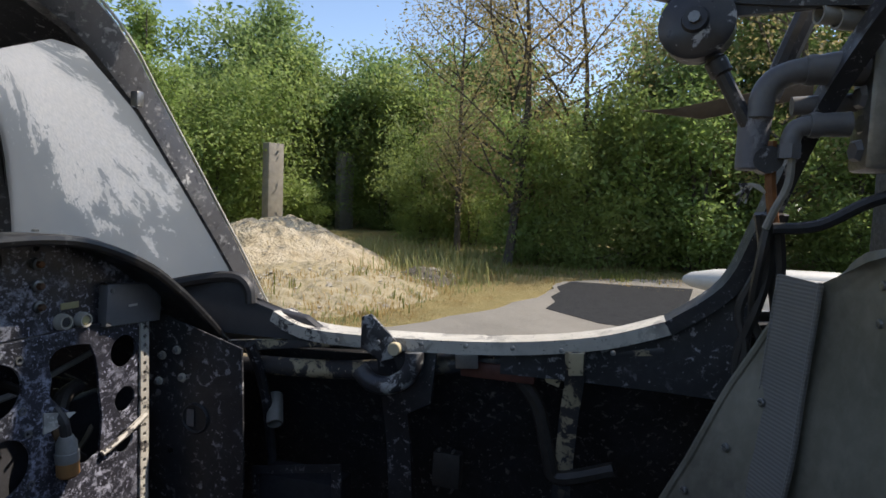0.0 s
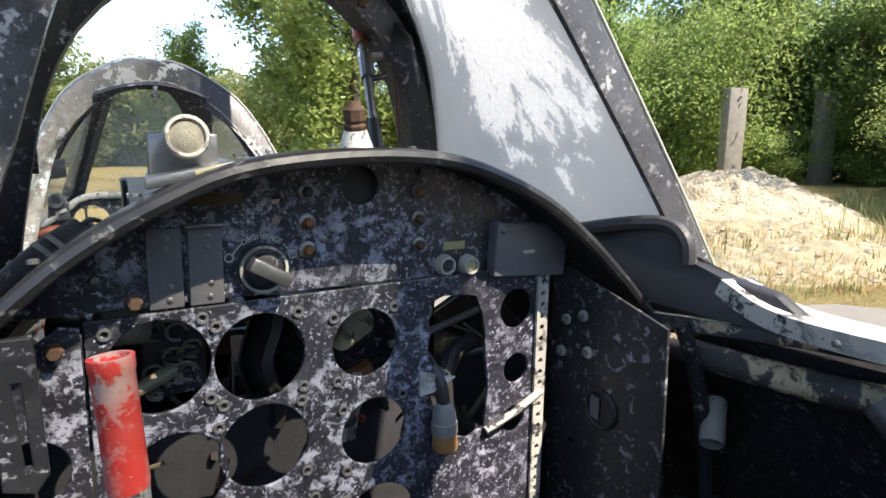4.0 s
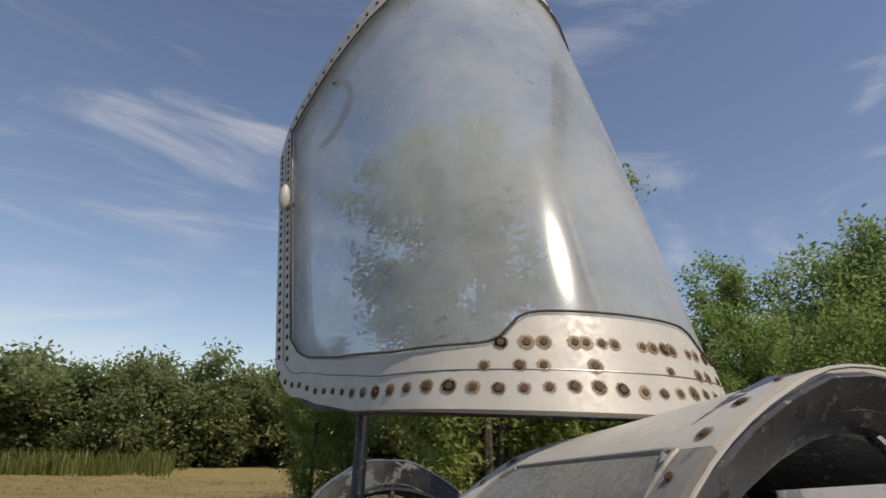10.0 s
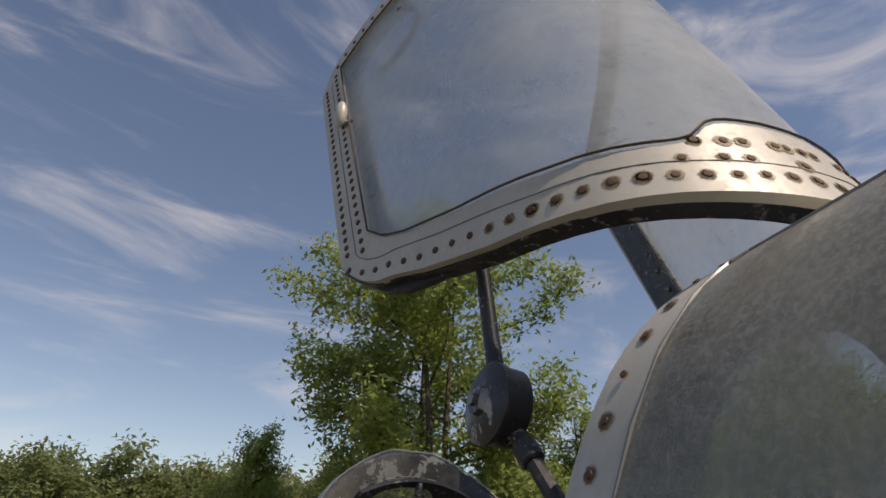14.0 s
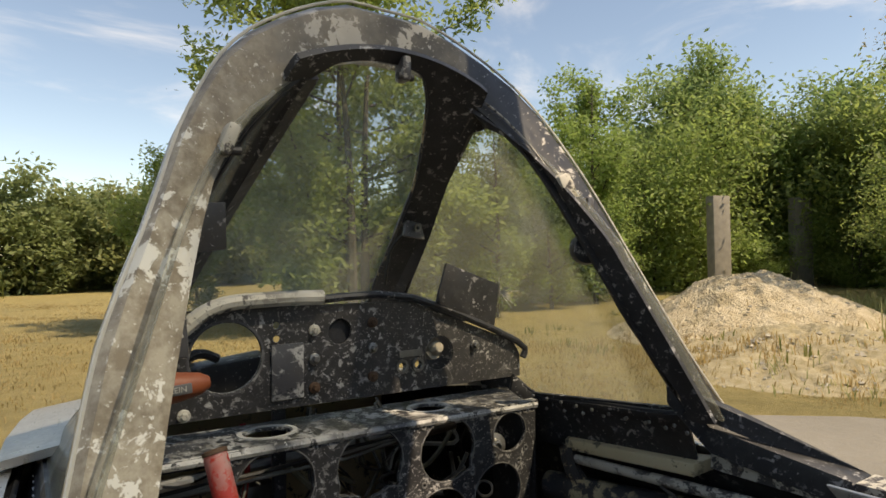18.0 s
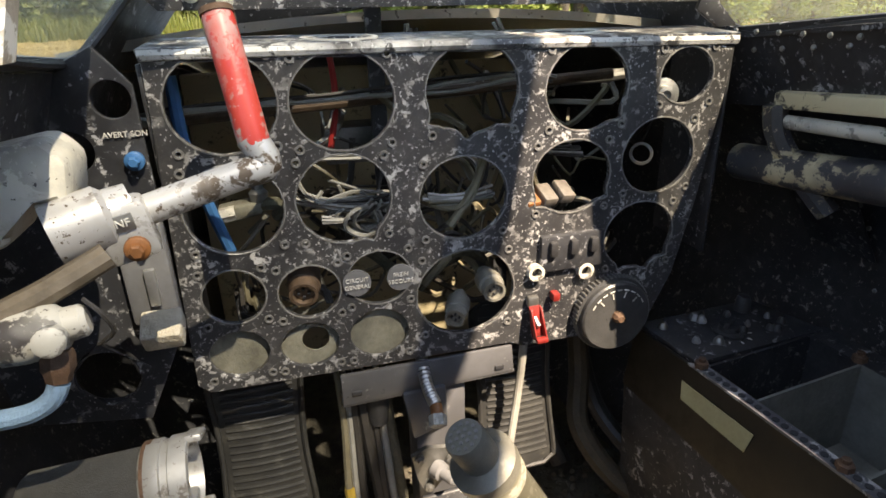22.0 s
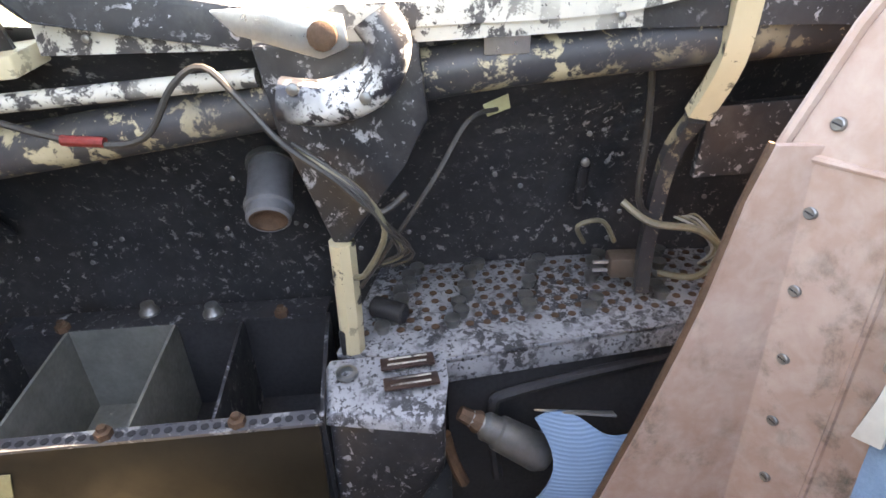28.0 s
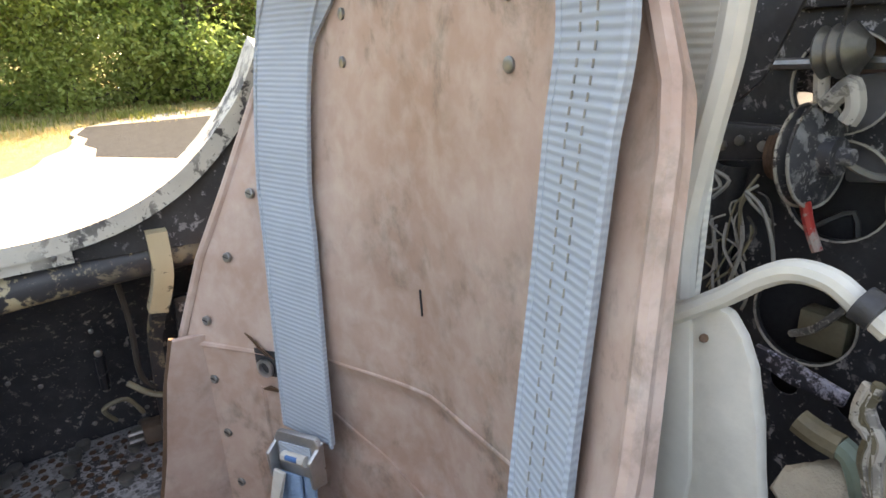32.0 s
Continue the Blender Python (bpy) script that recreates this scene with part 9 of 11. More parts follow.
        part("lower_strap", slab([bk_(-0.006, -0.016, 0.006), bk_(0.030, -0.016, 0.006), bk_(0.014, -0.17, 0.022), bk_(-0.026, -0.16, 0.026)], f_ * 0.003, 0.001), SKY_BLUE, s, "faded blue lower strap")
        part("pull_tab", slab([bk_(0.010, -0.012, 0.012), bk_(0.028, -0.010, 0.012), bk_(0.026, -0.035, 0.020), bk_(0.032, -0.066, 0.022), bk_(0.010, -0.064, 0.022), bk_(0.012, -0.035, 0.020)], f_ * 0.003, 0.001), CREAM_WHITE, s, "dirty white pull tab")
    if rear:
        return s
    part("cross_seam", tube([at(-0.6 + 1.2 * k / 12, 1.54 - 0.012 * abs(-0.6 + 1.2 * k / 12), 0.001) for k in range(13)], 0.003, 5, 1), shell, s)
    part("slot", slab([on(0.0768, 1.303, 0.0004), on(0.0782, 1.303, 0.0004), on(0.0777, 1.284, 0.0004), on(0.0766, 1.284, 0.0004)], (0, 0.0006, 0), 0), DARK, s)
    for q0, q1, rr in (((0.190, 1.219), (-0.06, 1.224), 0.0017), ((0.178, 1.165), (0.0, 1.080), 0.0015)):
        part("moulded_ridge", tube([on(q0[0] + (q1[0] - q0[0]) * k / 24, q0[1] + (q1[1] - q0[1]) * k / 24, 0.0) for k in range(25)], rr, 8, 1), shell, s)
    # torn place with a bolt behind the strap
    th = part("tear_hole", slab([on(0.228 + r * math.cos(a), 1.199 + 1.25 * r * math.sin(a), 0.0006) for r, a in ((0.010, 0.2), (0.015, 0.9), (0.011, 1.5), (0.014, 2.2), (0.010, 3.0), (0.013, 3.9), (0.009, 4.6), (0.012, 5.5))], (-0.0003, 0.0008, 0), 0), DARK, s)
    part("bolt_ring", ring(on(0.228, 1.197, 0.0030), (-0.5, 0.85, 0), 0.0085, 0.003, 0.003, 14), SILVER, th)
    for x, z, x2, z2, x3, z3 in ((0.245, 1.226, 0.232, 1.222, 0.226, 1.208), (0.236, 1.214, 0.226, 1.216, 0.220, 1.206), (0.238, 1.172, 0.225, 1.180, 0.213, 1.174)):
        part("torn_flap", slab([on(x, z, 0.001), on(x2, z2, 0.006), on(x3, z3, 0.004)], (0.0005, -0.0012, 0), 0), RUST, th)
    gh = part("grip_hole", slab([on(0.138 + 0.026 * math.cos(a) * math.cos(0.5) + 0.015 * math.sin(a) * math.sin(0.5), 1.018 - 0.026 * math.cos(a) * math.sin(0.5) + 0.015 * math.sin(a) * math.cos(0.5), 0.0005) for a in [k * math.tau / 24 for k in range(24)]], (0, 0.0006, 0), 0), DARK, s)
    rimp = [on(0.138 + 0.028 * math.cos(a) * math.cos(0.5) + 0.017 * math.sin(a) * math.sin(0.5), 1.018 - 0.028 * math.cos(a) * math.sin(0.5) + 0.017 * math.sin(a) * math.cos(0.5), 0.001) for a in [k * math.tau / 24 for k in range(25)]]
    part("hole_lip", tube(rimp, 0.003, 6, 1), shell, gh)
    return s


seat_thing(0, 0, "weathered pinkish brown moulded seat with pale blue shoulder straps", WEB_PALE, SEAT)
seat_thing(-1.215, 0.14, "grey-brown weathered moulded rear seat with dusty webbing straps", webbing("dusty_grey_webbing", (0.20, 0.19, 0.17)), SEAT_GREY, True)
sf = thing("seat_frame", (-0.139, -0.890, 1.295), "white painted tubular seat frame with a grey arm tube", "frame")
part("upright", tube([(-0.116, -0.905, 1.476), (-0.114, -0.905, 1.449), (-0.109, -0.905, 1.419), (-0.105, -0.905, 1.388), (-0.106, -0.905, 1.361)], 0.0055, 10, 4), WHITE_METAL, sf)
part("arm_tube", tube([(-0.119, -0.885, 1.363), (-0.128, -0.885, 1.370), (-0.137, -0.885, 1.377), (-0.147, -0.885, 1.386), (-0.156, -0.885, 1.391), (-0.166, -0.885, 1.391), (-0.175, -0.885, 1.386), (-0.182, -0.885, 1.382)], 0.0036, 10, 5), WHITE_METAL, sf)
part("arm_cap", tube([(-0.174, -0.884, 1.388), (-0.179, -0.884, 1.386)], 0.0052, 12, 2), RUBBER, sf)
part("side_pad", slab([(-0.115, -0.888, 1.356), (-0.118, -0.888, 1.366), (-0.128, -0.888, 1.370), (-0.136, -0.888, 1.369), (-0.142, -0.888, 1.362), (-0.147, -0.888, 1.352), (-0.151, -0.888, 1.333), (-0.161, -0.888, 1.284), (-0.125, -0.888, 1.252)], (0.0, -0.006, 0.0), 0.002), CREAM_WHITE, sf, "dirty white rounded side pad")
part("pad_rib", slab([(-0.113, -0.886, 1.364), (-0.124, -0.886, 1.362), (-0.131, -0.886, 1.30), (-0.127, -0.886, 1.252), (-0.116, -0.886, 1.25)], (0.0, -0.004, 0.0), 0.002), WHITE_METAL, sf, "raised white rib")
part("pad_screw", cyl((-0.130, -0.886, 1.358), (-0.128, -0.889, 1.356), 0.0016, n=8), RUST, sf)
PULLEY = painted("chipped_dark_pulley", (0.045, 0.046, 0.050), (0.40, 0.40, 0.39), 0.56, 90, rough=0.4, spot=0.64)
lw = thing("pulley_bracket", (-0.062, -1.125, 1.255), "rusty bracket with grey grooved cable pulleys on a holed black wall", "pulley")
part("holed_wall", plate("holed_wall", [(-0.16, 1.10), (0.20, 1.10), (0.20, 1.475), (-0.16, 1.475)], [(-0.040, 1.423, 0.032), (-0.049, 1.353, 0.034), (-0.042, 1.257, 0.036), (0.034, 1.299, 0.024), (-0.036, 1.200, 0.012), (-0.085, 1.203, 0.013)], 0.004, facing(0, -1.15, 0), BLACK, 0.0006), BLACK, lw, "black speckled wall with round lightening holes")
part("hole_rim", ring((-0.040, -1.148, 1.423), (0, 1, 0), 0.0332, 0.0012, 0.002, 30), LIGHT_WORN, lw)
part("hole_rim", ring((-0.049, -1.148, 1.353), (0, 1, 0), 0.0352, 0.0012, 0.002, 30), LIGHT_WORN, lw)
part("hole_rim", ring((-0.042, -1.148, 1.257), (0, 1, 0), 0.0372, 0.0012, 0.002, 30), LIGHT_WORN, lw)
part("arm", slab([(0.031, -1.115, 1.396), (-0.021, -1.115, 1.397), (-0.029, -1.115, 1.392), (-0.032, -1.115, 1.376), (0.029, -1.115, 1.367)], (0, -0.012, 0), 0.003), BLACK, lw)
part("pulley_wheel", lathe([(-0.007, 0), (-0.007, 0.028), (-0.004, 0.034), (0, 0.028), (0.004, 0.034), (0.007, 0.030), (0.010, 0.013), (0.018, 0.012), (0.018, 0.006), (0.026, 0.005), (0.026, 0)], (-0.039, -1.125, 1.379), (-1, 0.05, 0.1), 28), PULLEY, lw)
for off in (-0.004, 0.004):
    part("wheel_rim", ring(Vector((-0.039, -1.125, 1.379)) + Vector((-1, 0.05, 0.1)).normalized() * off, (-1, 0.05, 0.1), 0.0345, 0.0016, 0.0016, 32), LIGHT_WORN, lw)
for k in range(4):
    part("rust_coil", ring(Vector((-0.039, -1.125, 1.379)) + Vector((1, -0.05, -0.1)).normalized() * (0.010 + 0.004 * k), (-1, 0.05, 0.1), 0.021 - 0.001 * k, 0.003, 0.003, 20), RUST, lw)
part("small_pulley", lathe([(-0.012, 0), (-0.012, 0.013), (-0.009, 0.0165), (-0.005, 0.013), (-0.001, 0.0165), (0.003, 0.013), (0.007, 0.0165), (0.010, 0.013), (0.016, 0.006), (0.016, 0)], (-0.046, -1.125, 1.444), (-1, 0.0, 0.15), 28), STEEL, lw)
part("rust_boss", lathe([(-0.020, 0.015), (-0.017, 0.019), (-0.014, 0.016), (-0.011, 0.020), (-0.008, 0.017), (-0.008, 0)], (-0.039, -1.125, 1.379), (-1, 0.05, 0.1), 28), RUST, lw)
part("link", tube([(-0.045, -1.120, 1.411), (-0.053, -1.120, 1.421), (-0.058, -1.120, 1.425), (-0.062, -1.120, 1.412), (-0.059, -1.120, 1.403)], 0.006, 8, 4), LIGHT_WORN, lw)
part("link_rod", tube([(-0.037, -1.125, 1.431), (-0.040, -1.125, 1.410)], 0.005, 8, 3), LIGHT_WORN, lw)
part("red_fork", tube([(-0.045, -1.115, 1.351), (-0.050, -1.115, 1.336), (-0.058, -1.115, 1.320)], 0.0036, 8, 3), RED_WORN, lw)
part("cable", tube([(-0.045, -1.125, 1.454), (-0.045, -1.125, 1.467), (-0.051, -1.125, 1.485)], 0.0012, 5, 3), WIRE_DARK, lw)
part("dark_tube", cyl((0.013, -1.125, 1.366), (0.022, -1.125, 1.259), 0.011, n=12), RUBBER, lw)
part("cross_rail", cyl((0.003, -1.140, 1.435), (-0.067, -1.140, 1.437), 0.004, n=8), STEEL, lw)
part("corner_plate", slab([(-0.010, -1.080, 1.484), (-0.046, -1.080, 1.481), (-0.025, -1.080, 1.429), (-0.006, -1.080, 1.411), (-0.001, -1.080, 1.443)], (0, -0.004, 0), 0.001), BLACK, lw)
part("wire", tube([(0.016, -1.100, 1.365), (0.006, -1.100, 1.354), (0.021, -1.100, 1.347)], 0.0014, 6, 4), WIRE, lw)
part("wire", tube([(0.013, -1.100, 1.365), (0.000, -1.100, 1.359), (0.011, -1.100, 1.345)], 0.0014, 6, 4), WIRE, lw)
part("wire", tube([(0.018, -1.100, 1.360), (0.024, -1.100, 1.351), (0.020, -1.100, 1.343)], 0.0014, 6, 4), WIRE, lw)
part("wire", tube([(-0.013, -1.100, 1.354), (-0.026, -1.100, 1.345), (-0.036, -1.100, 1.323), (-0.040, -1.100, 1.304)], 0.0014, 6, 4), WIRE, lw)
part("wire", tube([(-0.014, -1.100, 1.330), (-0.015, -1.100, 1.309), (-0.010, -1.100, 1.286)], 0.0014, 6, 4), WIRE, lw)
random.seed(44)
for k in range(26):
    x_, z_ = random.uniform(-0.02, 0.035), random.uniform(1.29, 1.37)
    pts = [(x_, -1.105 - 0.002 * (k % 5), z_), (x_ + random.uniform(-0.015, 0.012), -1.10, z_ - random.uniform(0.005, 0.02)), (x_ + random.uniform(-0.02, 0.015), -1.105, z_ - random.uniform(0.02, 0.06))]
    part("wire", tube(pts, random.choice((0.0008, 0.0012)), 5, 4), random.choice((WIRE, WIRE, WIRE_TAN, WIRE_DARK)), lw)
for k, (x_, z_) in enumerate(((0.005, 1.385), (-0.012, 1.383), (0.018, 1.380))):
    part("rivet", lathe([(0, 0.004), (0.002, 0.0035), (0.003, 0)], (x_, -1.115, z_), (0, 1, 0), 8), STEEL, lw)
part("grey_box", box((-0.058, -1.165, 1.395), (0.030, 0.02, 0.07), 0.003, pose(0, 0, 0, 0, 8, 0)), GREY_PLASTIC, lw, "grey box behind the hole")
part("amber_block", box((-0.050, -1.17, 1.243), (0.035, 0.02, 0.03), 0.003), WIRE_TAN, lw)
part("pale_cable", tube([(-0.030, -1.16, 1.235), (-0.048, -1.155, 1.248), (-0.065, -1.16, 1.272)], 0.003, 7, 4), LIGHT_WORN, lw)
part("angle_strip", slab([(-0.051, -1.070, 1.263), (-0.075, -1.070, 1.261), (-0.109, -1.070, 1.255), (-0.107, -1.070, 1.245), (-0.077, -1.070, 1.246), (-0.052, -1.070, 1.251)], (0, -0.004, 0), 0.001), BLACK_WORN, lw)
part("amber_hose", tube([(-0.107, -1.020, 1.257), (-0.118, -1.020, 1.254), (-0.129, -1.020, 1.253)], 0.0075, 10, 3), WIRE_TAN, lw)
part("green_hose", tube([(-0.128, -1.020, 1.254), (-0.135, -1.020, 1.250), (-0.141, -1.020, 1.238), (-0.146, -1.020, 1.217)], 0.0065, 10, 4), plain("grey_green_hose", (0.20, 0.27, 0.22), 0.5), lw)
part("wire", tube([(-0.145, -1.000, 1.300), (-0.141, -1.000, 1.292), (-0.148, -1.000, 1.280), (-0.150, -1.000, 1.264), (-0.156, -1.000, 1.239)], 0.0028, 6, 4), WIRE_TAN, lw)
part("wire", tube([(-0.143, -1.000, 1.300), (-0.143, -1.000, 1.293), (-0.147, -1.000, 1.283), (-0.150, -1.000, 1.260), (-0.157, -1.000, 1.240)], 0.0028, 6, 4), LIGHT_WORN, lw)
part("wire", tube([(-0.141, -1.000, 1.304), (-0.139, -1.000, 1.288), (-0.147, -1.000, 1.277), (-0.151, -1.000, 1.265), (-0.156, -1.000, 1.239)], 0.0028, 6, 4), LIGHT_WORN, lw)
part("wire", tube([(-0.143, -1.000, 1.301), (-0.142, -1.000, 1.292), (-0.148, -1.000, 1.279), (-0.150, -1.000, 1.261), (-0.158, -1.000, 1.241)], 0.0028, 6, 4), WIRE_TAN, lw)
part("wire", tube([(-0.143, -1.000, 1.303), (-0.139, -1.000, 1.285), (-0.148, -1.000, 1.280), (-0.147, -1.000, 1.265), (-0.155, -1.000, 1.238)], 0.0028, 6, 4), LIGHT_WORN, lw)
part("wire", tube([(-0.145, -1.000, 1.305), (-0.143, -1.000, 1.291), (-0.151, -1.000, 1.279), (-0.151, -1.000, 1.263), (-0.155, -1.000, 1.238)], 0.0028, 6, 4), LIGHT_WORN, lw)
part("wire", tube([(-0.145, -1.000, 1.306), (-0.142, -1.000, 1.286), (-0.147, -1.000, 1.284), (-0.146, -1.000, 1.264), (-0.159, -1.000, 1.241)], 0.0028, 6, 4), WIRE_TAN, lw)
part("pale_cloth", surface(lambda u, v: (-0.172 + 0.06 * u, -0.99 - 0.05 * v, 1.243 + 0.012 * math.sin(7 * u + 4 * v) - 0.02 * u), 12, 10, 0.003), CLOTH, lw, smooth=70)
# ---- rear cockpit ----
random.seed(31)
rp = thing("instrument_panel", (CX, -1.29, 1.2), "stripped rear instrument panel with round holes, black paint flaked blue-white", "panel", "instrument panels")
TORN = [(0.107, 1.477), (0.116, 1.486), (0.126, 1.489), (0.145, 1.488), (0.162, 1.485), (0.170, 1.467), (0.174, 1.447), (0.176, 1.42), (0.180, 1.391), (0.178, 1.37), (0.176, 1.347), (0.156, 1.340), (0.138, 1.346), (0.120, 1.37), (0.109, 1.395), (0.118, 1.402), (0.132, 1.412), (0.116, 1.424), (0.108, 1.437), (0.111, 1.455)]
BIG = [(-0.114, 1.464, 0.036), (-0.042, 1.459, 0.036), (0.047, 1.456, 0.031), (-0.106, 1.376, 0.036), (-0.041, 1.384, 0.036), (0.055, 1.373, 0.032), (-0.106, 1.292, 0.034), (-0.03, 1.296, 0.034), (0.06, 1.285, 0.036)]
SIDE_H = [(0.212, 1.465, 0.021), (0.214, 1.402, 0.0165), (0.213, 1.347, 0.015)]
tiny = []
for x, z, r in BIG:
    for k in range(4):
        a = math.pi / 4 + k * math.pi / 2 + 0.05
        tiny.append((x + (r + 0.0085) * math.cos(a), z + (r + 0.0085) * math.sin(a), 0.0028))
tiny = [q for k, q in enumerate(tiny) if all(math.dist(q[:2], p[:2]) > 0.009 for p in tiny[:k]) and all(math.dist(q[:2], h[:2]) > h[2] + 0.005 for h in BIG + SIDE_H) and q[0] < 0.100]
part("lower_plate", plate("lower_plate", [(-0.158, 1.503), (0.232, 1.507), (0.252, 1.500), (0.252, 1.18), (-0.158, 1.18)], BIG + SIDE_H + [TORN] + tiny, 0.004, facing(0, -1.29, 0), BLACK_WORN, 0.0008), BLACK_WORN, rp)
for q in tiny:
    piece("bolt_ring", ey, pose(q[0], -1.2925, q[1], 90), rp)
part("perforated_strip", plate("strip", [(0.236, 1.50), (0.250, 1.50), (0.250, 1.20), (0.236, 1.20)], [(0.243, 1.49 - 0.012 * k, 0.003) for k in range(23)], 0.003, facing(0, -1.2945, 0), LIGHT_WORN), LIGHT_WORN, rp, "pale perforated strip")
part("bent_tab", slab([(0.100, -1.294, 1.420), (0.134, -1.302, 1.412), (0.110, -1.300, 1.400), (0.100, -1.294, 1.396)], (0, 0.003, 0), 0.0005), LIGHT_WORN, rp, "bent torn metal tab")
part("loose_arm", tube([(0.175, -1.296, 1.345), (0.205, -1.300, 1.358), (0.245, -1.296, 1.372)], 0.004, 6, 4), LIGHT_WORN, rp)

HOOD_RIGHT = arch([(0, 1.622), (0.075, 1.6145), (0.155, 1.584), (0.21, 1.547), (0.25, 1.514), (0.275, 1.492), (0.31, 1.458), (0.33, 1.438)], 28)
HOOD_LEFT = arch([(0, 1.622), (0.10, 1.613), (0.158, 1.591), (0.2085, 1.561), (0.25, 1.526), (0.30, 1.478), (0.34, 1.435)], 28)
HOOD = both(HOOD_RIGHT, HOOD_LEFT)
up_out = [(0.045 + w * 0.985, z - 0.008) for w, z in HOOD]
up_out = [p for p in up_out if p[1] > 1.5065]
up_holes = [(0.045, 1.591, 0.017), (-0.025, 1.581, 0.005), (-0.025, 1.565, 0.005), (-0.002, 1.587, 0.0045), (0.099, 1.603, 0.0045)]
part("upper_plate", plate("upper_plate_rear", up_out, up_holes, 0.005, facing(0, -1.284, 0), BLACK_WORN, 0.001), BLACK_WORN, rp, "arched panel flaked to blue-white")
# dark backing added behind the big hole to block bright ground
part("instrument_housing", lathe([(0, 0.022), (0.05, 0.022), (0.052, 0.018), (0.052, 0)], (0.045, -1.279, 1.591), (0, 1, -0.1), 24), RUBBER, rp)
# left sub panel with a long slot
part("side_sub_plate", plate("side_sub_plate", [(-0.162, 1.500), (-0.172, 1.502), (-0.24, 1.452), (-0.30, 1.40), (-0.30, 1.18), (-0.162, 1.18)], [(-0.195, 1.405, 0.024), (-0.20, 1.33, 0.02), (-0.25, 1.37, 0.016)], 0.004, facing(0, -1.292, 0), BLACK_WORN, 0.001), BLACK_WORN, rp)
for x, z in ((-0.176, 1.488), (-0.232, 1.444), (-0.128, 1.515)):
    part("rusty_bolt", lathe([(0, 0.006), (0.005, 0.006), (0.006, 0.0045), (0.011, 0.004), (0.011, 0)], (x, -1.2935, z), AFT, 6), RUST, rp, "rusty bolt")
part("slotted_bar", plate("slotted_bar", [(-0.205, 1.51), (-0.185, 1.51), (-0.183, 1.425), (-0.19, 1.415), (-0.205, 1.42)], [[(-0.198, 1.485), (-0.191, 1.485), (-0.189, 1.43), (-0.195, 1.43)]], 0.006, facing(0, -1.335, 0), BLACK, 0.001), BLACK, rp, "slotted black latch bar with bright edges")
# de-icing selector: scale ring, arrowed legend and a bar knob
ds = part("selector_base", lathe([(0, 0.0195), (0.004, 0.0195), (0.006, 0.0175), (0.007, 0.016), (0.007, 0.0)], (-0.038, -1.2865, 1.529), AFT, 32), BLACK, rp, "worn black selector dial")
part("rim", ring((-0.038, -1.2930, 1.529), AFT, 0.0185, 0.0022, 0.002, 32), LIGHT_WORN, ds)
part("knob", lathe([(0.006, 0.013), (0.012, 0.012), (0.013, 0.010), (0.013, 0)], (-0.038, -1.2865, 1.529), AFT, 24), BLACK, ds)
part("bar_grip", box((-0.036, -1.303, 1.528), (0.034, 0.012, 0.011), 0.002, pose(0, 0, 0, 0, 30, 0)), STEEL, ds, "worn metal bar grip")
for k, ch in enumerate("DEGIVRAGE"):
    a = radians(122 - 8.4 * k - 1.0)
    text(ch, 0.0062, facing(-0.038 + 0.0245 * math.cos(a), -1.287, 1.529 + 0.0245 * math.sin(a)) @ pose(0, 0, 0, 0, 0, math.degrees(a) - 90), ENGRAVE, rp, 0.0004)
for a0, a1 in ((126, 150), (46, 26)):
    part("legend_arrow", tube([(-0.038 + 0.0245 * math.cos(radians(a0 + (a1 - a0) * k / 5)), -1.2872, 1.529 + 0.0245 * math.sin(radians(a0 + (a1 - a0) * k / 5))) for k in range(6)], 0.0006, 4, 1), ENGRAVE, rp)
for a in (158, 20):
    part("legend_mark", ring((-0.038 + 0.026 * math.cos(radians(a)), -1.2868, 1.529 + 0.026 * math.sin(radians(a))), AFT, 0.0036, 0.001, 0.0006, 14), ENGRAVE, rp)
for x, z, c in ((-0.002, 1.563, BUTTON_RUST), (-0.002, 1.541, BUTTON_RUST), (0.099, 1.585, BUTTON_RUST), (0.099, 1.561, RUST), (0.100, 1.538, RUST), (-0.002, 1.587, DARK)):
    button(rp, (x, -1.2865, z), AFT, 0.0068, STEEL, c, "rusty_screw", "rusty hexagon-head stud")
for x, z, c in ((0.127, 1.517, DARK), (0.153, 1.515, YELLOW)):
    b_n = part("indicator_lamp", lathe([(0, 0.0095), (0.005, 0.0095), (0.007, 0.0082), (0.010, 0.0082), (0.010, 0.0062), (0.006, 0.006), (0.006, 0.0)], (x, -1.2865, z), AFT, 20), LIGHT_WORN, rp, "small bezelled indicator lamp")
    part("lens", lathe([(0.006, 0.0058), (0.009, 0.005), (0.0095, 0.0)], (x, -1.2865, z), AFT, 14), c, b_n)
part("label_plate", box((0.1385, -1.2875, 1.534), (0.023, 0.0015, 0.0075), 0.0004), YELLOW, rp, "small yellowed label plate")
part("brown_label", box((-0.0695, -1.2875, 1.583), (0.037, 0.0012, 0.0095), 0.0003), plain("brown_label", (0.10, 0.065, 0.02), 0.5), rp, "faded brown label")
part("grey_box", box((0.223, -1.293, 1.525), (0.090, 0.014, 0.052), 0.002, pose(0, 0, 0, 0, 4, 0)), GREY_PLASTIC, rp, "blank grey box")
screws(rp, [(0.186, -1.3005, 1.546), (0.262, -1.3005, 1.546)], AFT, 0.8)
part("box_legend_bar", box((0.218, -1.3005, 1.524), (0.014, 0.0006, 0.003)), ENGRAVE, rp)
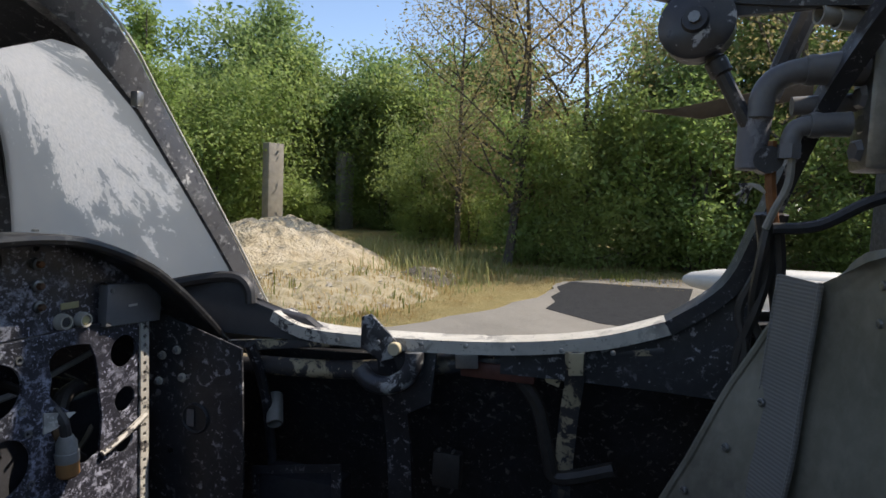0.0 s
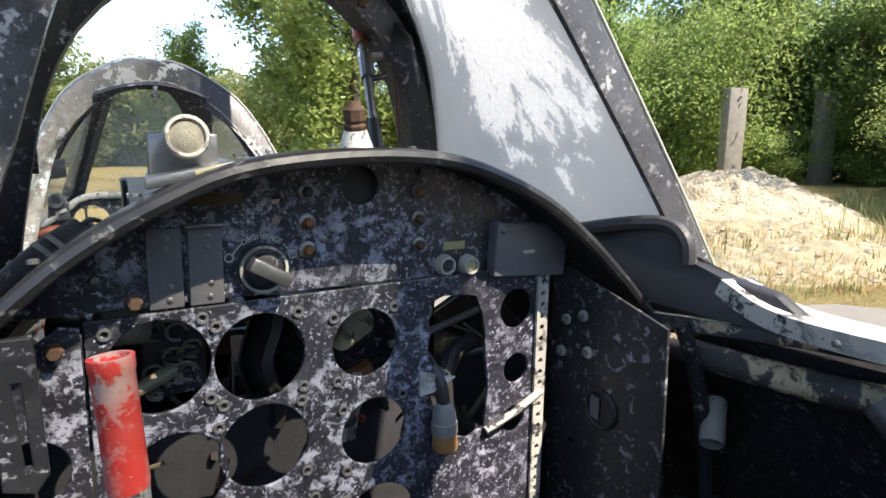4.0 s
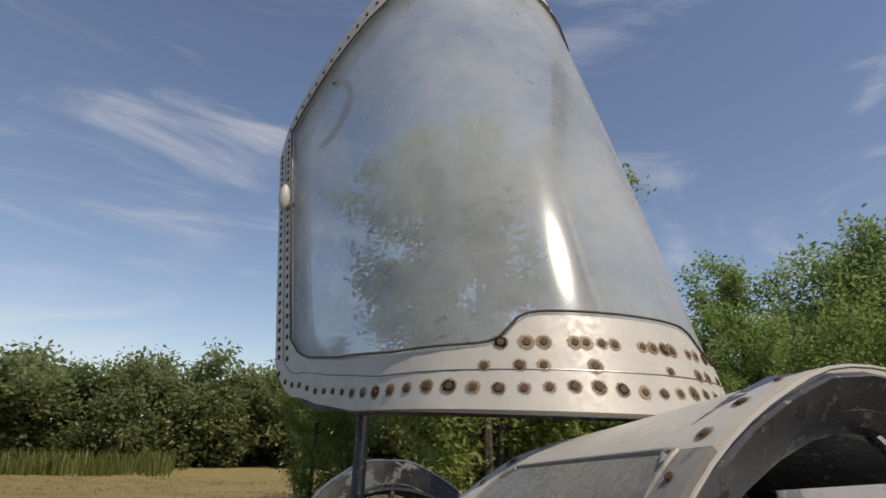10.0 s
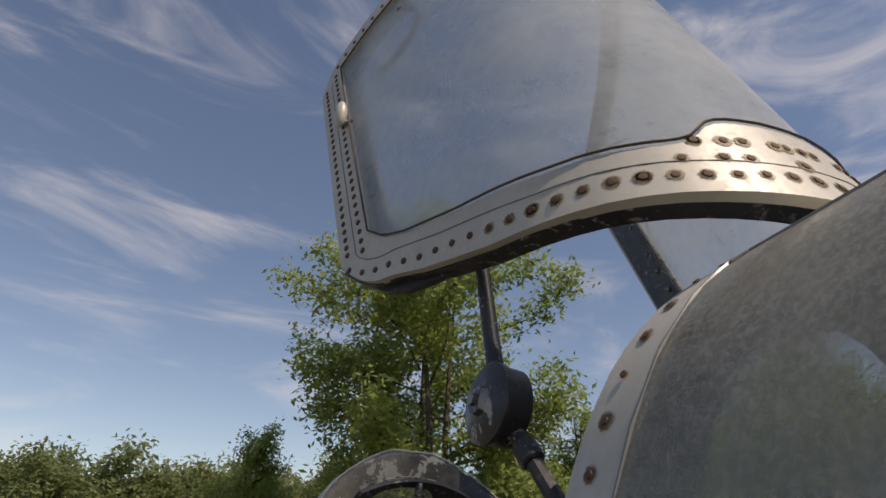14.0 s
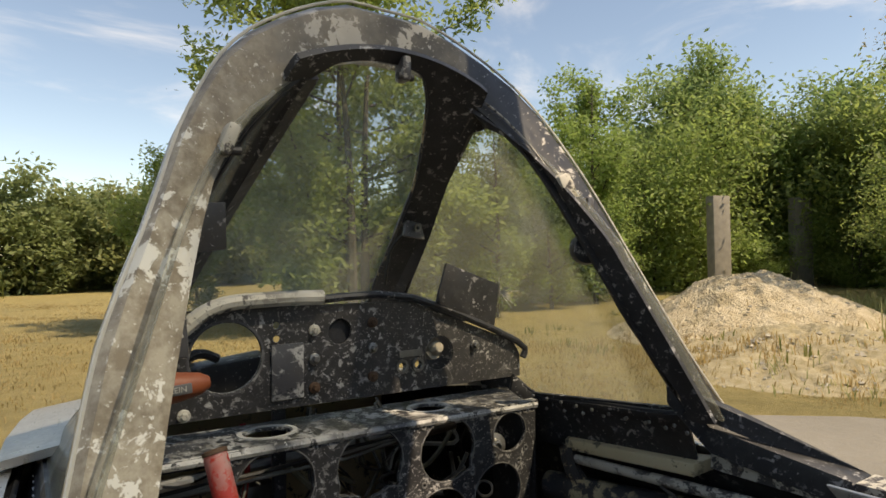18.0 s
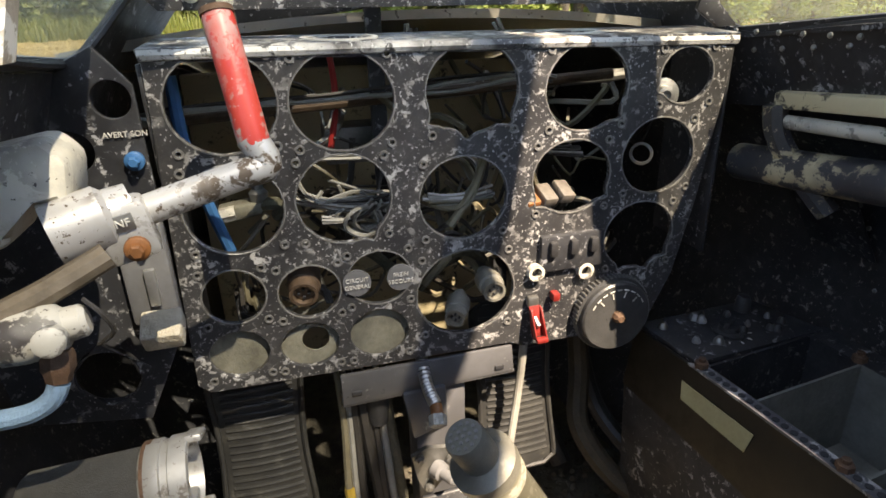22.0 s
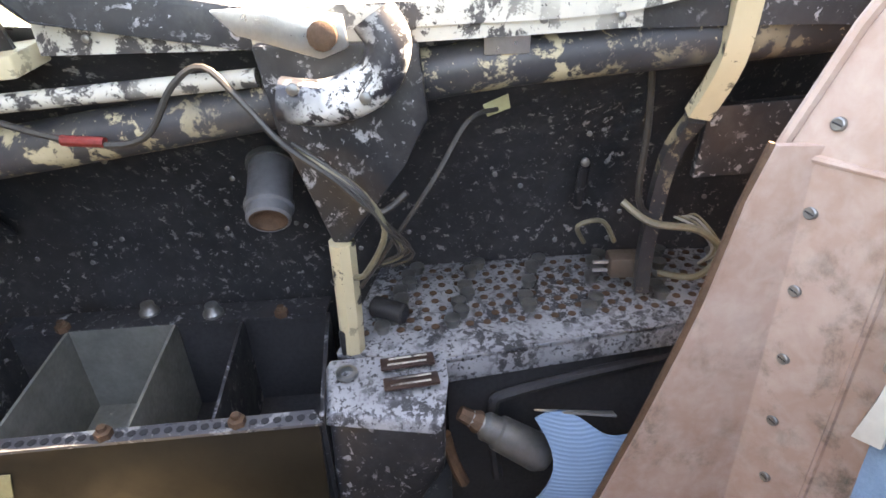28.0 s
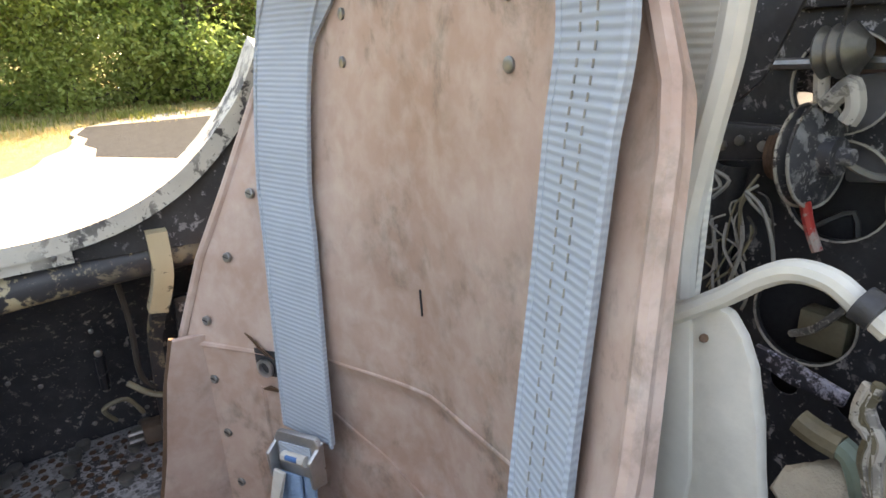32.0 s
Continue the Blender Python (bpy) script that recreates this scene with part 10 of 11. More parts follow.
for x0, x1 in ((-0.118, -0.095), (-0.091, -0.067)):
    pl = part("blanking_plate", box(((x0 + x1) / 2, -1.2885, 1.535), (x1 - x0, 0.004, 0.058), 0.0012), GREY_PLASTIC, rp, "dark grey blanking plate with small screws")
    screws(pl, [((x0 + x1) / 2 + dx, -1.2905, z) for dx, z in ((0.002, 1.557), (0.001, 1.549), (0.003, 1.522), (0.002, 1.512))], AFT, 0.55)
part("plate_rail", box((-0.079, -1.291, 1.5645), (0.028, 0.008, 0.0025), 0.0006), STEEL, rp)
screws(rp, [(0.02, -1.287, 1.555), (0.012, -1.287, 1.548), (-0.15, -1.287, 1.53), (0.165, -1.287, 1.56), (0.27, -1.287, 1.515)], AFT, 0.8)


def hood(u, v):
    k = HOOD
    w, z = k[round(v * (len(k) - 1))]
    roll = -0.010 * math.exp(-u * 14)
    return 0.045 + w * (1 - 0.06 * u), -1.338 + 0.20 * u, z - 0.040 * u * u - 0.012 * u + roll + 0.004


HOOD_MAT = painted("scuffed_black_hood", (0.015, 0.015, 0.017), (0.15, 0.15, 0.145), 0.62, 75, base2=(0.030, 0.030, 0.031), rough=0.36, spot=0.72)
hd = thing("glare_shield", (0.045, -1.2, 1.55), "black curved glare shield over the rear panel, scuffed", "glare shield")
part("sheet", surface(hood, 12, 56, -0.005), HOOD_MAT, hd, smooth=60)
part("edge_bead", tube([(0.045 + w, -1.339, z - 0.006) for w, z in HOOD], 0.006, 8, 1), HOOD_MAT, hd)
part("back_deck", box((0.045, -1.17, 1.475), (0.46, 0.06, 0.01), 0.003), BLACK, hd)
part("side_duct", tube([(-0.15, -1.19, 1.548), (-0.18, -1.20, 1.528), (-0.215, -1.21, 1.495), (-0.26, -1.225, 1.44)], 0.018, 14, 5), HOOD_MAT, hd, "black padded duct along the hood")
for k in range(4):
    part("duct_tape", ring((-0.165 - 0.008 * k, -1.197, 1.539 - 0.0065 * k), (-0.7, -0.2, -0.6), 0.0195, 0.002, 0.004, 14), WIRE, hd)
screws(hd, [(0.045 + w, -1.30, z + 0.002) for w, z in HOOD[6:-6:5]], (0, 0, 1), 0.9)

wl_ = thing("warning_lamp", (-0.085, -1.30, 1.60), "square-based round lamp with a cracked cream lens on the hood", "lamp")
part("base", slab([(-0.118, -1.312, 1.600), (-0.060, -1.318, 1.612), (-0.064, -1.262, 1.614), (-0.112, -1.258, 1.602)], (0, 0, -0.008), 0.002), STEEL, wl_)
part("bracket", box((-0.090, -1.288, 1.615), (0.046, 0.008, 0.03), 0.002), STEEL, wl_)
part("housing", lathe([(0, 0.012), (0.008, 0.0148), (0.013, 0.0148), (0.015, 0.0138), (0.015, 0.012), (0.012, 0.0115), (0.012, 0.0)], (-0.089, -1.293, 1.626), (-0.05, -1, 0.12), 28), LIGHT_WORN, wl_)
part("lens", lathe([(0.012, 0.0112), (0.0145, 0.0085), (0.0155, 0.004), (0.0157, 0)], (-0.089, -1.293, 1.626), (-0.05, -1, 0.12), 24), plain("cracked_cream_lens", (0.62, 0.56, 0.42), 0.5, 0, 0.35, 160, 0.8, 0.002), wl_, "crazed cream lens")
part("base_label", box((-0.076, -1.3185, 1.604), (0.024, 0.002, 0.007), 0.0006, pose(0, 0, 0, 0, -12, 0)), YELLOW, wl_)
cn = thing("cone_fitting", (0.075, -1.22, 1.60), "white cone fitting with a rusty cap on the hood", "fitting")
part("cone", lathe([(0, 0.023), (0.003, 0.022), (0.030, 0.0125), (0.036, 0.0105), (0.036, 0)], (0.070, -1.225, 1.602), (-0.12, -0.14, 1), 24), painted("chipped_white", (0.60, 0.58, 0.52), (0.05, 0.05, 0.05), 0.62, 70, rough=0.35), cn)
part("cap", lathe([(0.036, 0.010), (0.040, 0.011), (0.043, 0.0085), (0.045, 0.0105), (0.055, 0.0105), (0.058, 0.007), (0.062, 0.005), (0.062, 0)], (0.070, -1.225, 1.602), (-0.12, -0.14, 1), 8), RUST, cn)
part("foot", box((0.082, -1.222, 1.601), (0.062, 0.05, 0.004), 0.001), BLACK, cn)
wc = thing("wire_coil", (0.30, -1.13, 1.55), "small coil of bare wire", "wire")
part("coil", tube([(0.302 + 0.014 * math.cos(k * 0.7), -1.20 + 0.004 * k * 0.2, 1.552 + 0.010 * math.sin(k * 0.7)) for k in range(20)], 0.0016, 5, 3), WIRE, wc)

# what shows through the holes: harness, boxes and pipes
rl = thing("wiring_harness", (0.05, -1.2, 1.35), "tangled wiring, pipes and relay boxes behind the stripped panel", "wiring")
part("terminal_box", box((-0.095, -1.20, 1.455), (0.05, 0.04, 0.085), 0.003), BLACK, rl)
for k in range(16):
    c = Vector((-0.095 + random.uniform(-0.02, 0.02), -1.224, 1.455 + random.uniform(-0.035, 0.035)))
    part("wire", tube([c + Vector((0.008 * math.cos(j), -0.004 * j * 0.3, 0.007 * math.sin(j))) for j in range(6)], 0.0014, 5, 3), random.choice((WIRE, WIRE_TAN, WIRE_TAN)), rl)
part("canister", cyl((-0.15, -1.23, 1.483), (-0.115, -1.22, 1.478), 0.016, n=18, bev=0.003), LIGHT_WORN, rl)
part("yellow_sleeve", cyl((-0.128, -1.245, 1.432), (-0.098, -1.238, 1.442), 0.006, n=10), WIRE_TAN, rl)
part("brown_board", box((-0.055, -1.17, 1.46), (0.03, 0.01, 0.12), 0.002), plain("brown_board", (0.12, 0.07, 0.045), 0.7), rl)
part("hanging_cloth", surface(lambda u, v: (-0.035 + 0.03 * u + 0.006 * math.sin(9 * v), -1.20 + 0.02 * math.sin(6 * u), 1.49 - 0.13 * v), 6, 12, 0.002), WIRE_DARK, rl)
part("black_tube", cyl((0.02, -1.25, 1.462), (0.05, -1.16, 1.49), 0.021, n=18, bev=0.003), RUBBER, rl)
part("braided_end", cyl((0.045, -1.238, 1.444), (0.075, -1.21, 1.452), 0.012, 0.018, 12), CREAM, rl)
for k in range(9):
    part("wire", tube([(0.030 + 0.003 * k, -1.245, 1.345), (0.032 + 0.003 * k, -1.25, 1.372), (0.040 + 0.003 * k, -1.245, 1.392), (0.062 + 0.001 * k, -1.225, 1.402)], 0.002, 5, 4), random.choice((WIRE, LIGHT_WORN)), rl)
part("cable_tie", ring((0.042, -1.246, 1.366), (0, 0, 1), 0.015, 0.003, 0.004, 12), RUBBER, rl)
part("red_lead", tube([(0.06, -1.23, 1.365), (0.075, -1.22, 1.35), (0.08, -1.2, 1.345)], 0.004, 6, 4), RED, rl)
part("brass_valve", cyl((0.06, -1.22, 1.395), (0.085, -1.215, 1.402), 0.009, n=8), BUTTON_RUST, rl)
part("pipe", tube([(0.11, -1.21, 1.42), (0.15, -1.21, 1.425), (0.25, -1.20, 1.445)], 0.004, 6, 3), WIRE, rl)
part("hose", tube([(0.185, -1.25, 1.325), (0.16, -1.25, 1.35), (0.155, -1.25, 1.385), (0.17, -1.24, 1.41), (0.20, -1.23, 1.415)], 0.010, 10, 5), WIRE_DARK, rl)
part("wire", tube([(0.115, -1.27, 1.49), (0.122, -1.272, 1.47), (0.112, -1.272, 1.455), (0.104, -1.275, 1.45)], 0.0028, 6, 4), WIRE, rl)
for k in range(24):
    a = (random.uniform(-0.14, 0.22), random.uniform(-1.25, -1.15), random.uniform(1.25, 1.49))
    part("wire", tube(wander(a, (a[0] + random.uniform(-0.09, 0.09), random.uniform(-1.24, -1.1), a[2] + random.uniform(-0.10, 0.05)), 0.02, 4, 0.02), random.choice((0.0018, 0.0025, 0.004)), 5, 4), random.choice((WIRE, WIRE_DARK, WIRE_DARK, WIRE_TAN)), rl)
hcn = thing("hanging_connector", (0.125, -1.30, 1.36), "grey cable plug with an orange ring hanging through the torn hole", "connector")
part("plug", lathe([(0, 0.007), (0.008, 0.011), (0.018, 0.0115), (0.019, 0.0125), (0.030, 0.0125), (0.030, 0)], (0.122, -1.300, 1.388), (0.05, 0, -1), 18), WIRE, hcn)
part("orange_ring", lathe([(0.030, 0.0118), (0.045, 0.0122), (0.048, 0.010), (0.048, 0)], (0.122, -1.300, 1.388), (0.05, 0, -1), 18), plain("dirty_orange", (0.40, 0.20, 0.07), 0.6), hcn)
part("cable", tube([(0.122, -1.300, 1.388), (0.119, -1.296, 1.41), (0.114, -1.27, 1.43), (0.11, -1.22, 1.44)], 0.006, 8, 5), WIRE_DARK, hcn)

# red topped lever and pale knob on the port side
rh = thing("red_lever", (-0.15, -1.44, 1.2), "worn red grip on a dark elbow lever", "lever", "red levers")
part("grip", lathe([(0, 0.0086), (0.003, 0.0090), (0.054, 0.0090), (0.055, 0.0096), (0.061, 0.0096), (0.061, 0.0075), (0.056, 0.007), (0.056, 0)], (-0.1463, -1.462, 1.470), (-0.05, 0.08, 1), 24), RED_WORN, rh)
part("elbow", tube([(-0.1463, -1.462, 1.472), (-0.146, -1.463, 1.448), (-0.150, -1.464, 1.436), (-0.175, -1.466, 1.420), (-0.21, -1.468, 1.40)], 0.0085, 14, 5), painted("worn_dark_elbow", (0.03, 0.03, 0.034), (0.5, 0.5, 0.48), 0.52, 50), rh)
part("arm", tube([(-0.17, -1.466, 1.418), (-0.22, -1.468, 1.396), (-0.28, -1.47, 1.35)], 0.0115, 14, 4), LIGHT_WORN, rh)
tk = thing("throttle_knob", (-0.10, -1.50, 1.38), "pale worn throttle knob", "knob")
part("knob", surface(lambda u, v: (-0.105 + 0.022 * math.cos(v * math.tau) * math.sin(u * math.pi), -1.50 + 0.026 * math.sin(v * math.tau) * math.sin(u * math.pi), 1.408 - 0.022 * math.cos(u * math.pi)), 12, 20), LIGHT_WORN, tk)
part("stalk", tube([(-0.107, -1.50, 1.39), (-0.13, -1.50, 1.35), (-0.19, -1.5, 1.30)], 0.008, 8, 4), LIGHT_WORN, tk)

# starboard side of the rear cockpit
sp = thing("gauge_panel", (0.30, -1.32, 1.3), "flaked black side panel with a round gauge", "panel")
part("plate", plate("side_plate", [(-1.262, 1.500), (-1.405, 1.46), (-1.41, 1.30), (-1.41, 1.10), (-1.255, 1.10), (-1.252, 1.49)], [(-1.333, 1.354, 0.020), (-1.29, 1.30, 0.005)], 0.004, Matrix(((0, 0, 1, 0.300), (1, 0, 0, 0), (0, 1, 0, 0), (0, 0, 0, 1))), BLACK, 0.0008), BLACK, sp)
gg = part("gauge", lathe([(0, 0.022), (0.004, 0.022), (0.006, 0.020), (0.004, 0.018), (0.002, 0.018), (0.002, 0)], (0.300, -1.333, 1.354), (-1, 0, 0), 28), RUBBER, sp, "dark round gauge")
part("needle_card", box((0.296, -1.325, 1.354), (0.001, 0.012, 0.024), 0.0), GREY_PLASTIC, gg)
for y, z in ((-1.276, 1.438), (-1.301, 1.448), (-1.27, 1.40), (-1.31, 1.41)):
    button(sp, (0.298, y, z), (-1, 0, 0), 0.006, LIGHT_WORN, STEEL)
cm = thing("side_coaming", (0.36, -1.38, 1.5), "curled black rubber coaming below the quarter pane", "coaming")
part("pad", slab([(0.335, -1.248, 1.531), (0.352, -1.30, 1.545), (0.360, -1.363, 1.550), (0.364, -1.374, 1.511), (0.362, -1.42, 1.503), (0.360, -1.466, 1.499), (0.358, -1.517, 1.469), (0.358, -1.521, 1.461), (0.355, -1.40, 1.466), (0.345, -1.321, 1.472), (0.32, -1.268, 1.452)], (0.014, 0, 0.003), 0.004), RUBBER, cm)
part("pad_roll", tube([(0.325, -1.262, 1.535), (0.348, -1.31, 1.546), (0.358, -1.352, 1.549), (0.360, -1.372, 1.535), (0.360, -1.376, 1.512)], 0.008, 8, 4), RUBBER, cm)
rs = thing("side_rails", (0.37, -1.6, 1.4), "cream strip, flaked rails and ribs along the rear cockpit side", "structure")
part("cream_strip", slab([(0.345, -1.262, 1.446), (0.356, -1.38, 1.458), (0.358, -1.517, 1.474), (0.358, -1.517, 1.462), (0.356, -1.38, 1.443), (0.345, -1.262, 1.430)], (0.010, 0, 0), 0.002), BLACK_CREAM, rs, "cream strip half covered in black paint")
part("cream_end", slab([(0.343, -1.262, 1.447), (0.351, -1.34, 1.455), (0.351, -1.34, 1.441), (0.343, -1.262, 1.430)], (0.004, 0, 0), 0.001), CREAM, rs)
part("lower_rail", tube([(0.375, -1.317, 1.417), (0.382, -1.43, 1.418), (0.385, -1.545, 1.426), (0.388, -1.672, 1.448), (0.385, -1.80, 1.474), (0.38, -1.95, 1.500)], 0.014, 12, 4), BLACK_CREAM, rs, "black rail flaking to cream")
part("inner_rib", sweep(smooth_line([(0.352, -1.845, 1.492), (0.368, -1.845, 1.45), (0.385, -1.84, 1.40), (0.40, -1.835, 1.32), (0.41, -1.83, 1.20)], 5), [(-0.012, -0.004), (0.012, -0.004), (0.012, 0.004), (-0.012, 0.004)], lambda i: (0, 1, 0)), BLACK_CREAM, rs, "rib flaking to cream")
part("cream_cap", slab([(0.347, -1.838, 1.490), (0.347, -1.856, 1.492), (0.355, -1.856, 1.462), (0.355, -1.838, 1.460)], (0.004, 0, 0), 0.001), CREAM, rs)
part("bare_clip", slab([(0.352, -1.692, 1.474), (0.352, -1.722, 1.477), (0.356, -1.722, 1.455), (0.356, -1.692, 1.452)], (0.003, 0, 0), 0.0006), SILVER, rs, "bare metal clip")
part("front_rib", tube([(0.345, -1.385, 1.455), (0.365, -1.39, 1.41), (0.385, -1.395, 1.33), (0.40, -1.40, 1.18)], 0.008, 8, 4), BLACK, rs)
part("mid_rib", sweep(smooth_line([(0.355, -1.598, 1.47), (0.372, -1.60, 1.41), (0.39, -1.605, 1.32), (0.40, -1.61, 1.18)], 5), [(-0.018, -0.004), (0.018, -0.004), (0.018, 0.004), (-0.018, 0.004)], lambda i: (0, 1, 0)), BLACK, rs)
part("red_primed_box", box((0.385, -1.745, 1.449), (0.03, 0.10, 0.022), 0.003), plain("red_oxide_primer", (0.13, 0.045, 0.03), 0.6, 0, 0.4, 40), rs, "red primed bracket")
part("cream_flake_plate", slab([(0.382, -1.80, 1.462), (0.382, -1.83, 1.46), (0.384, -1.825, 1.435), (0.384, -1.808, 1.44)], (0.003, 0, 0), 0.0006), CREAM, rs)
part("conduit", tube([(0.385, -1.775, 1.44), (0.39, -1.80, 1.40), (0.392, -1.815, 1.34), (0.395, -1.83, 1.31), (0.39, -1.90, 1.335)], 0.010, 8, 5), WIRE_DARK, rs)
part("junction_box", box((0.40, -1.675, 1.295), (0.02, 0.04, 0.05), 0.003), WIRE_DARK, rs)
for k in range(4):
    part("stud", cyl((0.385, -1.665 - 0.02 * (k % 2), 1.325 if k < 2 else 1.268), (0.395, -1.665 - 0.02 * (k % 2), 1.325 if k < 2 else 1.268), 0.002, n=6), STEEL, rs)
screws(rs, [(0.334, -1.53 - 0.06 * k, 1.478 + 0.0035 * k) for k in range(7)], (-1, 0, 0.1), 0.8)
ll = thing("canopy_latch", (0.355, -1.6, 1.45), "black S-shaped canopy latch lever with chipped edges", "latch", "canopy latches")
LATCHB = painted("chipped_black_latch", (0.025, 0.025, 0.028), (0.60, 0.60, 0.58), 0.55, 55, rough=0.35)
part("flag_plate", slab([(0.345, -1.562, 1.512), (0.345, -1.576, 1.517), (0.345, -1.620, 1.478), (0.345, -1.615, 1.462), (0.345, -1.592, 1.454), (0.345, -1.562, 1.47)], (-0.005, 0, 0), 0.0015), LATCHB, ll)
part("handle", tube([(0.340, -1.562, 1.440), (0.337, -1.580, 1.426), (0.336, -1.605, 1.424), (0.337, -1.628, 1.436), (0.338, -1.640, 1.456), (0.339, -1.640, 1.472)], 0.0125, 12, 6), LATCHB, ll)
part("pivot", cyl((0.352, -1.612, 1.474), (0.334, -1.612, 1.474), 0.009, n=14, bev=0.001), CREAM, ll)
part("mount_plate", slab([(0.352, -1.60, 1.482), (0.352, -1.668, 1.484), (0.354, -1.66, 1.40), (0.356, -1.625, 1.38)], (0.006, 0, 0), 0.0015), BLACK, ll)
wk = thing("wall_socket", (0.40, -1.40, 1.34), "grey tubular socket on the rear side wall", "socket", "wall sockets")
part("body", lathe([(0, 0), (0, 0.012), (0.045, 0.0125), (0.05, 0.0115), (0.05, 0.0095), (0.03, 0.009), (0.03, 0)], (0.405, -1.392, 1.362), (-0.55, -0.35, -0.5), 18), WIRE, wk)
rt = thing("open_tray", (0.35, -1.45, 1.2), "empty black tray with a perforated rim", "tray", "side trays")
part("rim", plate("tray_rim", [(-1.395, 1.275), (-1.535, 1.300), (-1.545, 1.10), (-1.40, 1.08)], [[(-1.405, 1.266), (-1.522, 1.288), (-1.532, 1.11), (-1.41, 1.09)]], 0.004, Matrix(((0, 0, 1, 0.345), (1, 0, 0, 0), (0, 1, 0, 0), (0, 0, 0, 1))), BLACK, 0.0006), BLACK, rt)
part("well", box((0.375, -1.465, 1.18), (0.05, 0.125, 0.17), 0.002), DARK, rt)
screws(rt, [(0.342, -1.4005, 1.262 - 0.011 * k) for k in range(15)], (-1, 0, 0), 0.45)

# fittings under the bridge between the cockpits
br = thing("jettison_rod", (0.17, -1.03, 1.72), "grey jettison rod with a red sleeve under the bridge", "rod")
part("rod", cyl((0.185, -0.98, 1.768), (0.135, -1.136, 1.612), 0.0055, n=12), STEEL, br)
part("red_sleeve", lathe([(0, 0.009), (0.004, 0.011), (0.028, 0.012), (0.03, 0.010), (0.03, 0)], (0.184, -0.984, 1.764), (0.23, 0.7, 0.68), 14), RED_WORN, br)
part("brass_collar", cyl((0.181, -0.993, 1.755), (0.185, -0.980, 1.768), 0.008, n=12), BUTTON_RUST, br)
part("lower_sleeve", cyl((0.148, -1.096, 1.652), (0.136, -1.133, 1.615), 0.0075, n=12), RUBBER, br)
part("link", tube([(0.176, -1.012, 1.737), (0.170, -1.03, 1.72), (0.166, -1.042, 1.707)], 0.009, 10, 4), STEEL, br)
part("cross_arm", cyl((0.166, -1.042, 1.706), (0.190, -1.045, 1.712), 0.004, n=10), BLACK, br)
part("pivot_boss", cyl((0.172, -1.012, 1.738), (0.200, -1.008, 1.742), 0.006, n=10), STEEL, br)
part("lug_plate", slab([(0.205, -1.00, 1.80), (0.222, -1.045, 1.76), (0.226, -1.06, 1.70), (0.212, -1.04, 1.695), (0.20, -1.01, 1.75)], (0.006, 0, 0.002), 0.001), BLACK, br)
part("wire", tube([(0.12, -1.01, 1.832), (0.165, -1.01, 1.805), (0.198, -1.01, 1.77), (0.218, -1.01, 1.72), (0.228, -1.01, 1.63)], 0.003, 6, 5), RUST, br, "brown lead")
cw = thing("crown_fittings", (0.05, -1.05, 1.84), "tangled brackets, cables and clamps under the bridge crown", "brackets")
random.seed(41)
for k in range(9):
    x = -0.06 + 0.028 * k
    z = 1.835 - 0.55 * (x - CX) ** 2 / 0.1 * 0.35
    part("bracket", box((x, -1.0 - 0.01 * (k % 3), z), (0.012 + 0.006 * (k % 2), 0.022, 0.014), 0.002, pose(0, 0, 0, 0, random.uniform(-25, 25), random.uniform(0, 40))), (BLACK, STEEL, RUST)[k % 3], cw)
for k in range(6):
    part("cable", tube(wander((-0.13, -1.0 - 0.01 * k, 1.80), (0.16, -1.0 - 0.012 * k, 1.80), -0.035, 6, 0.007), 0.0022, 5, 4), random.choice((WIRE_DARK, RUST, WIRE_DARK)), cw)
part("rusty_clamp", tube([(0.055, -1.285, 1.872), (0.060, -1.283, 1.862), (0.072, -1.281, 1.862), (0.085, -1.280, 1.868)], 0.0042, 8, 4), RUST, cw)
part("clamp_stem", cyl((0.056, -1.27, 1.883), (0.058, -1.283, 1.868), 0.005, n=10), BLACK, cw)
part("knob", lathe([(0, 0.003), (0.004, 0.0065), (0.009, 0.0065), (0.012, 0.003), (0.012, 0)], (0.083, -1.280, 1.867), (1, 0, 0), 12), RUST, cw)
hk = thing("hoop_latch", (-0.118, -1.30, 1.795), "worn black latch block on the inside of the rear hoop", "latch")
part("bracket", slab([(-0.139, -1.322, 1.806), (-0.122, -1.322, 1.809), (-0.117, -1.322, 1.796), (-0.121, -1.322, 1.785), (-0.140, -1.322, 1.783)], (0, 0.010, 0), 0.0015), MID_GREY, hk)
part("pad", box((-0.1165, -1.318, 1.7965), (0.010, 0.018, 0.022), 0.003, pose(0, 0, 0, 0, 8, 0)), RUBBER, hk, "black rubber pad")
part("clip", box((0.221, -1.303, 1.783), (0.012, 0.012, 0.020), 0.003), STEEL, hk)
ew = thing("elbow_plumbing", (0.30, -2.08, 1.6), "cluster of grey pipe elbows, couplings and frayed cable", "pipes")
def elbow(pts, r, nm="elbow_pipe"):
    part(nm, tube(pts, r, 16, 6), GREY_PLASTIC, ew, "grey elbow pipe")
elbow([(0.295, -2.020, 1.768), (0.295, -2.022, 1.79), (0.295, -2.032, 1.806), (0.295, -2.055, 1.815), (0.295, -2.09, 1.818)], 0.0125)
part("coupling", lathe([(0, 0.0145), (0.006, 0.0155), (0.012, 0.0145), (0.02, 0.016), (0.05, 0.018), (0.055, 0.015), (0.055, 0)], (0.295, -2.058, 1.815), (0, -1, 0.03), 20), GREY_PLASTIC, ew)
elbow([(0.285, -2.047, 1.735), (0.285, -2.049, 1.75), (0.285, -2.058, 1.758), (0.285, -2.09, 1.760)], 0.0095)
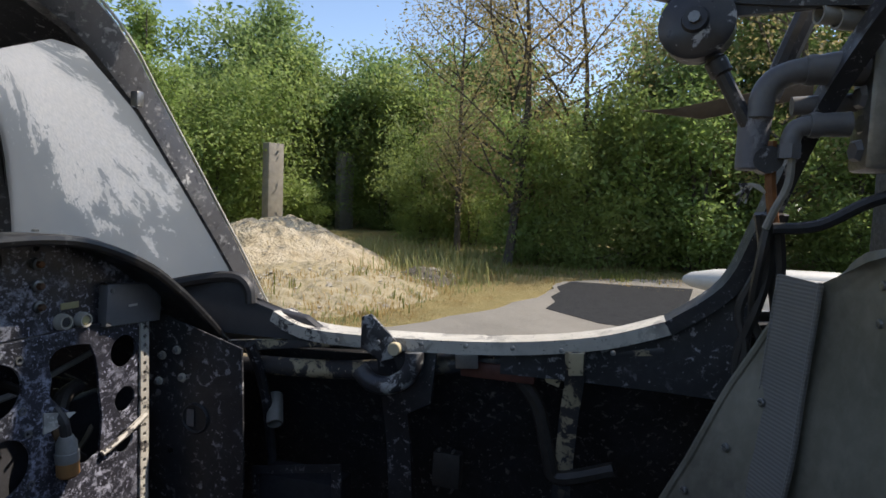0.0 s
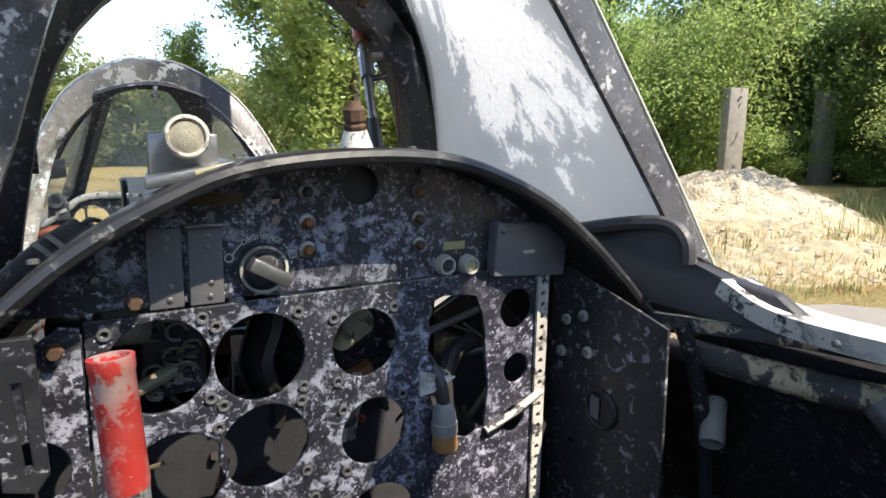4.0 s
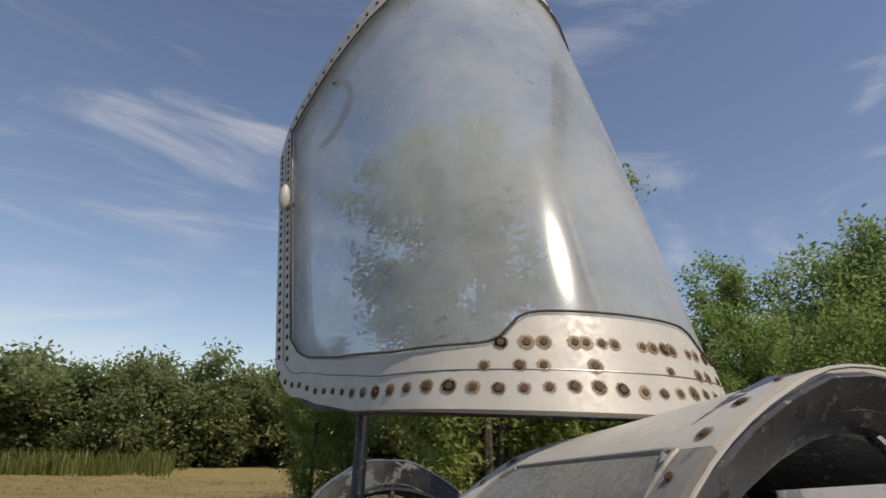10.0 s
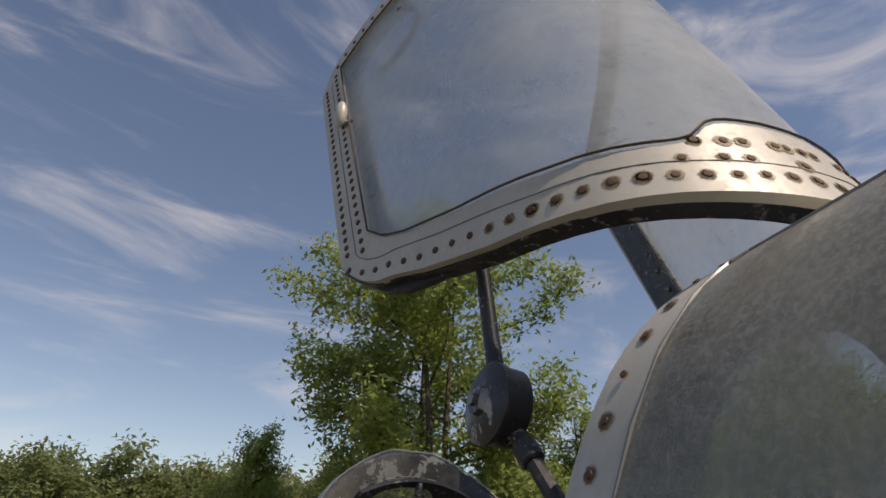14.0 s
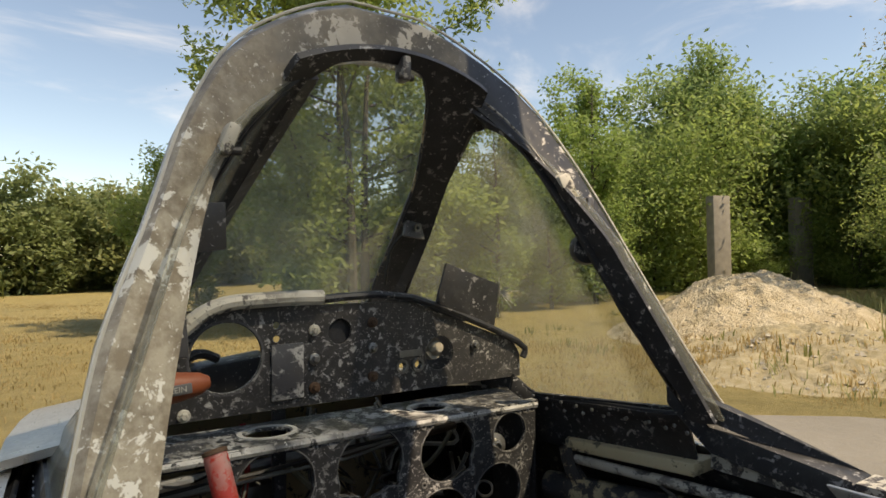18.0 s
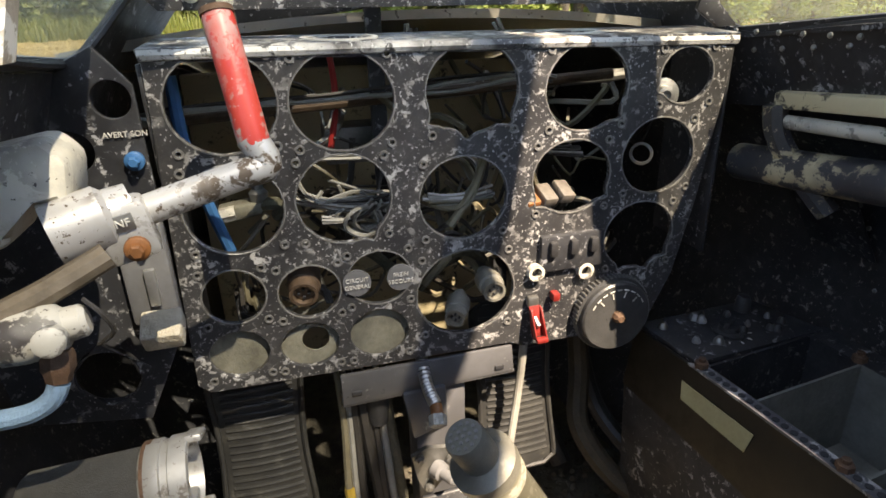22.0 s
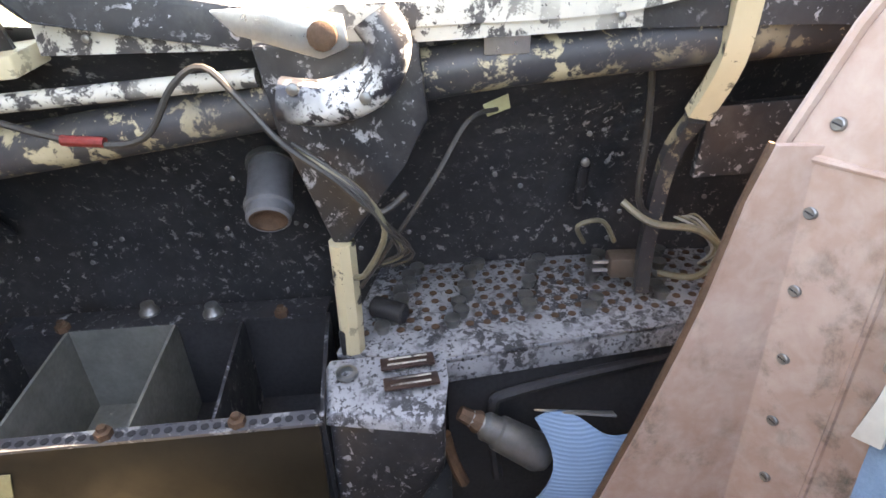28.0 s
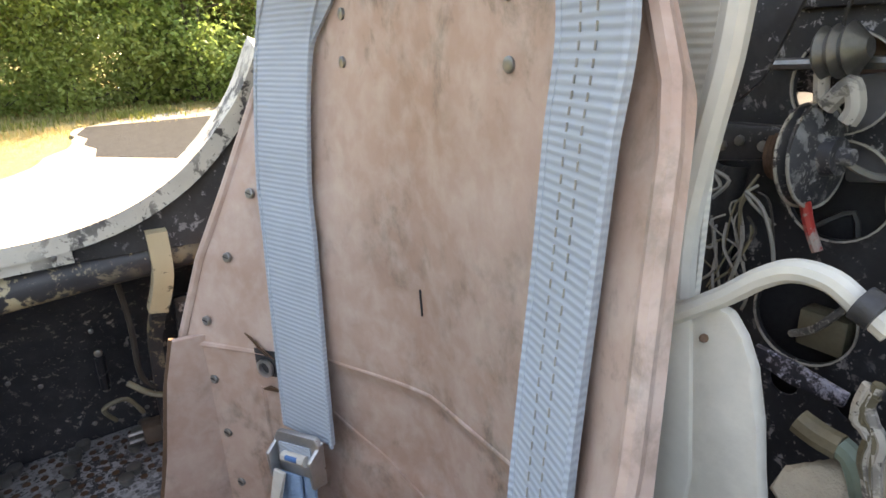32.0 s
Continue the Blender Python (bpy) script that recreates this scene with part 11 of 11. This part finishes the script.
part("coupling", lathe([(0, 0.012), (0.006, 0.013), (0.012, 0.0115), (0.035, 0.0125), (0.04, 0)], (0.285, -2.063, 1.759), (0, -1, 0.03), 18), GREY_PLASTIC, ew)
part("nut", lathe([(0, 0.011), (0.014, 0.011), (0.014, 0)], (0.285, -2.047, 1.740), (0, 0, -1), 6), GREY_PLASTIC, ew)
elbow([(0.31, -2.052, 1.782), (0.31, -2.08, 1.784), (0.31, -2.11, 1.785)], 0.0095)
part("valve_can", cyl((0.305, -2.018, 1.775), (0.305, -2.016, 1.715), 0.016, 0.0145, 18, 0.002), painted("scratched_can", (0.10, 0.10, 0.11), (0.4, 0.4, 0.42), 0.55, 80), ew)
part("copper_tube", tube([(0.300, -2.034, 1.745), (0.300, -2.036, 1.70), (0.300, -2.042, 1.66)], 0.0055, 8, 4), BUTTON_RUST, ew, "orange copper tube")
part("thin_hose", tube([(0.285, -2.050, 1.727), (0.287, -2.049, 1.70), (0.292, -2.040, 1.675), (0.298, -2.034, 1.655)], 0.004, 8, 4), WIRE, ew)
for k in range(12):
    part("frayed_strand", tube([(0.300, -2.034, 1.69), (0.300, -2.022 + 0.002 * (k % 4), 1.70), (0.302 + 0.004 * (k % 3), -2.006 - 0.002 * (k % 5), 1.700 - 0.0022 * k)], 0.0011, 4, 4), LIGHT_WORN, ew)
for k in range(5):
    part("cable", tube(wander((0.305, -2.028 - 0.006 * k, 1.67), (0.33, -2.02 - 0.012 * k, 1.46), 0.0, 4, 0.012), 0.005 + 0.001 * (k % 2), 7, 4), WIRE_DARK, ew)
part("cross_hose", tube([(0.295, -2.04, 1.655), (0.29, -2.08, 1.66), (0.28, -2.12, 1.685), (0.27, -2.16, 1.70)], 0.006, 8, 5), RUBBER, ew)
for k in range(2):
    part("port_stub", lathe([(0, 0.010), (0.022, 0.010), (0.022, 0.0075), (0.006, 0.007), (0.006, 0)], (0.295, -2.085 - 0.016 * k, 1.868 - 0.006 * k), (-0.3, 0.9, 0), 16), WIRE, ew)
part("manifold", box((0.30, -2.135, 1.80), (0.05, 0.05, 0.17), 0.006), STEEL, ew)
for k in range(6):
    part("coupling_nut", lathe([(0, 0.012), (0.018, 0.012), (0.022, 0.009), (0.022, 0)], (0.295, -2.125 - 0.005 * (k % 2), 1.735 + 0.026 * k), (-0.2, 1, 0), 6), (GREY_PLASTIC, STEEL)[k % 2], ew)
cbl = thing("canopy_edge_blade", (0.33, -2.0, 1.81), "thin brown edge strip of the rear canopy frame", "strip")
part("blade", slab([(0.42, -1.905, 1.797), (0.42, -1.95, 1.800), (0.42, -2.10, 1.832), (0.42, -2.10, 1.812), (0.42, -1.98, 1.786)], (0.004, 0, 0), 0.0005), plain("brown_edge_strip", (0.12, 0.085, 0.05), 0.6, 0, 0.3, 40), cbl)
part("spar", cyl((0.36, -2.075, 1.90), (0.36, -2.04, 1.80), 0.012, n=10), BLACK, cbl)
